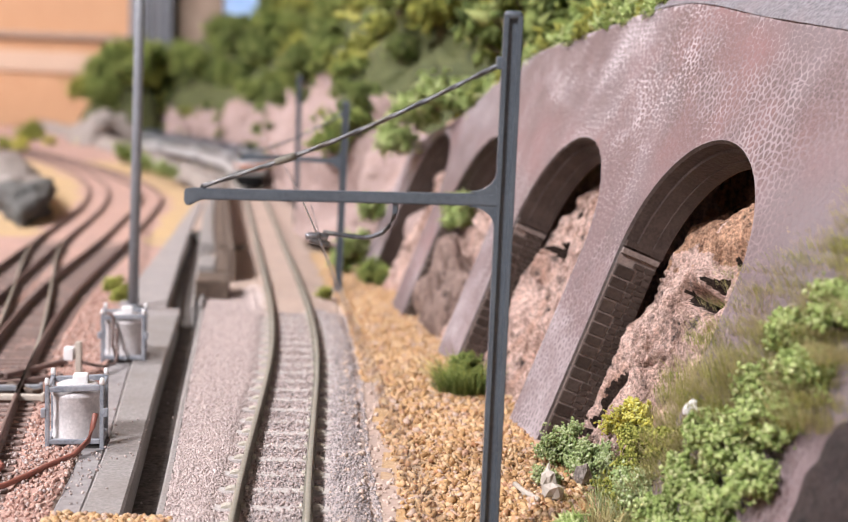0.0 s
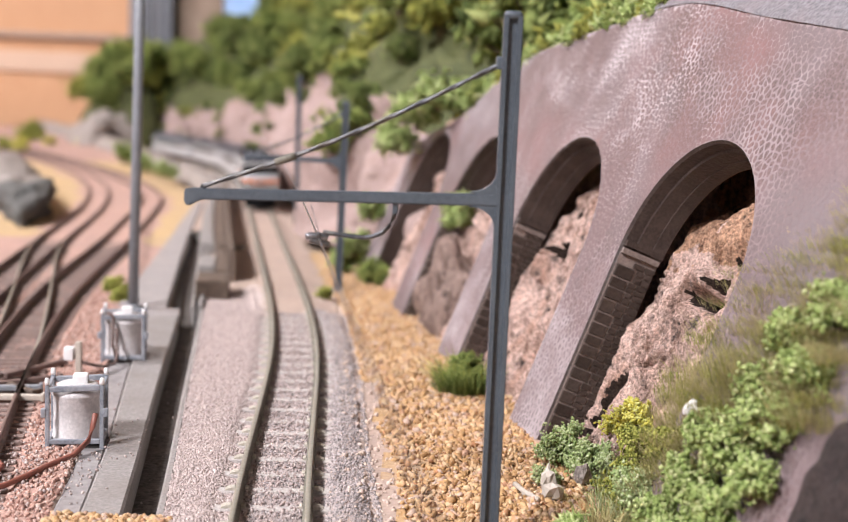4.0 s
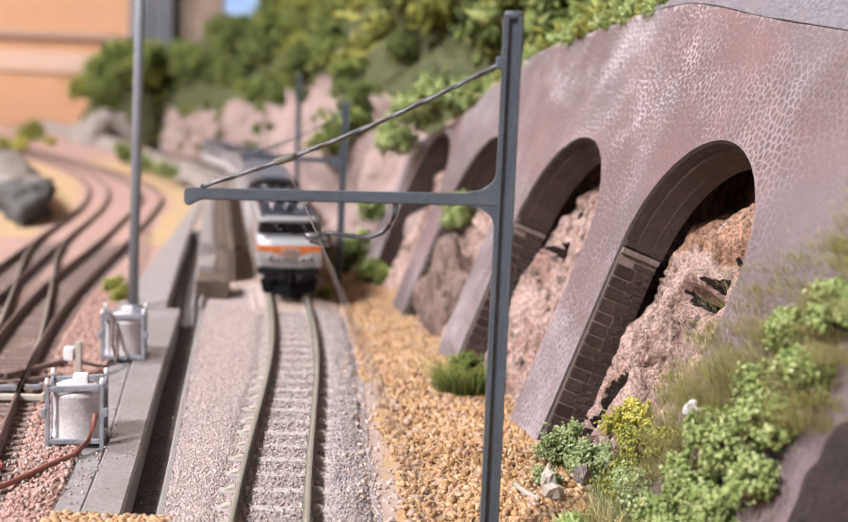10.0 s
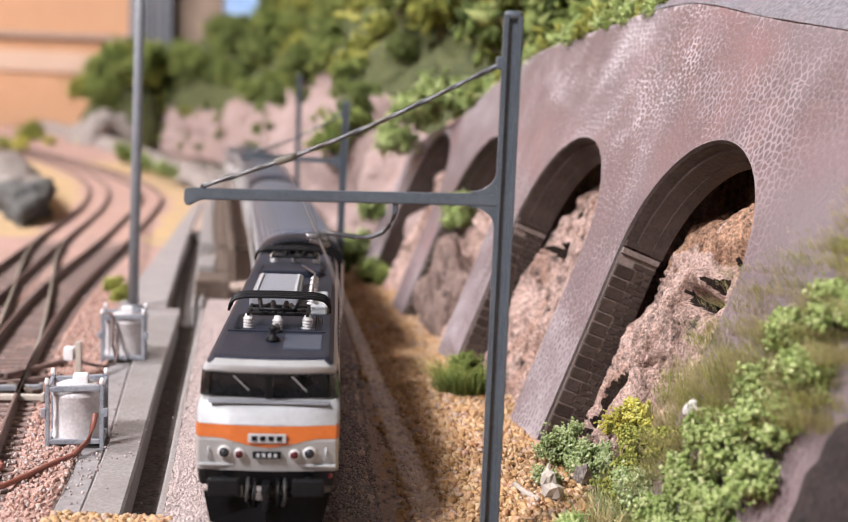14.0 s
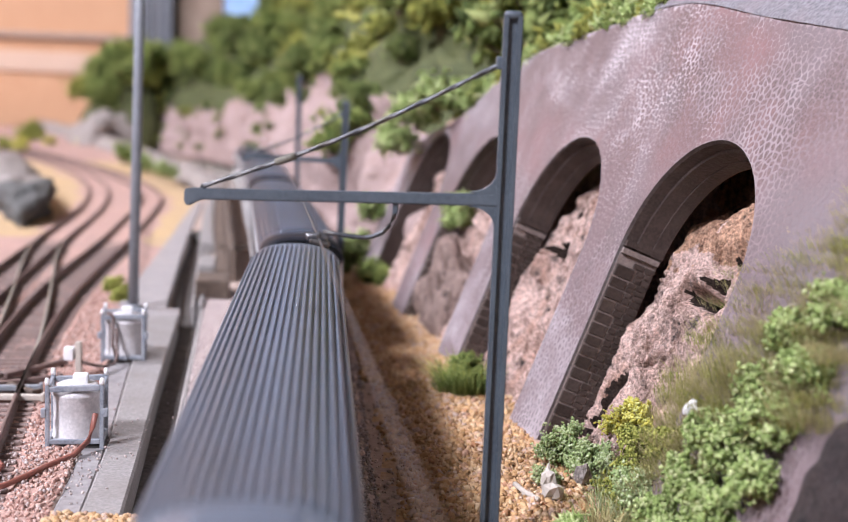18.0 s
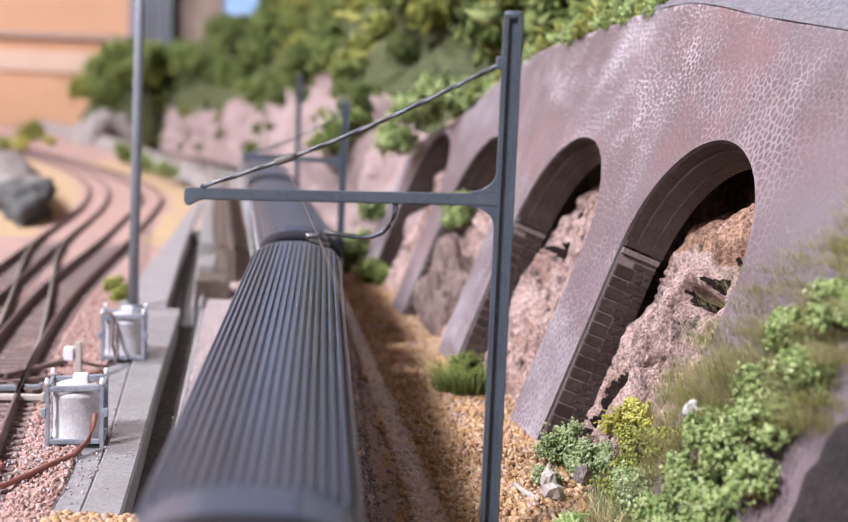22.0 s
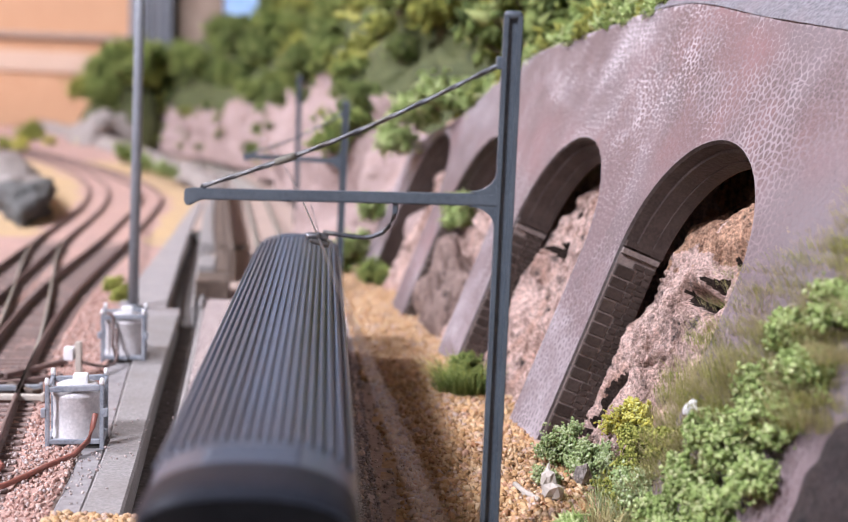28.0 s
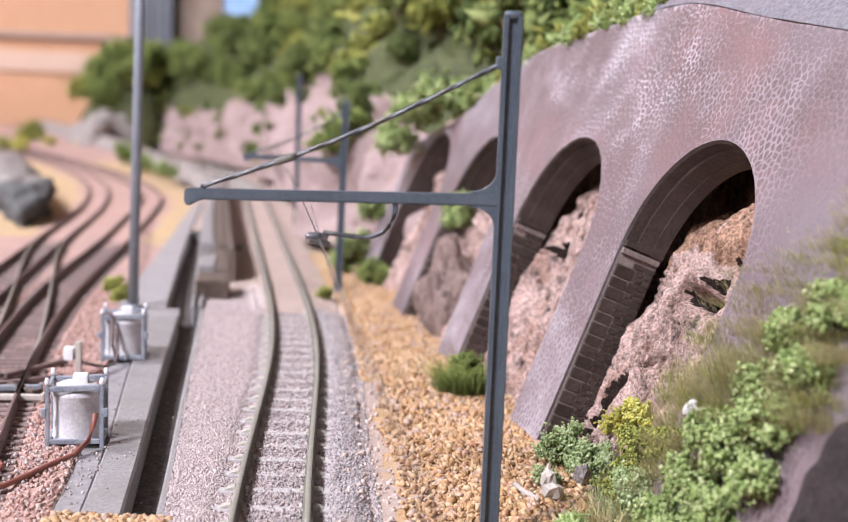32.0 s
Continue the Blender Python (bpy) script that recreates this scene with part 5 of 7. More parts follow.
plat_part("beam", slab_between(spline([(400, -76), (455, -86.0), (640, -117)]), spline([(400, -71.0), (455, -81.5), (640, -113)]), 404, 640, -3.0, 1.0), M_CONCRETE)
# dark slab added where shade lies behind the flank
plat_part("stained_ledge", slab_between(spline([(340, -60), (400, -70.8), (455, -81.3), (640, -112.8)]), spline([(340, -56), (455, -77), (640, -109.2)]), 346, 640, -3.0, 0.6), M_BROWN_AND_SHADE, "dark ledge coloured as shade")
# the flank's shaded side, put into its colour
plat_part("flank", slab_between(spline([(335, -55), (455, -77), (640, -109)]), spline([(335, -53.4), (455, -75.2), (640, -107)]), 345, 640, -3.0, 7.0), M_BROWN_AND_SHADE, "dark flank with shade in its colour")
plat_part("end_block", box(-57.5, 322, -0.3, 9, 17, 5.4, 0.5, pose(0, 0, 0, 0, 0, 9)), M_BROWN_AND_SHADE, "dark brown end block")
plat_part("step", box(-66.5, 362, -0.6, 5.0, 22, 3.4, 0.4, pose(0, 0, 0, 0, 0, 9)), M_CONCRETE)
plat_part("bracket", box(-62.5, 385, 2.6, 9, 3, 1.6, 0.3, pose(0, 0, 0, 0, 0, -18)), M_BROWN_AND_SHADE)


# ---------------------------------------------------------------- overhead line masts
def h_post(w, d, flange, web, h0, h1):
    """A rolled H-section post: two flanges and a web."""
    g = web / 2
    o = [(-w / 2, -d / 2), (-w / 2 + flange, -d / 2), (-w / 2 + flange, -g), (w / 2 - flange, -g), (w / 2 - flange, -d / 2), (w / 2, -d / 2),
         (w / 2, d / 2), (w / 2 - flange, d / 2), (w / 2 - flange, g), (-w / 2 + flange, g), (-w / 2 + flange, d / 2), (-w / 2, d / 2)]
    v, f = prism(o, h0, h1)
    bm = bmesh.new()
    vs = [bm.verts.new(p) for p in v]
    for k in f:
        bm.faces.new([vs[i] for i in k])
    bmesh.ops.bevel(bm, geom=[e for e in bm.edges if abs(e.verts[0].co.z - e.verts[1].co.z) > 1], offset=0.09, segments=2, affect="EDGES")
    return bm


def mast(x, y, z, top, arm_z, arm_end, arm_dy, tie_z, label, lean=0.0, arm_drop=0.0, size=2.3):
    m = thing("overhead_mast", x, y, z, label, "mast", "overhead line masts")
    m.matrix_world = pose(x * MM, y * MM, z * MM, 0, lean, 0)
    part("post", h_post(size, size * 0.92, 0.62, 0.9, 0, top), M_MAST, m)
    bm = bmesh.new()
    add_box(bm, 0, 0, top + 0.1, size * 0.98, size * 0.9, 1.1, 0.42)
    part("post_cap", bm, M_MAST, m, "", True)
    part("base_plate", box(0, 0, 0.2, size * 2, size * 2, 1.2, 0.2), M_CONCRETE, m, "small concrete foot")
    if not arm_end:
        return m
    # arm
    L = arm_end
    rows = [(-size / 2 + 0.2, 0.85, 0.82), (-size / 2 - 1.4, 0.8, 0.74), (L * 0.5, 0.75, 0.68), (L + 2.2, 0.75, 0.68), (L + 0.5, 0.8, 0.78), (L, 0.7, 0.5)]
    bm = bmesh.new()
    rings = []
    for i, (ax, hw, hh) in enumerate(rows):
        k = (ax + size / 2) / (L + size / 2)
        cz, cy = arm_z + arm_drop * k, arm_dy * k
        drop = (0, 0, 0, 0.0, 0.75, 0.55)[i]
        rings.append([bm.verts.new((ax, cy - hw, cz - hh - drop)), bm.verts.new((ax, cy + hw, cz - hh - drop)), bm.verts.new((ax, cy + hw, cz + hh)), bm.verts.new((ax, cy - hw, cz + hh))])
    for a, b in zip(rings, rings[1:]):
        for k in range(4):
            bm.faces.new((a[k], a[(k + 1) % 4], b[(k + 1) % 4], b[k]))
    bm.faces.new(rings[0][::-1])
    bm.faces.new(rings[-1])
    bmesh.ops.recalc_face_normals(bm, faces=bm.faces)
    bmesh.ops.bevel(bm, geom=list(bm.edges), offset=0.16, segments=2, affect="EDGES")
    part("arm", bm, M_MAST, m)
    # fillet under and over the arm's root
    bm = bmesh.new()
    for sgn in (-1, 1):
        arc = [(-size / 2 - 3.2 + 3.2 * math.sin(a), arm_z + sgn * (0.9 + 2.5 * (1 - math.cos(a)))) for a in [math.pi / 2 * k / 5 for k in range(6)]]
        out = [(-size / 2 + 0.15, arm_z)] + arc
        a = [bm.verts.new((p, -0.7, q)) for p, q in out]
        b = [bm.verts.new((p, 0.7, q)) for p, q in out]
        bm.faces.new(a)
        bm.faces.new(b[::-1])
        for k in range(len(out)):
            bm.faces.new((a[k], b[k], b[(k + 1) % len(out)], a[(k + 1) % len(out)]))
    bmesh.ops.recalc_face_normals(bm, faces=bm.faces)
    part("gusset", bm, M_MAST, m)
    # tie rod with a turnbuckle
    p0, p1 = Vector((-size / 2, 0, tie_z)), Vector((L + 2.0, arm_dy, arm_z + arm_drop + 0.9))
    n_turn = 60
    way = [p0.lerp(p1, k / n_turn) - Vector((0, 0, 1.1 * math.sin(math.pi * k / n_turn))) for k in range(n_turn + 1)]
    for ph in (0.0, math.pi):
        strand = [p + Vector((0.05 * math.sin(0.5 * k + ph), 0.12 * math.cos(0.5 * k + ph), 0.12 * math.sin(0.5 * k + ph))) for k, p in enumerate(way)]
        part("tie_rod", tube(strand, 0.27, 6), M_ROD, m, "dark twisted tie wire", True)
    part("tie_wrap", tube(way[41:46], 0.46, 8), M_RAIL, m, "brass-coloured wrap on the tie wire", True)
    part("tie_lug", box(-size / 2 - 0.2, 0, tie_z, 1.0, 0.9, 1.6, 0.2), M_MAST, m)
    return m


near = mast(9.6, 146, -3.2, 66.0, 43.8, -39.3, 0, 60.4, "blue-grey painted overhead mast with a long bracket arm on gravel", lean=0.0, arm_drop=-0.7)
# drop bracket, steady arm and clamp over the track
part("drop_post", box(-13.4, 0, 42.4, 0.7, 0.7, 1.6, 0.15), M_MAST, near)
hook = [(-13.4, 0, 42.0), (-13.6, 0, 41.0), (-14.1, 0, 40.0), (-14.9, 0, 39.2), (-16.0, 0, 38.7), (-17.3, 0, 38.5), (-18.8, 0, 38.6), (-20.5, 0, 38.8), (-22.2, 0, 39.0)]
part("steady_arm", tube(hook, 0.30, 8), M_ROD, near, "dark bent steady arm", True)
bm = bmesh.new()
add_tube(bm, [(-21.6, 0.0, 38.2), (-22.1, 0, 38.35), (-23.0, 0, 38.5), (-23.9, 0, 38.45), (-24.3, 0, 38.3)], 0.46, 10)
part("clamp", bm, M_STEEL, near, "small shiny steel clamp", True)
part("clamp_jaw", box(-22.6, 0.2, 37.7, 2.6, 1.2, 0.8, 0.3, pose(0, 0, 0, 0, 14, 0)), M_ROD, near)
part("dropper", tube([(-22.7, 0.0, 38.8), (-23.2, 0, 40.6), (-23.8, 0, 42.4)], 0.05, 5), M_STEEL, near, "hair-thin bright dropper wire")
mast(-24.3, 337, -3.0, 53.6, 37.3, -28.6, 2, 50.5, "blue-grey painted overhead mast with a bracket arm", lean=0.8, size=2.0)
mast(-52.5, 480, -4.0, 64.0, 40.0, 0, 0, 55.0, "blue-grey overhead mast half hidden by bushes", lean=0.0, size=1.9)

wire = thing("contact_wire", -13.1, 146, 35.0, "thin bright contact wire held over the main track by the masts", "wire")
span = [(-13.1 - 0.141 * (y - 146) - 0.00006 * (y - 146) ** 2 * (y > 146), y) for y in (-100, 0, 60, 110, 146, 200, 260, 337, 420, 480)]
part("strand", tube([(x + 13.1, y - 146, 0.12 * math.sin(y / 50.0)) for x, y in span], 0.13, 6), M_STEEL, wire, "", True)
part("clip", box(0, 0, 0.35, 0.5, 1.4, 0.7, 0.1), M_ROD, wire)

pole = thing("lamp_pole", -72.6, 294.5, -3.4, "tall plain pale grey pole on the concrete apron", "pole")
pole.matrix_world = pose(-72.6 * MM, 294.5 * MM, -3.4 * MM, 0, 0.9, 0)
part("shaft", tube([(0, 0, 0), (0, 0, 50), (0, 0, 130)], 1.35, 12, 1.15), M_MAST_PALE, pole, "", True)
part("collar", lathe([(2.0, 0), (2.1, 0.4), (2.0, 1.6), (1.4, 2.2)], 12), M_MAST_PALE, pole, "", True)


# ---------------------------------------------------------------- white drums in grey frames beside the channel
def drum(x, y, rz, label, cap_side=1):
    d = thing("signal_drum", x, y, -3.0, label, "equipment drum", "framed drums", rz)
    prof = [(3.7, 0.9), (4.15, 1.1), (4.25, 1.6), (4.05, 1.9), (4.0, 5.0), (4.05, 7.9), (4.25, 8.2), (4.25, 8.6), (4.0, 8.9), (3.9, 9.1), (3.2, 9.4), (1.0, 9.7)]
    part("drum", lathe(prof, 28), M_TANK, d, "dusty white drum", True)
    part("lid", lathe([(3.4, 9.45), (3.5, 9.8), (3.1, 10.0), (0.4, 10.1)], 24), M_TANK, d, "", True)
    part("knob", box(0.6, 0.2, 10.6, 2.6, 2.2, 1.8, 0.35), M_WHITE, d, "white square knob")
    for sx in (-4.5, 4.5):
        for sy in (-3.9, 3.9):
            bm = bmesh.new()
            add_box(bm, sx, sy, 5.2, 0.75, 0.7, 10.6, 0.16)
            p = part("frame_post", bm, M_FRAME, d)
            part("post_tip", lathe_at([(0.42, 0), (0.45, 0.5), (0.3, 1.1)], sx, sy, 10.5), M_WHITE, p, "small pale post tip", True)
        part("side_rail", box(sx, 0, 9.9, 0.7, 8.0, 0.7, 0.14), M_FRAME, d)
        part("side_rail", box(sx, 0, 1.1, 0.7, 8.0, 0.9, 0.14), M_FRAME, d)
        part("lug", box(sx * 1.14, -3.9, 6.0, 0.9, 1.0, 1.5, 0.2), M_FRAME, d)
    for sy in (-3.9, 3.9):
        part("cross_rail", box(0, sy, 9.9, 8.3, 0.75, 0.95, 0.16, pose(0, 0, 0, 0, -2.0, 0)), M_FRAME, d)
        part("cross_rail", box(0, sy, 1.3, 8.3, 0.75, 0.85, 0.16), M_FRAME, d)
    part("foot_tray", box(0, 0, 0.35, 8.6, 7.6, 0.9, 0.2), M_BOGIE, d, "dark foot tray")
    d.scale = (0.90, 0.88, 0.97)
    return d


def lathe_at(profile, x, y, z, sides=10):
    bm = bmesh.new()
    add_lathe(bm, profile, sides, x, y, z)
    return bm


drum(-53.2, 181, 10, "dusty white drum in a blue-grey metal frame beside a red cable")
d2 = drum(-60.9, 240, 10, "dusty white drum in a blue-grey frame at the pole's foot")
part("pipe", tube([(-3.5, -4.2, 10.8), (-2.5, -4.6, 10.6), (-2.0, -4.7, 9.6), (-2.2, -4.6, 4.0), (-1.2, -4.6, 0.6)], 0.34, 8), M_RAIL_BROWN2, d2, "brown bent pipe", True)

cable = thing("cable", -50, 177, -3, "red-brown loose cable lying over the ballast", "cable")
rel = lambda pts: [(a + 50, b - 177, c + 3) for a, b, c in pts]
part("lead", tube(rel([(-49.0, 176.2, 3.2), (-49.4, 176.0, 1.2), (-49.9, 175.4, -0.9), (-51.2, 172.0, -2.2), (-53.0, 167.0, -2.1), (-54.6, 161, -2.0), (-56.0, 156.5, -1.9), (-58.5, 153, -1.9), (-62, 151, -2.0), (-68, 151, -2.0)]), 0.42, 10), M_CABLE, cable, "", True)
part("loop", tube(rel([(-58.5, 153, -1.9), (-60.5, 157, -1.6), (-60.6, 161.5, -1.2), (-59.2, 163.2, -0.6), (-58.2, 162.0, -0.9), (-58.6, 160.6, -1.4)]), 0.42, 10), M_CABLE, cable, "", True)

stub = thing("signal_stub", -66, 222, -2.6, "small white block on a beige post beside the track", "signal post")
part("post", box(1.0, 0, 3.4, 1.1, 1.1, 7.2, 0.15), M_POST_BEIGE, stub)
part("block", box(-0.7, -0.2, 4.6, 1.9, 1.8, 2.6, 0.3), M_WHITE, stub, "white square block")
part("cable_tail", tube([(1.6, 0, 3.0), (3.0, 1.5, 2.2), (4.6, 4.5, 1.2), (5.6, 8.5, 0.9), (5.4, 11.5, 2.0), (4.8, 13.2, 4.4), (4.6, 13.8, 7.0)], 0.3, 8), M_RAIL_BROWN2, stub, "dark thin cable", True)

for n, (x, y, ln, rz, mat) in enumerate(((-74, 224, 15, 62, M_RAIL_BROWN2), (-72.5, 214, 13, 38, M_RAIL_BROWN2), (-76, 208, 16, 12, M_MAST_PALE), (-74, 202, 17, 5, M_POST_BEIGE), (-79, 216, 12, 70, M_SLEEPER_DARK), (-71, 208, 9, -40, M_BROWN_AND_SHADE))):
    r = thing("scrap_bar", x, y, -2.4, ("rusty brown", "rusty brown", "pale grey", "beige", "dark brown", "dark brown")[n] + " scrap bar lying on terracotta ballast", "scrap bar", "scrap bars", rz)
    part("bar", box(0, 0, 0.7, ln, 1.3, 1.0, 0.2), mat, r)
    part("end_plate", box(ln / 2, 0, 0.8, 0.6, 1.9, 1.4, 0.15), mat, r)


# ---------------------------------------------------------------- rocks
def rock(name, x, y, z, sx, sy, sz, material, label, seed, rz=0.0, detail=4, rough=0.34, category="rock", round_off=True):
    bm = bmesh.new()
    bmesh.ops.create_icosphere(bm, subdivisions=detail, radius=1.0)
    co = np.array([v.co for v in bm.verts])
    n = fbm(co[:, 0] * 1.3 + seed * 7, co[:, 1] * 1.3, co[:, 2] * 1.3, 4)
    ridge = 1 - np.abs(fbm(co[:, 0] * 1.8 + seed * 3, co[:, 1] * 1.8, co[:, 2] * 2.6, 3))
    r = 1 + rough * n + 0.35 * rough * (ridge - 0.7)
    for v, k in zip(bm.verts, r):
        v.co = Vector((v.co.x * sx * k, v.co.y * sy * k, max(v.co.z * sz * k, -0.55 * sz) + 0.5 * sz))
    ob = part(name, bm, material, None, "", round_off)
    ob.matrix_world = pose(x * MM, y * MM, z * MM, 0, 0, rz)
    return tagged(ob, label, category)


bp = on_wall(84, 14, 2)
rock("boulder", bp.x + 1.5, bp.y - 3, -3.2, 7.4, 12, 14.0, M_BOULDER, "rounded brown boulder standing inside an arch", 3, 12)
rock("grey_rock", -172, 505, -3, 13, 42, 10.5, M_ROCK_DARK, "dark grey-green rock block beside the station tracks", 5, 20, 4, 0.55)
rock("grey_rock", -200, 560, -3, 20, 60, 13, M_ROCK_GREY, "pale grey rock block beside the station tracks", 6, 20)
for n, (x, y, z, sx, sy, sz) in enumerate(((18.9, 165, -2.6, 0.9, 0.9, 2.5), (19.6, 162.5, -2.8, 1.3, 1.2, 1.7), (24.4, 165.5, -1.0, 1.2, 1.0, 2.0))):
    rock("pale_stone", x, y, z, sx, sy, sz, M_POST_BEIGE if n < 2 else M_ROCK_GREY, "small pale broken stone lying among the bushes", 20 + n, 30 * n, 2, 0.95, category="stone", round_off=False)
stick = thing("stick", 15.6, 163, -2.4, "short beige dry stick on the gravel", "stick")
part("shaft", tube([(-1.2, 3.0, 0.5), (0, 0, 0.35), (1.6, -3.4, 0.5)], 0.42, 7, 0.35), M_POST_BEIGE, stick, "", True)
part("knot", lathe([(0.2, -0.3), (0.5, 0.1), (0.3, 0.6)], 8), M_POST_BEIGE, stick)
rock("white_chip", on_wall(-63, 22).x - 4, on_wall(-63, 22).y, 15.0, 0.95, 0.8, 1.1, M_WHITE, "small white stone chip caught in the foliage", 33, 10, 2, 0.45, category="stone", round_off=False)


rock("dark_rock", 45.0, 114, -3, 6.2, 9, 17, M_DARK_BROWN, "dark purple-brown rock at the wall's near end", 37, 12, 4, 0.2)


def cutting_wall():
    """Low buff rock wall between the station tracks and the falling main line."""
    ys = np.arange(640, 1480, 7.0)
    prof = [(0, 0), (1.5, 6), (4, 12), (7, 17), (12, 19), (20, 17), (26, 4)]
    v = []
    for y in ys:
        x0 = float(np.interp(y, [640, 700, 790, 890, 1000, 1126, 1300, 1480], [-122, -138, -174, -216, -262, -318, -400, -490]))
        top = float(np.interp(y, [640, 690, 760, 900, 1100, 1480], [0.1, 0.34, 0.44, 0.50, 0.55, 0.7]))
        for k, (a, b) in enumerate(prof):
            j = 2.4 * float(fbm(y / 22, k * 0.7, 2.0, 3))
            v.append((x0 + a * 0.8 + j, y + 0.25 * a, -3.4 + b * top + 0.6 * j))
    n = len(prof)
    q = [(i * n + k, i * n + k + 1, (i + 1) * n + k + 1, (i + 1) * n + k) for i in range(len(ys) - 1) for k in range(n - 1)]
    ob = part("cutting_wall", mesh_of("cutting_wall", v, q, M_ROCK_GREY, True))
    structure(ob, "low buff rock wall along the cutting", "rock wall")


cutting_wall()


def tunnel():
    """Rock mound over a dark opening at the far end of the station tracks."""
    t = thing("tunnel_portal", -299, 1130, -4, "buff rock mound over a black panel for the shade inside the tunnel", "tunnel portal")
    bm = bmesh.new()
    w, hgt, depth = 14, 15, 70
    ring_o, ring_i, ring_b = [], [], []
    for k in range(15):
        a = math.pi * k / 14
        j = 1 + 0.12 * math.sin(k * 2.3)
        ring_i.append(bm.verts.new((-w * math.cos(a), 0, hgt * math.sin(a))))
        ring_o.append(bm.verts.new((-(w + 11) * math.cos(a) * j, 3 * math.sin(k), (hgt + 19) * math.sin(a) * j)))
        ring_b.append(bm.verts.new((-w * math.cos(a), depth, hgt * math.sin(a))))
    back = [bm.verts.new((v.co.x * 1.1, depth, v.co.z * 0.8)) for v in ring_o]
    for k in range(14):
        bm.faces.new((ring_i[k], ring_i[k + 1], ring_o[k + 1], ring_o[k]))
        bm.faces.new((ring_b[k], ring_b[k + 1], ring_i[k + 1], ring_i[k]))
        bm.faces.new((ring_o[k], ring_o[k + 1], back[k + 1], back[k]))
    bm.faces.new(ring_b)
    bmesh.ops.recalc_face_normals(bm, faces=bm.faces)
    part("mound", bm, M_ROCK_GREY, t, "", True)
    # black panel set inside the opening in place of the tunnel's own darkness
    part("mouth", box(0, 40, 7, 26, 2, 14), M_BLACK, t, "black panel for the shade inside the tunnel")
    t.rotation_euler = (0, 0, radians(28))


tunnel()
scatter("gravel_stones", "ochre gravel spilled over the near end of the deck", "gravel", lambda rng, n: (-46 + 15 * rng.uniform(0, 1, n), 120 + 27.0 * rng.uniform(0, 1, n)), 2200, 0.40, M_GRAVEL, 19, True, 0.2, zfun=lambda x, y: -2.4 + 1.2 * smooth(150, 140, y))
scatter("loose_grit", "fine pale dust and grit over the sleepers", "grit", lambda rng, n: (lambda y: (line_x(y) + rng.uniform(-3.9, 3.9, n), y))(100 + 190 * rng.uniform(0, 1, n) ** 1.2), 5200, 0.2, M_BALLAST, 21, zfun=lambda x, y: np.full(len(x), -2.03))
scatter("ballast_stones", "grey grit round the framed drums", "ballast", lambda rng, n: (-55 + rng.normal(0, 5.0, n), 170 + rng.normal(0, 14, n)), 800, 0.22, M_BALLAST, 22, zfun=lambda x, y: np.where(x < deck_left(y), -2.4, np.where(x < mid_deck(y), -2.85, -2.25)))


# ---------------------------------------------------------------- foliage
def foam_cloud(rng, blobs, n, crumb, hollow=0.3):
    """Crumb centres in and on a few lumps, thinning outwards, with gaps. blobs: (x, y, z, radius)."""
    w = np.array([b[3] ** 2 for b in blobs])
    pick = rng.choice(len(blobs), n, p=w / w.sum())
    b = np.array(blobs)[pick]
    d = rng.normal(size=(n, 3))
    d /= np.linalg.norm(d, axis=1)[:, None]
    r = b[:, 3] * (hollow + (1 - hollow) * rng.uniform(0, 1, n) ** 0.6)
    lump = 1 + 0.75 * fbm(d[:, 0] * 2.6 + b[:, 0], d[:, 1] * 2.6 + b[:, 1], d[:, 2] * 2.6, 4, 0.65)
    p = b[:, :3] + d * (r * lump)[:, None]
    keep = fbm(p[:, 0] / (crumb * 5), p[:, 1] / (crumb * 5), p[:, 2] / (crumb * 5), 2) > -0.1
    return p[keep]


def bush_mesh(seed, radius, n, crumb, material, squash=0.8, lumps=13, fine=False, shape=(2.7, 0.5, 0.36)):
    rng = np.random.default_rng(seed)
    blobs = [(0, 0, radius * 0.55 * squash, radius * 0.62)]
    for k in range(lumps):
        a, e = rng.uniform(0, 2 * math.pi), rng.uniform(0.05, 0.95)
        q = radius * rng.uniform(0.45, 0.8)
        blobs.append((q * math.cos(a) * (1 - 0.4 * e), q * math.sin(a) * (1 - 0.4 * e), radius * squash * (0.25 + 0.85 * e), radius * rng.uniform(0.18, 0.38)))
    p = foam_cloud(rng, blobs, n, crumb)
    p = p[p[:, 2] > -0.1 * radius]
    v, f = crumbs(p, crumb * rng.uniform(0.5, 1.4, len(p)), rng, fine, shape, 0.35)
    return big_mesh("foliage", v, f, material)


def twig_mesh(seed, radius, height, count=7, thick=0.25):
    rng = random.Random(seed)
    bm = bmesh.new()
    add_tube(bm, [(0, 0, -0.5), (0.05 * radius, 0, height * 0.3), (-0.04 * radius, 0.05 * radius, height * 0.62)], thick * 2.0, 7, thick * 1.1)
    for k in range(count):
        a = 2 * math.pi * k / count + rng.uniform(-0.3, 0.3)
        h = height * rng.uniform(0.1, 0.45)
        q = radius * rng.uniform(0.4, 0.8)
        add_tube(bm, [(0, 0, h), (q * 0.5 * math.cos(a), q * 0.5 * math.sin(a), h + height * 0.22), (q * math.cos(a), q * math.sin(a), h + height * rng.uniform(0.3, 0.5))], thick, 5, thick * 0.4)
    return bm


FOAM = (1.25, 0.85, 0.7)


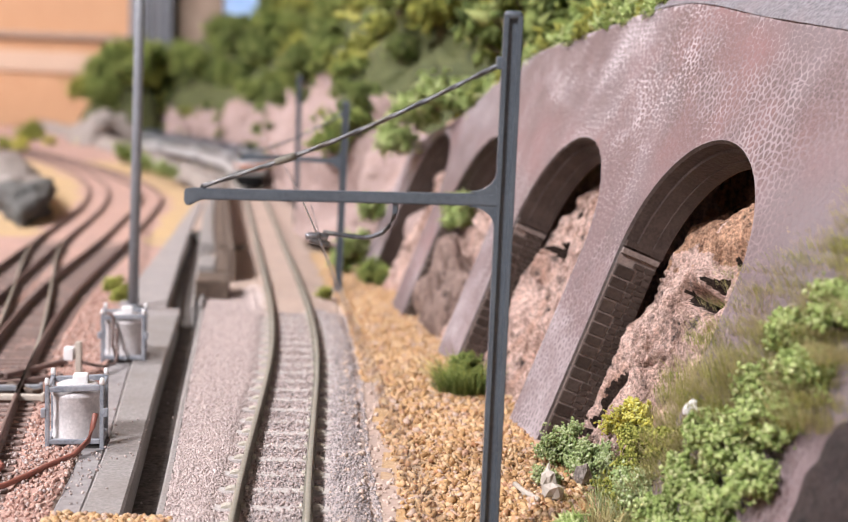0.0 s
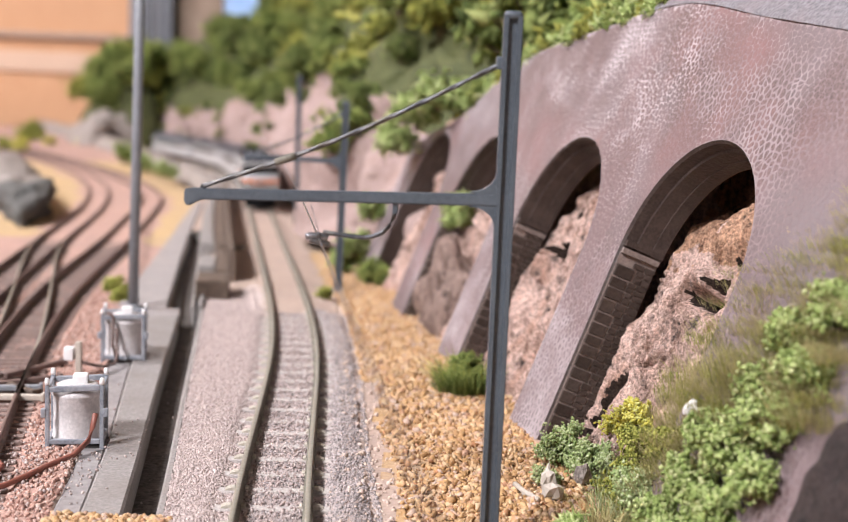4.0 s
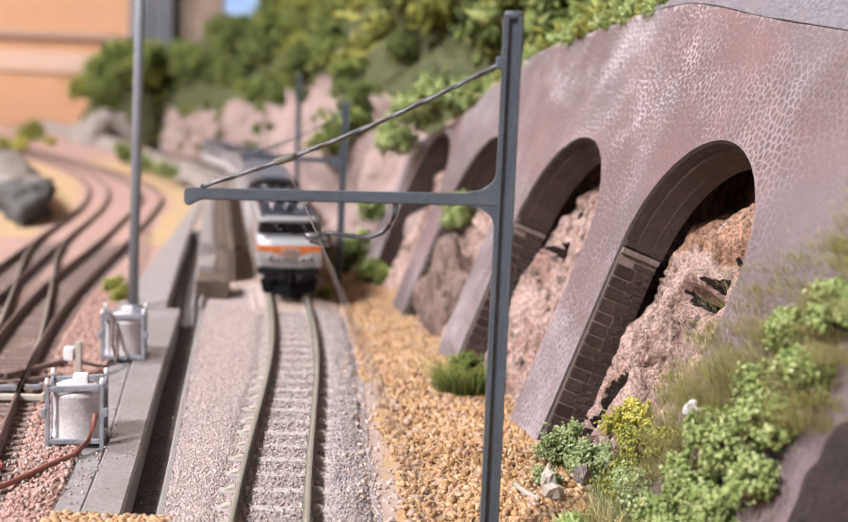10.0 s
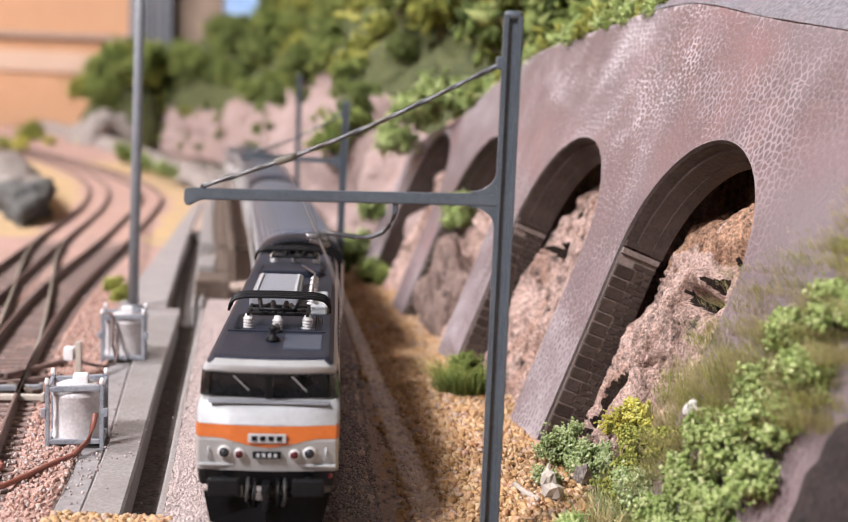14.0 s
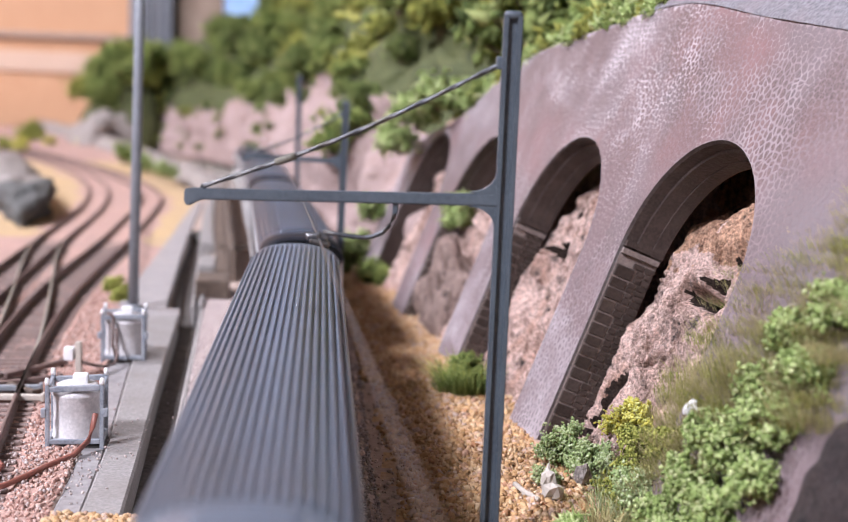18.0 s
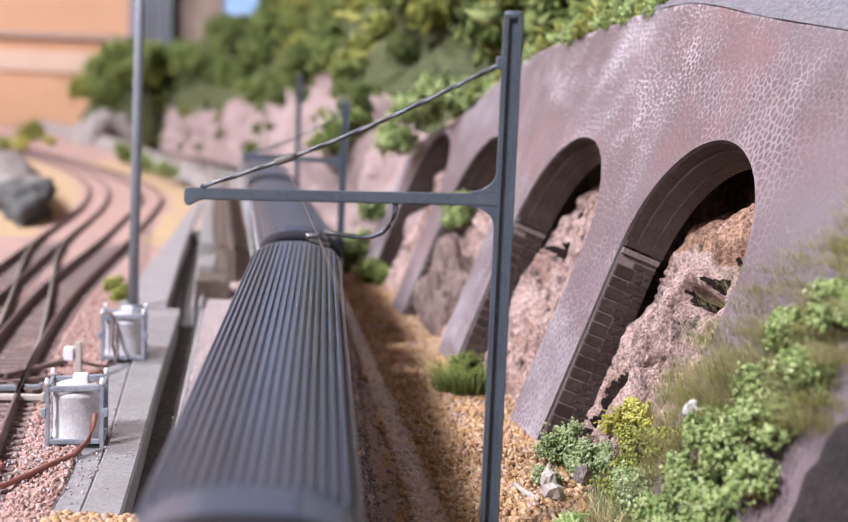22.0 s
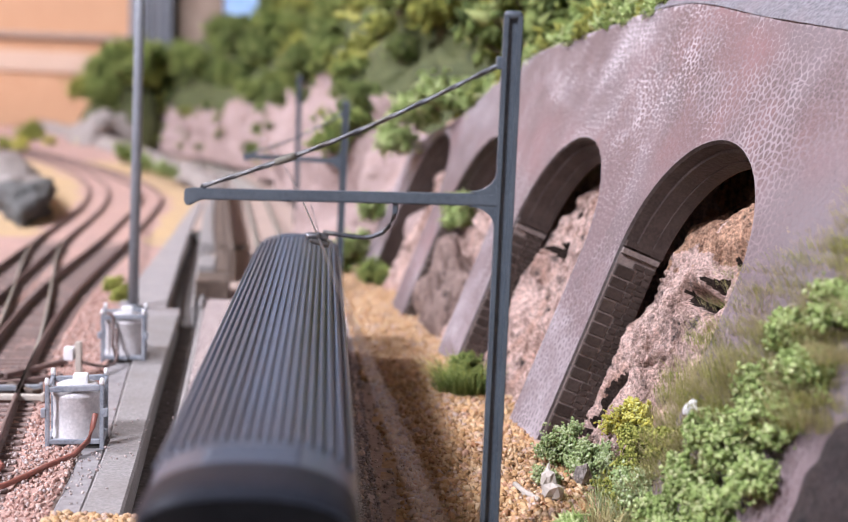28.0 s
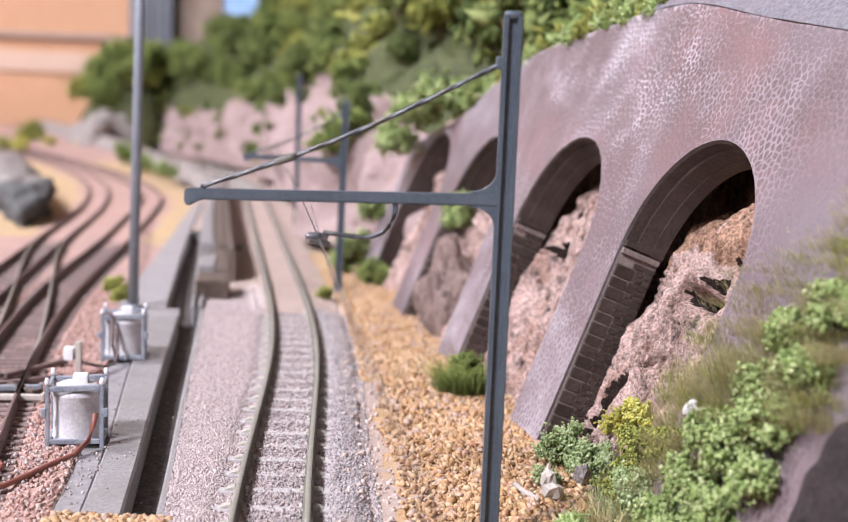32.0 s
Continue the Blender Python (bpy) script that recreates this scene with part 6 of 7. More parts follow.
def bush(x, y, z, radius, kind, label, seed, n=2200, crumb=0.55, squash=0.8, fine=False, category="bush", group="", shape=(2.7, 0.5, 0.36), lumps=13):
    b = thing("bush", x, y, z, label, category, group, seed * 37 % 360)
    part("foliage", bush_mesh(seed, radius, n, crumb, LEAF[kind], squash, lumps, fine=fine, shape=shape), None, b)
    part("stem", twig_mesh(seed, radius, radius * squash), M_TWIG, b, "thin brown stem")
    return b


def tuft(x, y, z, height, spread, count, kind, label, seed, lean=(0, 0), width=0.10):
    """A tuft of fine fibres."""
    rng = np.random.default_rng(seed)
    v, f = [], []
    for k in range(count):
        a, q = rng.uniform(0, 2 * math.pi), spread * rng.uniform(0, 1) ** 0.6
        p0 = np.array([q * math.cos(a), q * math.sin(a), -0.3])
        h = height * rng.uniform(0.45, 1.0)
        out = np.array([math.cos(a) * rng.uniform(0.1, 0.7) + lean[0], math.sin(a) * rng.uniform(0.1, 0.7) + lean[1], 1.0])
        p1 = p0 + out * h * 0.55
        p2 = p1 + (out * [1.6, 1.6, 0.5] + rng.normal(0, 0.25, 3)) * h * 0.45
        t = rng.uniform(0, math.pi)
        w = width * rng.uniform(0.6, 1.3)
        e = np.array([math.cos(t), math.sin(t), 0]) * w
        e2 = np.array([-math.sin(t), math.cos(t), 0]) * w
        b = len(v)
        for p, s in ((p0, 1.0), (p1, 0.8)):
            v += [p + e * s, p - e * 0.5 * s + e2 * 0.87 * s, p - e * 0.5 * s - e2 * 0.87 * s]
        v.append(p2)
        f += [(b, b + 1, b + 4), (b, b + 4, b + 3), (b + 1, b + 2, b + 5), (b + 1, b + 5, b + 4), (b + 2, b, b + 3), (b + 2, b + 3, b + 5), (b + 3, b + 4, b + 6), (b + 4, b + 5, b + 6), (b + 5, b + 3, b + 6)]
    ob = new("grass_tuft", big_mesh("grass_tuft", np.array(v), np.array(f), LEAF[kind]))
    ob.location = Vector((x, y, z)) * MM
    return tagged(ob, label, "grass", "grass tufts")


# bushes at the wall's foot
bush(22.6, 178, -3.0, 4.3, "pale", "fluffy pale green foam bush at the wall's foot", 41, 9000, 0.24, 1.35, shape=FOAM, lumps=20)
bush(26.5, 172, -3.0, 4.2, "pale", "fluffy pale green foam bush beside a white stone", 48, 9000, 0.24, 1.2, shape=FOAM, lumps=20)
bush(19.0, 168.5, -3.2, 2.4, "blue", "small dark green foam tuft among pale stones", 42, 2600, 0.22, 1.0, shape=FOAM)
bush(31.0, 174, 3.0, 4.3, "yellow", "bright yellow foam bush beside the rock", 43, 7000, 0.24, 1.1, shape=FOAM, lumps=18)
bush(29.5, 158, -3.2, 4.6, "olive", "loose olive green foam bush on the gravel", 44, 7000, 0.24, 1.5, shape=FOAM, lumps=18)
bush(8.4, 224, -3.2, 4.1, "mid", "low grass-green bush beside the pier", 45, 7000, 0.24, 1.6, shape=FOAM, lumps=18)
for n in range(5):
    tuft(6.2 + 1.1 * n, 222 + (n % 2) * 3, -3.0, 9.5, 2.6, 200, "olive" if n % 2 else "mid", "fine grass-green fibre tuft beside the pier", 360 + n, (0, -0.1), 0.09)
bush(21, 148.5, -3.2, 3.0, "fresh", "small fresh green tuft on the gravel", 46, 1400, 0.40, 0.6)
bush(-13, 352, -3.2, 6.5, "mid", "small green bush at the pier's foot", 47, 1300, 0.8, 0.9)
for n, s in enumerate(np.arange(4, 132, 6.5)):
    p = on_wall(float(s), float(wall_top(s)) - 0.5, 2.5)
    bush(p.x + 1.5, p.y, p.z, 4.2 + 2.4 * ((n * 37) % 10) / 10, ("fresh", "mid", "fresh", "olive")[n % 4], "green foam bush along the retaining wall's top edge", 140 + n, 1500, 0.5, 0.9, group="wall-top bushes")
for n, (s, h, r, k) in enumerate(((-81, 36, 3.9, "fresh"), (-75, 31.5, 3.6, "fresh"), (-80, 28, 4.2, "fresh"), (-72, 24.5, 3.6, "fresh"), (-77, 21.5, 4.4, "fresh"), (-66.5, 17.0, 3.4, "fresh"), (-73, 16.5, 4.2, "fresh"), (-79, 15, 3.6, "fresh"),
                                 (-67, 10.5, 4.0, "fresh"), (-74, 9, 4.4, "fresh"), (-63.5, 4.5, 3.6, "fresh"), (-69.5, 3.5, 4.2, "fresh"), (-76, 2, 4.0, "fresh"), (-84, 43, 3.6, "olive"))):
    p = on_wall(s, h, -1.6)
    bush(p.x, p.y, p.z - 0.45 * r, r, k, "fluffy fresh green foam bush clinging to the wall", 60 + n, 6500, 0.30, 1.0, group="wall bushes", shape=FOAM, lumps=22)
for n in range(420):
    rng_ = random.Random(200 + n)
    s, h = rng_.uniform(-86, -42), 4 + 52 * rng_.random()
    top = 21 + 1.05 * (-42 - s) + 4 * float(fbm(s / 6, 1.0, 0.0, 2))
    if h > top or (s > -52 and h < 6) or h < 8 - 0.6 * (s + 60) or (h > 27 and in_arch(s, h, 1.0)):
        continue
    thin = float(smooth(0, 16, top - h))
    p = on_wall(s, h, -0.2 if not in_arch(s, h) else 4.5)
    tuft(p.x, p.y, p.z, rng_.uniform(1.3, 3.0) * (0.6 + 0.6 * thin), 4.5, int(30 + 150 * thin), ("olive", "straw", "straw")[n % 3], "fine straw-green fibre tuft on the wall", 300 + n, (rng_.uniform(-0.5, 0.2), rng_.uniform(-0.5, 0.2)), 0.03)
for n, (s, h, r, k) in enumerate(((-49, 10, 3.2, "olive"), (-53.5, 5, 3.6, "pale"), (-56, 12.5, 2.8, "olive"), (-45.5, 13.5, 2.6, "yellow"))):
    p = on_wall(s, h, -0.8)
    bush(p.x, p.y, p.z - 0.5 * r, r, k, {"olive": "loose olive green foam bush against the wall", "pale": "fluffy pale green foam bush against the wall", "yellow": "small yellow foam bush against the wall"}[k], 760 + n, 4200, 0.24, 1.2, shape=FOAM, lumps=18)
for n, (x, y) in enumerate(((27, 155), (31, 160), (33, 166), (25, 150), (30, 151), (34, 156))):
    tuft(x, y, -3.0, 8, 3.0, 150, "straw" if n % 2 else "blue", "fine green fibre tuft on the gravel", 340 + n, (0.15, 0), 0.07)
for n, (s, h) in enumerate(((96, 30), (92, 27))):
    p = on_wall(s, h, 3.0)
    bush(p.x, p.y, p.z, 4.6, "fresh", "small yellow-green bush on the boulder", 80 + n, 900, 0.6, 0.9)

# a few shapes of hill shrub, then many of them on the slope
PROTO = []
for n, (kind, lab) in enumerate((("deep", "dense deep green foam shrub on the hillside"), ("mid", "mid-green foam shrub on the hillside"), ("olive", "yellowish olive foam shrub on the hillside"), ("fresh", "fresh green foam shrub on the slope's edge"))):
    for v in range(2):
        b = thing("hill_shrub", 0, 0, 0, lab, "shrub", "hill shrubs")
        part("foliage", bush_mesh(500 + 10 * n + v, 17, 1700, 1.15, LEAF[kind], 0.95, 12, shape=(1.7, 0.8, 0.45)), None, b)
        part("stem", twig_mesh(520 + n + v, 15, 16, 8, 0.5), M_TWIG, b, "thin brown stem")
        PROTO.append((kind, b))


def hill_spot(k, w):
    fx, fy, kk, X, Y, Z, ww = HILL
    j, i = int(np.argmin(np.abs(kk - k))), int(np.argmin(np.abs(ww - w)))
    return X[i, j], Y[i, j], Z[i, j]


def plant_hill():
    rng = random.Random(77)
    used = set()
    jobs = []
    k = 0.4
    while k < 21.2:
        for w in ((27, 46, 68, 94, 126) if k > 6 else (25, 36, 49, 64, 82, 104)):
            kk_, ww_ = k + rng.uniform(-0.25, 0.25), w + rng.uniform(-8, 8)
            jobs.append((kk_, ww_, rng.uniform(1.0, 1.7) * (1.0 if w > 60 else 0.8 if w > 30 else 0.5)))
        k += 0.52
    for _ in range(44):         # small green drapes low on the far cliff
        jobs.append((rng.uniform(11.5, 20), rng.uniform(3, 17), rng.uniform(0.14, 0.34)))
    for _ in range(34):         # shrubs hanging on the cliff itself
        jobs.append((rng.uniform(7.5, 20), rng.uniform(13, 25), rng.uniform(0.2, 0.6)))
    for kk_, ww_, sc in jobs:
        x, y, z = hill_spot(kk_, ww_)
        room_up = float(ridge_line(x, y)) - z
        if y > 800 and room_up < 9:
            continue
        if y > 800:
            sc = min(sc, room_up / 19.0)
        g = rng.random()
        kind = "olive" if g < 0.28 else "mid" if g < 0.62 else "deep"
        if ww_ < 34 and kk_ < 7.5:
            kind = "fresh"
        if kk_ > 17 and ww_ > 20:
            kind = "deep" if g < 0.75 else "mid"
        pool = [b for q, b in PROTO if q == kind]
        b = pool[rng.randrange(2)]
        m = pose(x * MM, y * MM, (z - 2.5 * sc) * MM, 0, 0, rng.uniform(0, 360)) @ Matrix.Scale(sc, 4)
        if b.name not in used:
            used.add(b.name)
            b.matrix_world = m
        else:
            copy_thing(b, m)


plant_hill()
for n, (x, y, z, r, kind) in enumerate(((-9, 356, 36, 8, "fresh"), (-4, 345, 44, 8, "fresh"), (2, 334, 50, 8, "fresh"), (-27, 322, -3, 2.5, "olive"), (-17, 372, 14, 6, "fresh"), (-22, 372, 3, 6, "fresh"), (-24, 378, -3, 7, "fresh"), (-78, 305, -3, 3.0, "olive"), (-84, 322, -3, 3.2, "olive"),
                                        (-200, 800, 2, 12, "mid"), (-182, 760, 0, 9, "fresh"), (-158, 720, 0, 8, "fresh"), (-352, 1000, -4, 9, "olive"), (-338, 985, -4, 8, "yellow"), (-362, 1060, -4, 9, "yellow"), (-352, 1110, -4, 7, "yellow"), (-335, 1150, -4, 6, "yellow"), (-395, 1180, -4, 16, "olive"))):
    bush(x, y, z, r, kind, {"fresh": "fresh green foam bush on rock", "olive": "small yellow-green bush on bare ground", "mid": "green foam bush at the rock's foot", "yellow": "yellow flowering foam bush at the layout's edge"}[kind], 700 + n, 1100, 0.075 * r + 0.25, 1.0)

mound = rock("rock_mound", -352, 1400, -20, 46, 60, 58, M_HILL, "dark green earth mound at the layout's far end", 9, 0, 4, 0.2, "mound")
for n in range(20):
    r_ = random.Random(900 + n)
    a, q = r_.uniform(0, 6.28), r_.uniform(0, 0.95)
    kind = "mid" if n % 3 else "olive"
    pool = [b for w, b in PROTO if w == kind]
    copy_thing(pool[n % 2], pose((-352 + 46 * q * math.cos(a)) * MM, (1400 + 60 * q * math.sin(a)) * MM, (-20 + 31 + 66 * math.sqrt(max(0, 1 - q * q)) - 8) * MM, 0, 0, r_.uniform(0, 360)) @ Matrix.Scale(r_.uniform(0.9, 1.5), 4))


# ---------------------------------------------------------------- train
def ring_at(z, half, front, rear, chamfer, bow=0.0):
    """A plan outline at one height: sides, chamfered corners, and fronts that bow out in the middle."""
    c = chamfer
    return [(-half, rear + c, z), (-half, front - c, z), (-half + 0.35 * c, front - 0.25 * c, z), (-half * 0.5, front + bow * 0.55, z), (0, front + bow, z), (half * 0.5, front + bow * 0.55, z), (half - 0.35 * c, front - 0.25 * c, z), (half, front - c, z),
            (half, rear + c, z), (half - 0.35 * c, rear + 0.25 * c, z), (half * 0.5, rear - bow * 0.55, z), (0, rear - bow, z), (-half * 0.5, rear - bow * 0.55, z), (-half + 0.35 * c, rear + 0.25 * c, z)]


def loft(rings, cap_low=False, cap_top=False):
    bm = bmesh.new()
    rr = [[bm.verts.new(p) for p in r] for r in rings]
    n = len(rr[0])
    for a, b in zip(rr, rr[1:]):
        for k in range(n):
            bm.faces.new((a[k], a[(k + 1) % n], b[(k + 1) % n], b[k]))
    if cap_low:
        bm.faces.new(rr[0][::-1])
    if cap_top:
        bm.faces.new(rr[-1])
    bmesh.ops.recalc_face_normals(bm, faces=bm.faces)
    return bm


# the locomotive's outline, height by height: half width, end, corner, bow
LOCO = {6.0: (9.0, 50.2, 1.0, 0.3), 8.3: (9.3, 51.0, 1.2, 0.4), 12.5: (9.3, 52.0, 1.4, 0.6), 14.6: (9.3, 51.6, 1.4, 0.7), 16.6: (9.25, 50.6, 1.4, 0.7), 17.1: (9.2, 49.4, 1.3, 0.7),
        17.4: (9.2, 48.7, 1.3, 0.7), 21.2: (8.7, 50.2, 1.3, 0.7), 22.1: (8.2, 50.7, 1.3, 0.6), 22.7: (7.3, 50.0, 1.2, 0.5), 23.0: (6.6, 48.5, 1.0, 0.4)}


def loco_ring(z, grow=0.0):
    zs = sorted(LOCO)
    v = [np.interp(z, zs, [LOCO[q][k] for q in zs]) for k in range(4)]
    return ring_at(z, v[0] + grow, v[1] + grow, -v[1] - grow, v[2], v[3])


def wheelset(parent, y, radius, gauge=9.0):
    bm = bmesh.new()
    add_tube(bm, [(-gauge / 2, y, radius), (gauge / 2, y, radius)], 0.5, 8)
    w = part("wheelset", bm, M_WHEEL, parent)
    for sx in (-1, 1):
        bm = bmesh.new()
        add_tube(bm, [(sx * 3.7, y, radius), (sx * 3.95, y, radius)], radius + 0.5, 20)
        add_tube(bm, [(sx * 3.9, y, radius), (sx * 5.2, y, radius)], radius, 20)
        part("wheel", bm, M_WHEEL, w, "", True)
    return w


def bogie(parent, y, base, radius):
    b = part("bogie", box(0, y, radius + 1.1, 11.5, base + 4, 2.4, 0.5), M_BOGIE, parent)
    for sx in (-6.0, 6.0):
        bm = bmesh.new()
        add_box(bm, sx, y, radius + 1.0, 1.5, base + 8, 2.2, 0.35)
        for e in (-1, 1):
            add_box(bm, sx * 1.06, y + e * base / 2, radius, 1.4, 3.0, 3.0, 0.4)
            add_box(bm, sx * 1.06, y + e * base / 5, radius + 0.2, 1.2, 1.6, 2.4, 0.3)
        part("side_frame", bm, M_BOGIE, b)
    for e in (-1, 1):
        wheelset(parent, y + e * base / 2, radius)
    return b


def headlight(body, x, y, z, r, lens, ringmat):
    bm = bmesh.new()
    add_tube(bm, [(x, y - 0.4, z), (x, y + 0.22, z), (x, y + 0.34, z)], r, 16, r * 0.86)
    h = part("headlight", bm, ringmat, body, "", True)
    bm = bmesh.new()
    add_tube(bm, [(x, y + 0.28, z), (x, y + 0.40, z)], r * 0.72, 14)
    part("lens", bm, lens, h, "", True)


def pantograph(root, y, sgn):
    """A folded pantograph: base frame, insulators, arms, and a collector bow with bent horns."""
    p = part("pantograph", box(0, y, 25.0, 9.4, 0.6, 0.5, 0.1), M_BOGIE, root, "folded dark pantograph with a curved bow")
    for px_, py_ in ((-4.3, 3.4), (4.3, 3.4), (0, 4.6)):
        bm = bmesh.new()
        prof = []
        for k in range(4):
            prof += [(0.62, 0.42 * k), (0.86, 0.42 * k + 0.15), (0.62, 0.42 * k + 0.34)]
        add_lathe(bm, [(0.8, -0.3)] + prof + [(0.45, 2.1)], 14, px_, y + py_ * sgn, 22.9)
        part("insulator", bm, M_CERAMIC, p, "pale ribbed insulator", True)
    bm = bmesh.new()
    for sx in (-4.3, 4.3):
        add_box(bm, sx, y, 25.0, 0.5, 8.0, 0.45, 0.1)
    add_box(bm, 0, y + 3.2 * sgn, 25.0, 9.2, 0.6, 0.45, 0.1)
    add_box(bm, 0, y - 3.2 * sgn, 25.0, 9.2, 0.6, 0.45, 0.1)
    part("base_frame", bm, M_BLACK, p)
    for sx in (-1, 1):
        part("lower_arm", tube([(sx * 1.6, y - 3.0 * sgn, 25.2), (sx * 2.4, y + 4.5 * sgn, 25.9)], 0.40, 6), M_BLACK, p, "", True)
        part("upper_arm", tube([(sx * 2.4, y + 4.5 * sgn, 25.9), (sx * 3.2, y - 3.2 * sgn, 26.5)], 0.32, 6), M_BLACK, p, "", True)
        part("spring", tube([(sx * 0.6, y + 3.4 * sgn, 25.2), (sx * 1.0, y - 1.0 * sgn, 25.9)], 0.45, 6), M_BLACK, p, "", True)
    part("knee_bar", tube([(-2.4, y + 4.5 * sgn, 25.9), (2.4, y + 4.5 * sgn, 25.9)], 0.24, 6), M_BLACK, p, "", True)
    for dy in (-2.4, -0.8, 0.8, 2.4):
        bm = bmesh.new()
        bow = [(-7.6, 24.6), (-7.4, 25.7), (-6.6, 26.4), (-5.2, 26.7), (0, 26.8), (5.2, 26.7), (6.6, 26.4), (7.4, 25.7), (7.6, 24.6)]
        add_tube(bm, [(a, y - 3.2 * sgn + dy, b) for a, b in bow], 0.23, 6)
        part("bow", bm, M_BLACK, p, "", True)
    part("bus_knob", lathe_at([(0.3, 0), (0.55, 0.4), (0.5, 1.0), (0.2, 1.5)], 0, y + 7.2 * sgn, 22.9, 10), M_BOGIE, p)
    return p


def locomotive():
    lo = thing("locomotive", 0, 0, 0, "pale grey electric locomotive with an orange stripe and dark roof", "locomotive")
    body = part("body", loft([loco_ring(z) for z in (8.3, 10.5, 12.5, 14.6, 16.6, 17.1, 17.4, 21.2, 22.1, 22.7)], True, True), M_LOCO_GREY, lo)
    part("underframe", loft([loco_ring(z, -0.05) for z in (6.0, 7.2, 8.28)], True, False), M_BLACK, lo, "black underframe")
    part("waist_panel", loft([loco_ring(z, 0.05) for z in (14.7, 15.6, 16.6, 17.05)]), M_LOCO_SILVER, body, "pale silver panel under the windows", True)
    part("cab_brow", loft([loco_ring(z, 0.06) for z in (21.3, 21.7, 22.0, 22.15)]), M_LOCO_SILVER, body, "pale silver brow over the windows", True)
    part("stripe", loft([loco_ring(z, 0.07) for z in (12.9, 13.8, 14.55)]), M_ORANGE, body, "bright orange stripe")
    # the stripe dips in the middle of the nose
    for sgn in (1, -1):
        bm = bmesh.new()
        zk = sorted(LOCO)
        tops, lows = [], []
        for k in range(25):
            x = -7.2 + 0.6 * k
            low = 12.95 - 1.15 * (0.5 + 0.5 * math.cos(math.pi * x / 7.2))
            for z, row in ((13.0, tops), (low, lows)):
                hw, fr, ch, bw = [float(np.interp(z, zk, [LOCO[q][j] for q in zk])) for j in range(4)]
                y = float(np.interp(abs(x), [0, hw * 0.5, hw - 0.35 * ch, hw], [fr + bw, fr + bw * 0.55, fr - 0.25 * ch, fr - ch]))
                row.append(bm.verts.new((x, sgn * (y + 0.09), z)))
        for k in range(24):
            bm.faces.new((tops[k], tops[k + 1], lows[k + 1], lows[k]))
        bmesh.ops.recalc_face_normals(bm, faces=bm.faces)
        part("stripe_tip", bm, M_ORANGE, body, "bright orange stripe")
        plate = part("badge_plate", box(0, sgn * 52.75, 13.1, 4.9, 0.25, 1.15, 0.08), M_LOCO_SILVER, body, "small pale badge plate")
        for k in range(4):
            part("badge_bar", box(-1.6 + 1.07 * k, sgn * 52.92, 13.1, 0.72, 0.12, 0.62, 0.03), M_BLACK, plate)
        plate = part("number_plate", box(0, sgn * 52.35, 10.75, 3.7, 0.25, 0.95, 0.08), M_BLACK, body, "small black number plate")
        for k in range(4):
            part("plate_bar", box(-1.1 + 0.74 * k, sgn * 52.5, 10.75, 0.42, 0.1, 0.5, 0.02), M_LOCO_SILVER, plate)
        for sx in (-1, 1):
            if sgn > 0:
                headlight(body, sx * 5.5, 51.95, 11.0, 0.92, M_CLEAR_LENS, M_CERAMIC)
                headlight(body, sx * 3.55, 52.15, 10.85, 0.74, M_RED_LENS, M_CERAMIC)
            part("handrail", tube([(sx * 7.6, sgn * 51.2, 9.9), (sx * 7.6, sgn * 51.75, 10.2), (sx * 7.6, sgn * 51.85, 11.2), (sx * 7.6, sgn * 51.5, 11.6)], 0.16, 6), M_LOCO_SILVER, body, "", True)
            part("step_bar", box(sx * 6.6, sgn * 51.3, 9.15, 4.6, 0.5, 0.34, 0.1), M_LOCO_SILVER, body, "pale step bar")
            bm = bmesh.new()
            add_tube(bm, [(sx * 5.45, sgn * 50.0, 6.7), (sx * 5.45, sgn * 52.6, 6.7)], 0.8, 12)
            add_box(bm, sx * 5.45, sgn * 53.0, 6.7, 4.2, 0.8, 2.5, 0.38)
            part("buffer", bm, M_BLACK, lo, "black rectangular buffer")
            part("marker_lamp", box(sx * 8.3, sgn * 50.4, 7.6, 0.6, 0.6, 0.8, 0.15), M_RED_LENS if sx < 0 else M_BLACK, body, "small dark marker lamp")
            # windscreen halves, with wiper
            zs = sorted(LOCO)
            def yat(z, x):
                return sgn * (float(np.interp(z, zs, [LOCO[q][1] for q in zs])) + 0.14 + 0.7 * (1 - abs(x) / 9.3))
            bm = bmesh.new()
            q = [bm.verts.new((x, yat(z, x), z)) for x, z in ((sx * 0.5, 17.7), (sx * 7.7, 17.7), (sx * 7.3, 20.9), (sx * 0.5, 20.9))]
            bm.faces.new(q if sx * sgn < 0 else q[::-1])
            bmesh.ops.solidify(bm, geom=list(bm.faces), thickness=0.12)
            g = part("windscreen", bm, M_GLASS_DARK, body, "dark windscreen pane")
            part("wiper", tube([(2.6, yat(18.6, 3) + 0.22 * sgn, 18.6), (4.6, yat(20.6, 4) + 0.22 * sgn, 20.7)] if sx > 0 else [(-4.9, yat(18.6, 4) + 0.22 * sgn, 18.6), (-3.0, yat(20.6, 3) + 0.22 * sgn, 20.7)], 0.10, 5), M_LOCO_SILVER, g, "thin pale wiper")
            bm = bmesh.new()
            q = [bm.verts.new(p) for p in ((sx * 9.22, sgn * 46.9, 17.7), (sx * 9.22, sgn * 42.0, 17.7), (sx * 8.85, sgn * 42.4, 20.8), (sx * 8.85, sgn * 47.9, 20.8))]
            bm.faces.new(q)
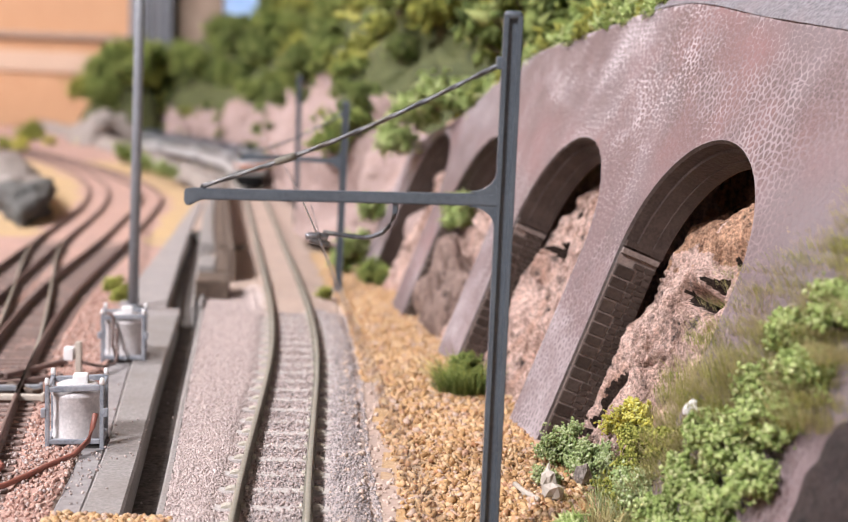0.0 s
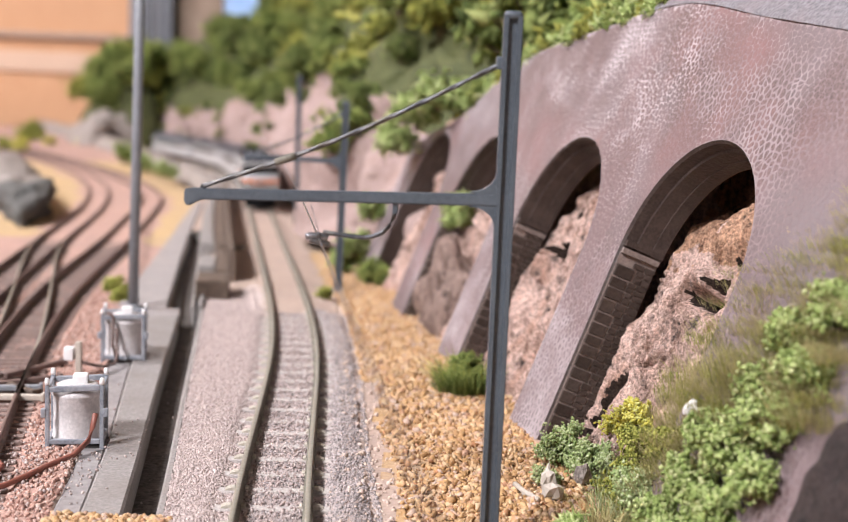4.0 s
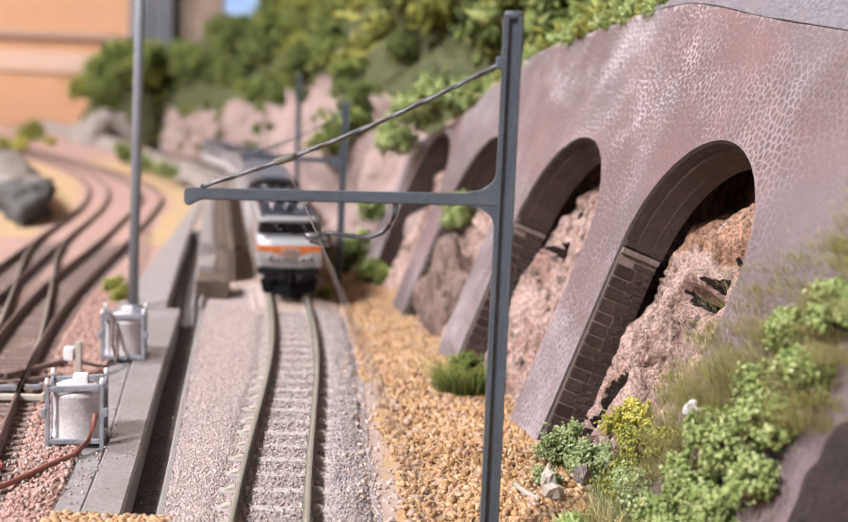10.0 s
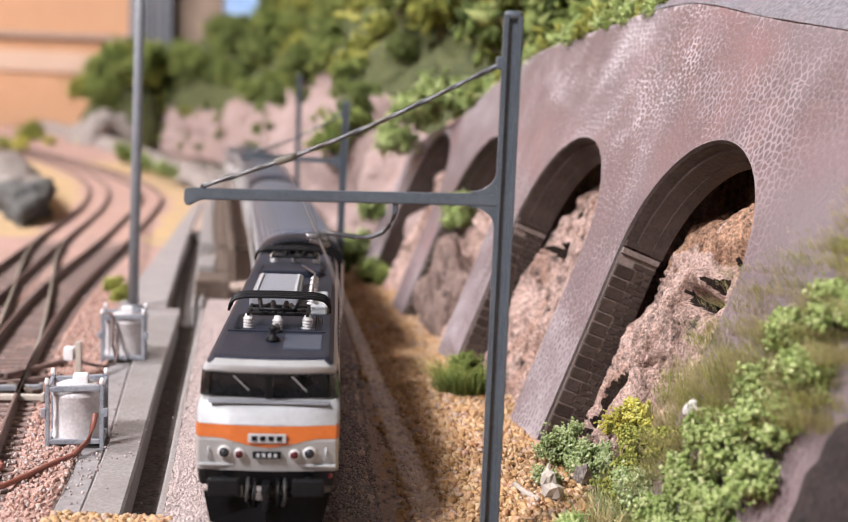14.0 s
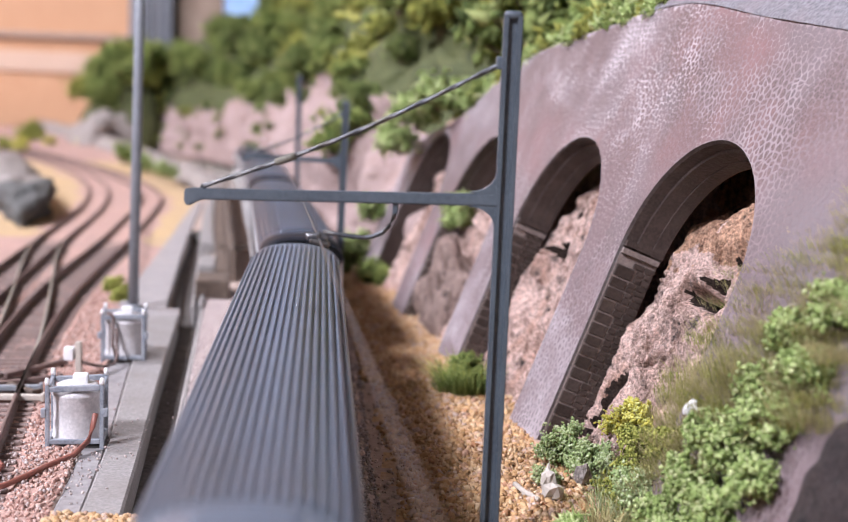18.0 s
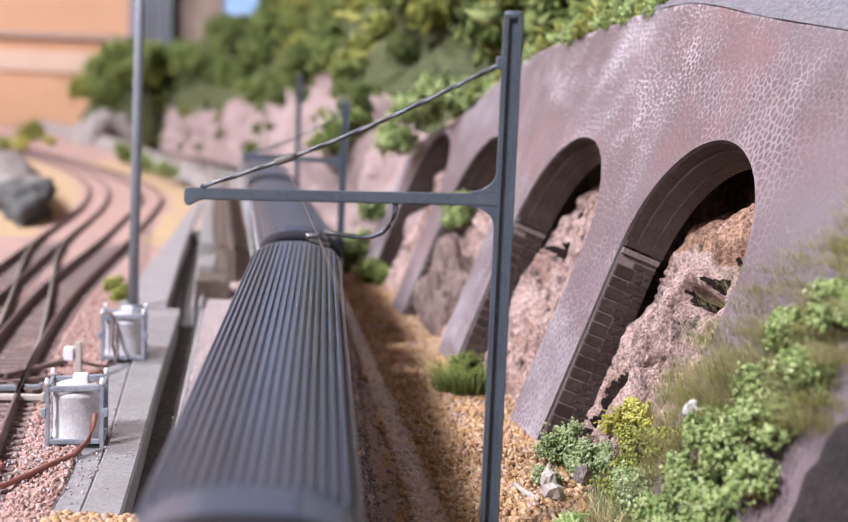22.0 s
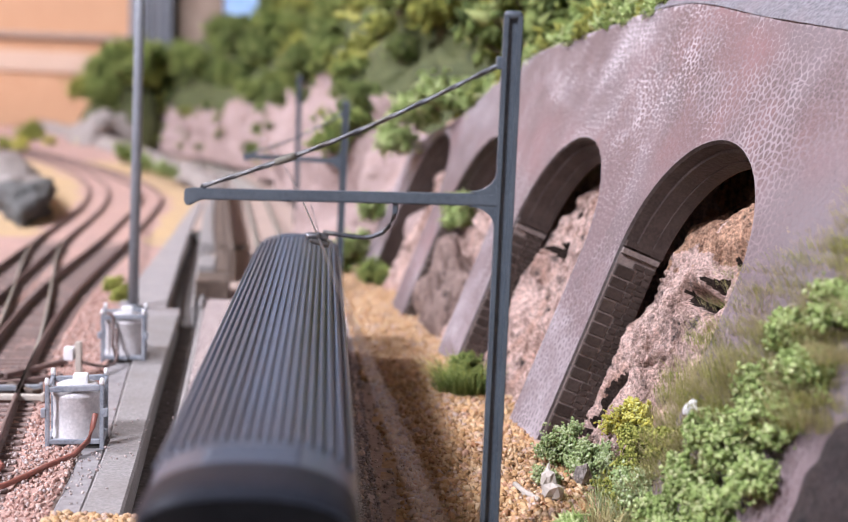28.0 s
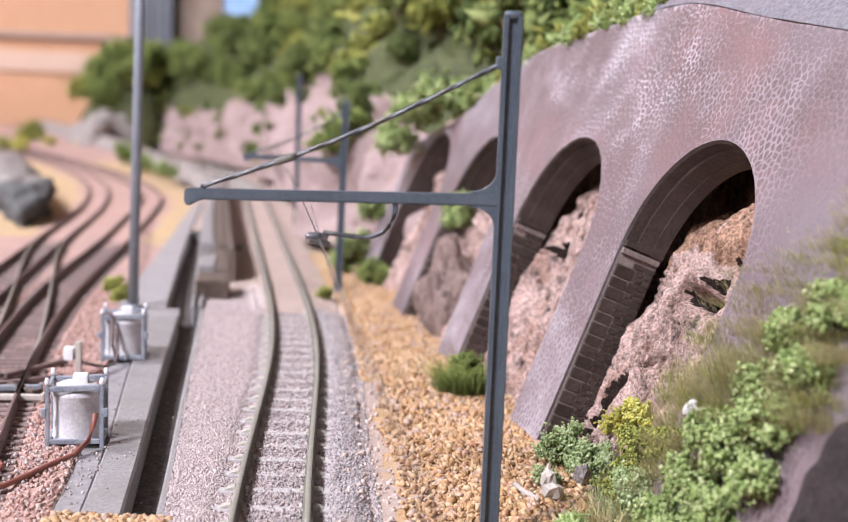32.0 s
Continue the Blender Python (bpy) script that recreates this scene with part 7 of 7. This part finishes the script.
            bmesh.ops.solidify(bm, geom=list(bm.faces), thickness=0.25)
            part("side_window", bm, M_GLASS_DARK, body, "dark cab side window")
            bm = bmesh.new()
            q = [bm.verts.new(p) for p in ((sx * 7.8, yat(17.7, 7.8), 17.65), (sx * 9.26, sgn * 47.2, 17.65), (sx * 8.9, sgn * 48.6, 20.95), (sx * 7.4, yat(20.9, 7.4), 20.95))]
            bm.faces.new(q)
            bmesh.ops.solidify(bm, geom=list(bm.faces), thickness=0.12)
            part("corner_window", bm, M_GLASS_DARK, body, "dark corner pane")
        zlo, zhi = 17.5, 21.05
        bm = bmesh.new()
        rows = []
        for z in (zlo, 19.3, zhi):
            hw, fr, ch, bw = [float(np.interp(z, sorted(LOCO), [LOCO[q][k] for q in sorted(LOCO)])) for k in range(4)]
            hw, fr = hw + 0.07, fr + 0.07
            line = [(-hw, fr - ch - 2.2), (-hw, fr - ch), (-hw + 0.35 * ch, fr - 0.25 * ch), (-hw * 0.5, fr + bw * 0.55), (0, fr + bw), (hw * 0.5, fr + bw * 0.55), (hw - 0.35 * ch, fr - 0.25 * ch), (hw, fr - ch), (hw, fr - ch - 2.2)]
            rows.append([bm.verts.new((x, sgn * y, z)) for x, y in line])
        for a, b in zip(rows, rows[1:]):
            for k in range(8):
                bm.faces.new((a[k], a[k + 1], b[k + 1], b[k]))
        bmesh.ops.recalc_face_normals(bm, faces=bm.faces)
        part("windscreen_band", bm, M_GLASS_DARK, body, "black band round the cab windows")
        part("centre_pillar", box(0, sgn * (50.15 + 0.72), 19.3, 0.9, 0.3, 3.6, 0.06, pose(0, 0, 0, -21 * sgn, 0, 0)), M_BLACK, body)
        part("window_sill", box(0, sgn * 50.35, 17.25, 15.6, 1.5, 0.25, 0.1), M_ROOF_GREY, body, "grey sill under the windscreen")
        # coupling, hoses and snow plough
        bm = bmesh.new()
        add_box(bm, 0, sgn * 52.2, 6.4, 1.1, 2.6, 1.4, 0.25)
        add_box(bm, 0, sgn * 53.3, 5.2, 0.7, 0.8, 3.0, 0.2)
        part("coupling", bm, M_BLACK, lo, "dark coupling hook")
        for hx in (-2.4, -1.5, 1.5, 2.4):
            part("hose", tube([(hx, sgn * 51.0, 7.2), (hx, sgn * 52.3, 6.6), (hx * 1.05, sgn * 52.5, 4.8), (hx * 0.9, sgn * 52.0, 3.9)], 0.26, 6), M_BLACK if abs(hx) < 2 else M_BOGIE, lo, "", True)
        pv = [(-8.4, 49.5, 5.0), (8.4, 49.5, 5.0), (7.4, 50.0, 0.9), (-7.4, 50.0, 0.9), (0, 52.5, 4.6), (0, 53.2, 0.4)]
        bm = bmesh.new()
        vs = [bm.verts.new((a, sgn * b, c)) for a, b, c in pv]
        bm.faces.new((vs[0], vs[4], vs[5], vs[3]))
        bm.faces.new((vs[4], vs[1], vs[2], vs[5]))
        bmesh.ops.solidify(bm, geom=list(bm.faces), thickness=0.5)
        bmesh.ops.recalc_face_normals(bm, faces=bm.faces)
        part("snow_plough", bm, M_BLACK, lo, "black snow plough")
        bogie(lo, sgn * 30.5, 15.5, 3.9)
    part("equipment_box", box(0, 0, 4.0, 13, 22, 4.0, 0.5), M_BOGIE, lo)
    # side louvres
    for sx in (-1, 1):
        for k in range(14):
            part("louvre", box(sx * 9.05, -26 + 4 * k, 19.2, 0.3, 3.0, 2.2, 0.1), M_ROOF_GREY, body)
    # roof
    roof = part("roof", loft([ring_at(22.2, 8.3, 50.35, -51.0, 1.2, 0.5), ring_at(22.95, 7.6, 49.3, -50.2, 1.2, 0.4), ring_at(23.05, 6.9, 48.6, -49.4, 1.0, 0.3)], False, True), M_ROOF_NAVY, lo, "dark blue-grey roof")
    for y0, y1 in ((21, 33), (-33, -21)):
        for sx in (-1, 1):
            for k in range(6):
                part("roof_rib", box(sx * (5.4 + 0.32 * k), (y0 + y1) / 2, 23.2 - 0.09 * k, 0.18, 12, 0.45, 0.04), M_ROOF_NAVY, roof)
    part("cross_rib", box(0, 33.6, 23.15, 14, 0.5, 0.3, 0.08), M_ROOF_NAVY, roof)
    part("roof_hatch", box(-4.0, 40.5, 23.08, 5.2, 9.5, 0.3, 0.1), M_ROOF_HATCH, roof, "paler blue-grey roof hatch")
    hood = part("roof_hood", box(1.4, 3, 24.0, 8.0, 24, 2.0, 0.5), M_ROOF_GREY, roof, "mid-grey roof equipment hood")
    for sx in (-1.8, 4.6):
        part("hood_rail", box(sx, 3, 25.1, 0.5, 20, 0.4, 0.1), M_LOCO_SILVER, hood)
    part("side_hood", box(-5.8, 12, 23.6, 2.6, 15, 1.3, 0.3), M_LOCO_SILVER, roof, "bright ribbed side hood")
    part("hood", box(0, -22, 23.6, 11, 9, 1.4, 0.3), M_ROOF_NAVY, roof)
    for k in range(5):
        bm = bmesh.new()
        prof = []
        for j in range(3):
            prof += [(0.55, 0.5 * j), (0.85, 0.5 * j + 0.18), (0.55, 0.5 * j + 0.42)]
        add_lathe(bm, prof + [(0.2, 1.7)], 12, -4.6, 16 - 5.5 * k, 23.5)
        part("insulator", bm, M_CERAMIC, roof, "pale ribbed insulator", True)
    part("bus_bar", tube([(-4.6, 18, 25.3), (-4.6, 6, 25.4), (-4.6, -8, 25.3), (-2, -18, 25.2)], 0.2, 6), M_STEEL, roof, "bright bus bar", True)
    part("antenna", lathe_at([(0.9, 0), (1.0, 0.5), (0.5, 0.9), (0.45, 1.6), (0.75, 1.9), (0.3, 2.3)], 0.2, 40, 22.95, 12), M_BLACK, roof, "small black roof knob", True)
    # added block: keeps light from passing between locomotive and first coach
    part("gap_light_block", box(0, -52.6, 13.4, 13, 5.0, 14.0, 0.6), M_BLACK, lo, "black block added to stop light behind the locomotive")
    pantograph(roof, 27, 1)
    pantograph(roof, -34, -1)
    lo.scale = (0.915, 0.945, 0.925)
    return lo


COACH_LEN, COACH_HALF = 165.0, 82.5


def roof_section(inset=0.0):
    """The roof's arch from eave to eave."""
    pts_ = []
    for k in range(25):
        a = math.pi * k / 24
        x = -math.cos(a)
        pts_.append(((8.75 - inset) * (abs(x) ** 0.82) * (1 if x > 0 else -1), 19.6 + (5.7 - inset) * math.sin(a) ** 0.72))
    return pts_


def coach(label, roofmat, last=False):
    c = thing("coach", 0, 0, 0, label, "railway coach", "coaches")
    body = part("body", loft([ring_at(5.2, 8.6, 82, -82, 1.4, 0.1), ring_at(7.5, 8.95, 82, -82, 1.4, 0.1), ring_at(13, 9.0, 82, -82, 1.4, 0.1), ring_at(19.6, 8.75, 82, -82, 1.4, 0.1)], True, True), M_COACH_SIDE, c, "pale grey coach side")
    for sx in (-1, 1):
        band = part("window_band", box(sx * 8.95, 0, 15.6, 0.22, 150, 4.6, 0.08), M_COACH_BAND, body, "dark window band")
        for k in range(11):
            part("window", box(sx * 9.06, -65 + 13 * k, 15.6, 0.14, 8.6, 3.4, 0.05), M_GLASS_DARK, band, "dark glossy window")
        for e in (-1, 1):
            part("door", box(sx * 8.98, e * 77.6, 13.0, 0.2, 5.0, 11.6, 0.08), M_COACH_SIDE, body, "grey passenger door")
        part("gutter", box(sx * 8.85, 0, 19.7, 0.35, 163, 0.4, 0.1), M_COACH_SIDE, body, "pale rain gutter")
    # roof skin
    sec = roof_section()
    # the roof turns down gently at its rear, and ends in a lip at its front
    ys_ = [-82.45, -81.9, -81.0, -79.6, -77.5, -74.5, 77.5, 80.5, 81.8, 82.45]
    rear = [0.66, 0.82, 0.92, 0.975, 1.0] if last else [0.45, 0.62, 0.76, 0.90, 0.98]
    turn_down = lambda y: float(np.interp(y, [-82.45, -81.9, -81.0, -79.6, -77.5, -74.5, 77.5, 80.5, 81.8, 82.45], rear + [1.0, 1.0, 0.955, 0.90, 0.82]))
    bm = bmesh.new()
    rows = []
    for y in ys_:
        k = 1.0 - 0.12 * (1.0 - turn_down(y))
        g_ = turn_down(y)
        rows.append([bm.verts.new((a * k, y, 19.6 + (b - 19.6) * g_)) for a, b in sec])
    for a, b in zip(rows, rows[1:]):
        for k in range(len(sec) - 1):
            bm.faces.new((a[k], a[k + 1], b[k + 1], b[k]))
    bmesh.ops.recalc_face_normals(bm, faces=bm.faces)
    roof = part("roof", bm, roofmat, c, "ribbed grey coach roof")
    for p_ in roof.data.polygons:
        p_.use_smooth = abs(p_.normal.y) < 0.5
    # lengthwise ribs
    for k in range(19):
        u = -8.1 + 0.9 * k
        z = float(np.interp(u, [q[0] for q in sec], [q[1] for q in sec]))
        slope = math.degrees(math.atan2(float(np.interp(u + 0.2, [q[0] for q in sec], [q[1] for q in sec])) - float(np.interp(u - 0.2, [q[0] for q in sec], [q[1] for q in sec])), 0.4))
        bm = bmesh.new()
        o = [(-0.26, -0.1), (-0.22, 0.36), (-0.14, 0.44), (0.14, 0.44), (0.22, 0.36), (0.26, -0.1)]
        ra = [[bm.verts.new((a, y, b * g)) for a, b in o] for y, g in ((-72.4, 0.3), (-71.6, 1.0), (70.6, 1.0), (71.6, 0.2))]
        for a, b in zip(ra, ra[1:]):
            for j in range(5):
                bm.faces.new((a[j], a[j + 1], b[j + 1], b[j]))
        bmesh.ops.recalc_face_normals(bm, faces=bm.faces)
        bmesh.ops.transform(bm, matrix=pose(u, 0, z, 0, -slope, 0), verts=bm.verts)
        part("roof_rib", bm, roofmat, roof)
    for e in (-1, 1):
        # smooth dark roof end with cross ribs, gangway and its black bellows
        bm = bmesh.new()
        rows = []
        for y in (76.6, 77.0, 77.5, 80.5, 81.8, 82.45) if e > 0 else (-80.2, -80.4, -81.0, -81.9, -82.45):
            g = 0.0 if y in (76.6, -80.2) else 0.14
            w_ = turn_down(y)
            rows.append([bm.verts.new((a * (1 - 0.12 * (1 - w_)) * (1 + g / 9), y + (0.06 * e if abs(y) > 82 else 0), 19.6 + (b - 19.6) * w_ + g * (0.3 + 0.7 * math.sin(math.pi * k / 24)))) for k, (a, b) in enumerate(sec)])
        for a, b in zip(rows, rows[1:]):
            for k in range(len(sec) - 1):
                bm.faces.new((a[k], a[k + 1], b[k + 1], b[k]))
        bmesh.ops.recalc_face_normals(bm, faces=bm.faces)
        # only the front end has the rim's shade in its colour
        cap_ = part("roof_end", bm, M_COACH_END if e > 0 else roofmat, roof, "smooth dark roof end with rim shade in its colour" if e > 0 else "smooth grey roof end", True)
        for k in range(4 if e > 0 or last else 0):
            rib = [(a * 0.68, e * (72.8 + 1.25 * k), b) for a, b in sec if abs(a) < 6.0]
            rib = [(a, y, float(np.interp(a, [q[0] for q in sec], [q[1] for q in sec])) + 0.03) for a, y, b in rib]
            part("cross_rib", tube(rib, 0.15, 6), roofmat, cap_, "", True)
        for sx in (-1, 1) if e > 0 or last else ():
            for k in range(2):
                part("roof_vent", box(sx * 6.1, e * (75.0 + 2.4 * k), 23.7, 0.8, 1.2, 0.6, 0.15), roofmat, cap_)
        w_ = turn_down(e * 82.45)
        arch = [(a * (1 - 0.12 * (1 - w_)) * 0.99, 19.5 + (b - 19.5) * w_) for a, b in sec]
        v, f = [(a, e * 82.3, b) for a, b in arch] + [(a, e * 82.5, b - 0.1) for a, b in arch], []
        n_ = len(arch)
        f = [tuple(range(n_)), tuple(range(n_, 2 * n_))[::-1]] + [(k, k + 1, n_ + k + 1, n_ + k) for k in range(n_ - 1)]
        part("end_arch", mesh_of("end_arch", v, f, M_BLACK), None, c, "black coach end under the roof")
        part("end_wall", box(0, e * 82.25, 13.0, 16.6, 0.5, 14.5, 0.2), M_BLACK, c, "dark coach end wall")
        bm = bmesh.new()
        for j in range(11):
            y, g = 82.6 + 0.32 * j, 0.35 * (j % 2)
            add_box(bm, -5.4 - g * 0.4, e * y, 10.0, 1.6, 0.3, 10.5, 0.1)
            add_box(bm, 5.4 + g * 0.4, e * y, 10.0, 1.6, 0.3, 10.5, 0.1)
            add_box(bm, 0, e * y, 14.9 + g * 0.4, 12.4, 0.3, 1.4, 0.1)
        part("gangway", bm, M_BLACK, c, "black rubber gangway bellows")
        for sx in (-1, 1):
            if last and e < 0:
                part("tail_lamp", box(sx * 7.2, e * 82.55, 20.2, 0.9, 0.4, 0.9, 0.12), M_RED_LENS, c, "small red tail lamp")
            bm = bmesh.new()
            add_tube(bm, [(sx * 5.4, e * 81.8, 6.6), (sx * 5.4, e * 83.4, 6.6)], 0.6, 10)
            add_tube(bm, [(sx * 5.4, e * 83.3, 6.6), (sx * 5.4, e * 83.7, 6.6)], 1.3, 14)
            part("buffer", bm, M_BLACK, c)
        part("coupling", box(0, e * 83.2, 5.4, 1.4, 2.6, 1.4, 0.3), M_BOGIE, c, "dark coupling")
        bogie(c, e * 58.0, 16.0, 2.9)
    for k in (-18, 4, 24):
        part("equipment_box", box(0, k, 4.4, 13, 15, 2.6, 0.4), M_BOGIE, c)
    c.scale = (0.985, 1.02, 0.935)
    return c


LOCOMOTIVE = locomotive()
FIRST_COACH = coach("mid-grey ribbed-roof passenger coach behind the locomotive", M_COACH_ROOF_A)
SECOND_COACH = coach("dark grey ribbed-roof passenger coach in the train", M_COACH_ROOF_B)
LAST_COACH = coach("dark grey ribbed-roof passenger coach at the train's end", M_COACH_ROOF_B, True)
COACHES = [FIRST_COACH, SECOND_COACH, copy_thing(SECOND_COACH, pose(0, 0, 0)), LAST_COACH]

wall_stones()
wall_bricks()

# way of the locomotive's front past the reference mark: seconds, millimetres still to go
FRONT = spline([(0, 548), (1.4, 505), (3.5, 424), (5.5, 344), (7, 289), (8.5, 225), (10, 162), (12, 82), (13, 42.5), (13.5, 14.5), (14, -9), (14.5, -35), (16.5, -114), (17.3, -152), (18.4, -197), (19, -216), (20, -253), (20.8, -290),
                (21.7, -339), (22.4, -373), (23, -406), (24, -472), (25.2, -544), (27.5, -668), (28.3, -708), (29.2, -746), (30.1, -787), (31, -825), (32, -868)])


def vehicle_pose(centre, bogies):
    a, b = on_line(centre - bogies), on_line(centre + bogies)
    d = (a - b).normalized()
    side = d.cross(Vector((0, 0, 1))).normalized()
    up = side.cross(d)
    m = Matrix((side, d, up)).transposed().to_4x4()
    m.translation = (a + b) / 2 * MM
    return m


def motions():
    times = [0.5 * k for k in range(65)]
    walk(LOCOMOTIVE, [(t, vehicle_pose(float(FRONT(t)) + 51.0, 29.0)) for t in times])
    for n, c in enumerate(COACHES):
        walk(c, [(t, vehicle_pose(float(FRONT(t)) + 106.0 + 175.0 * n + 85.5 + (1.5 if n == 3 else 0.0), 60.0)) for t in times])


motions()
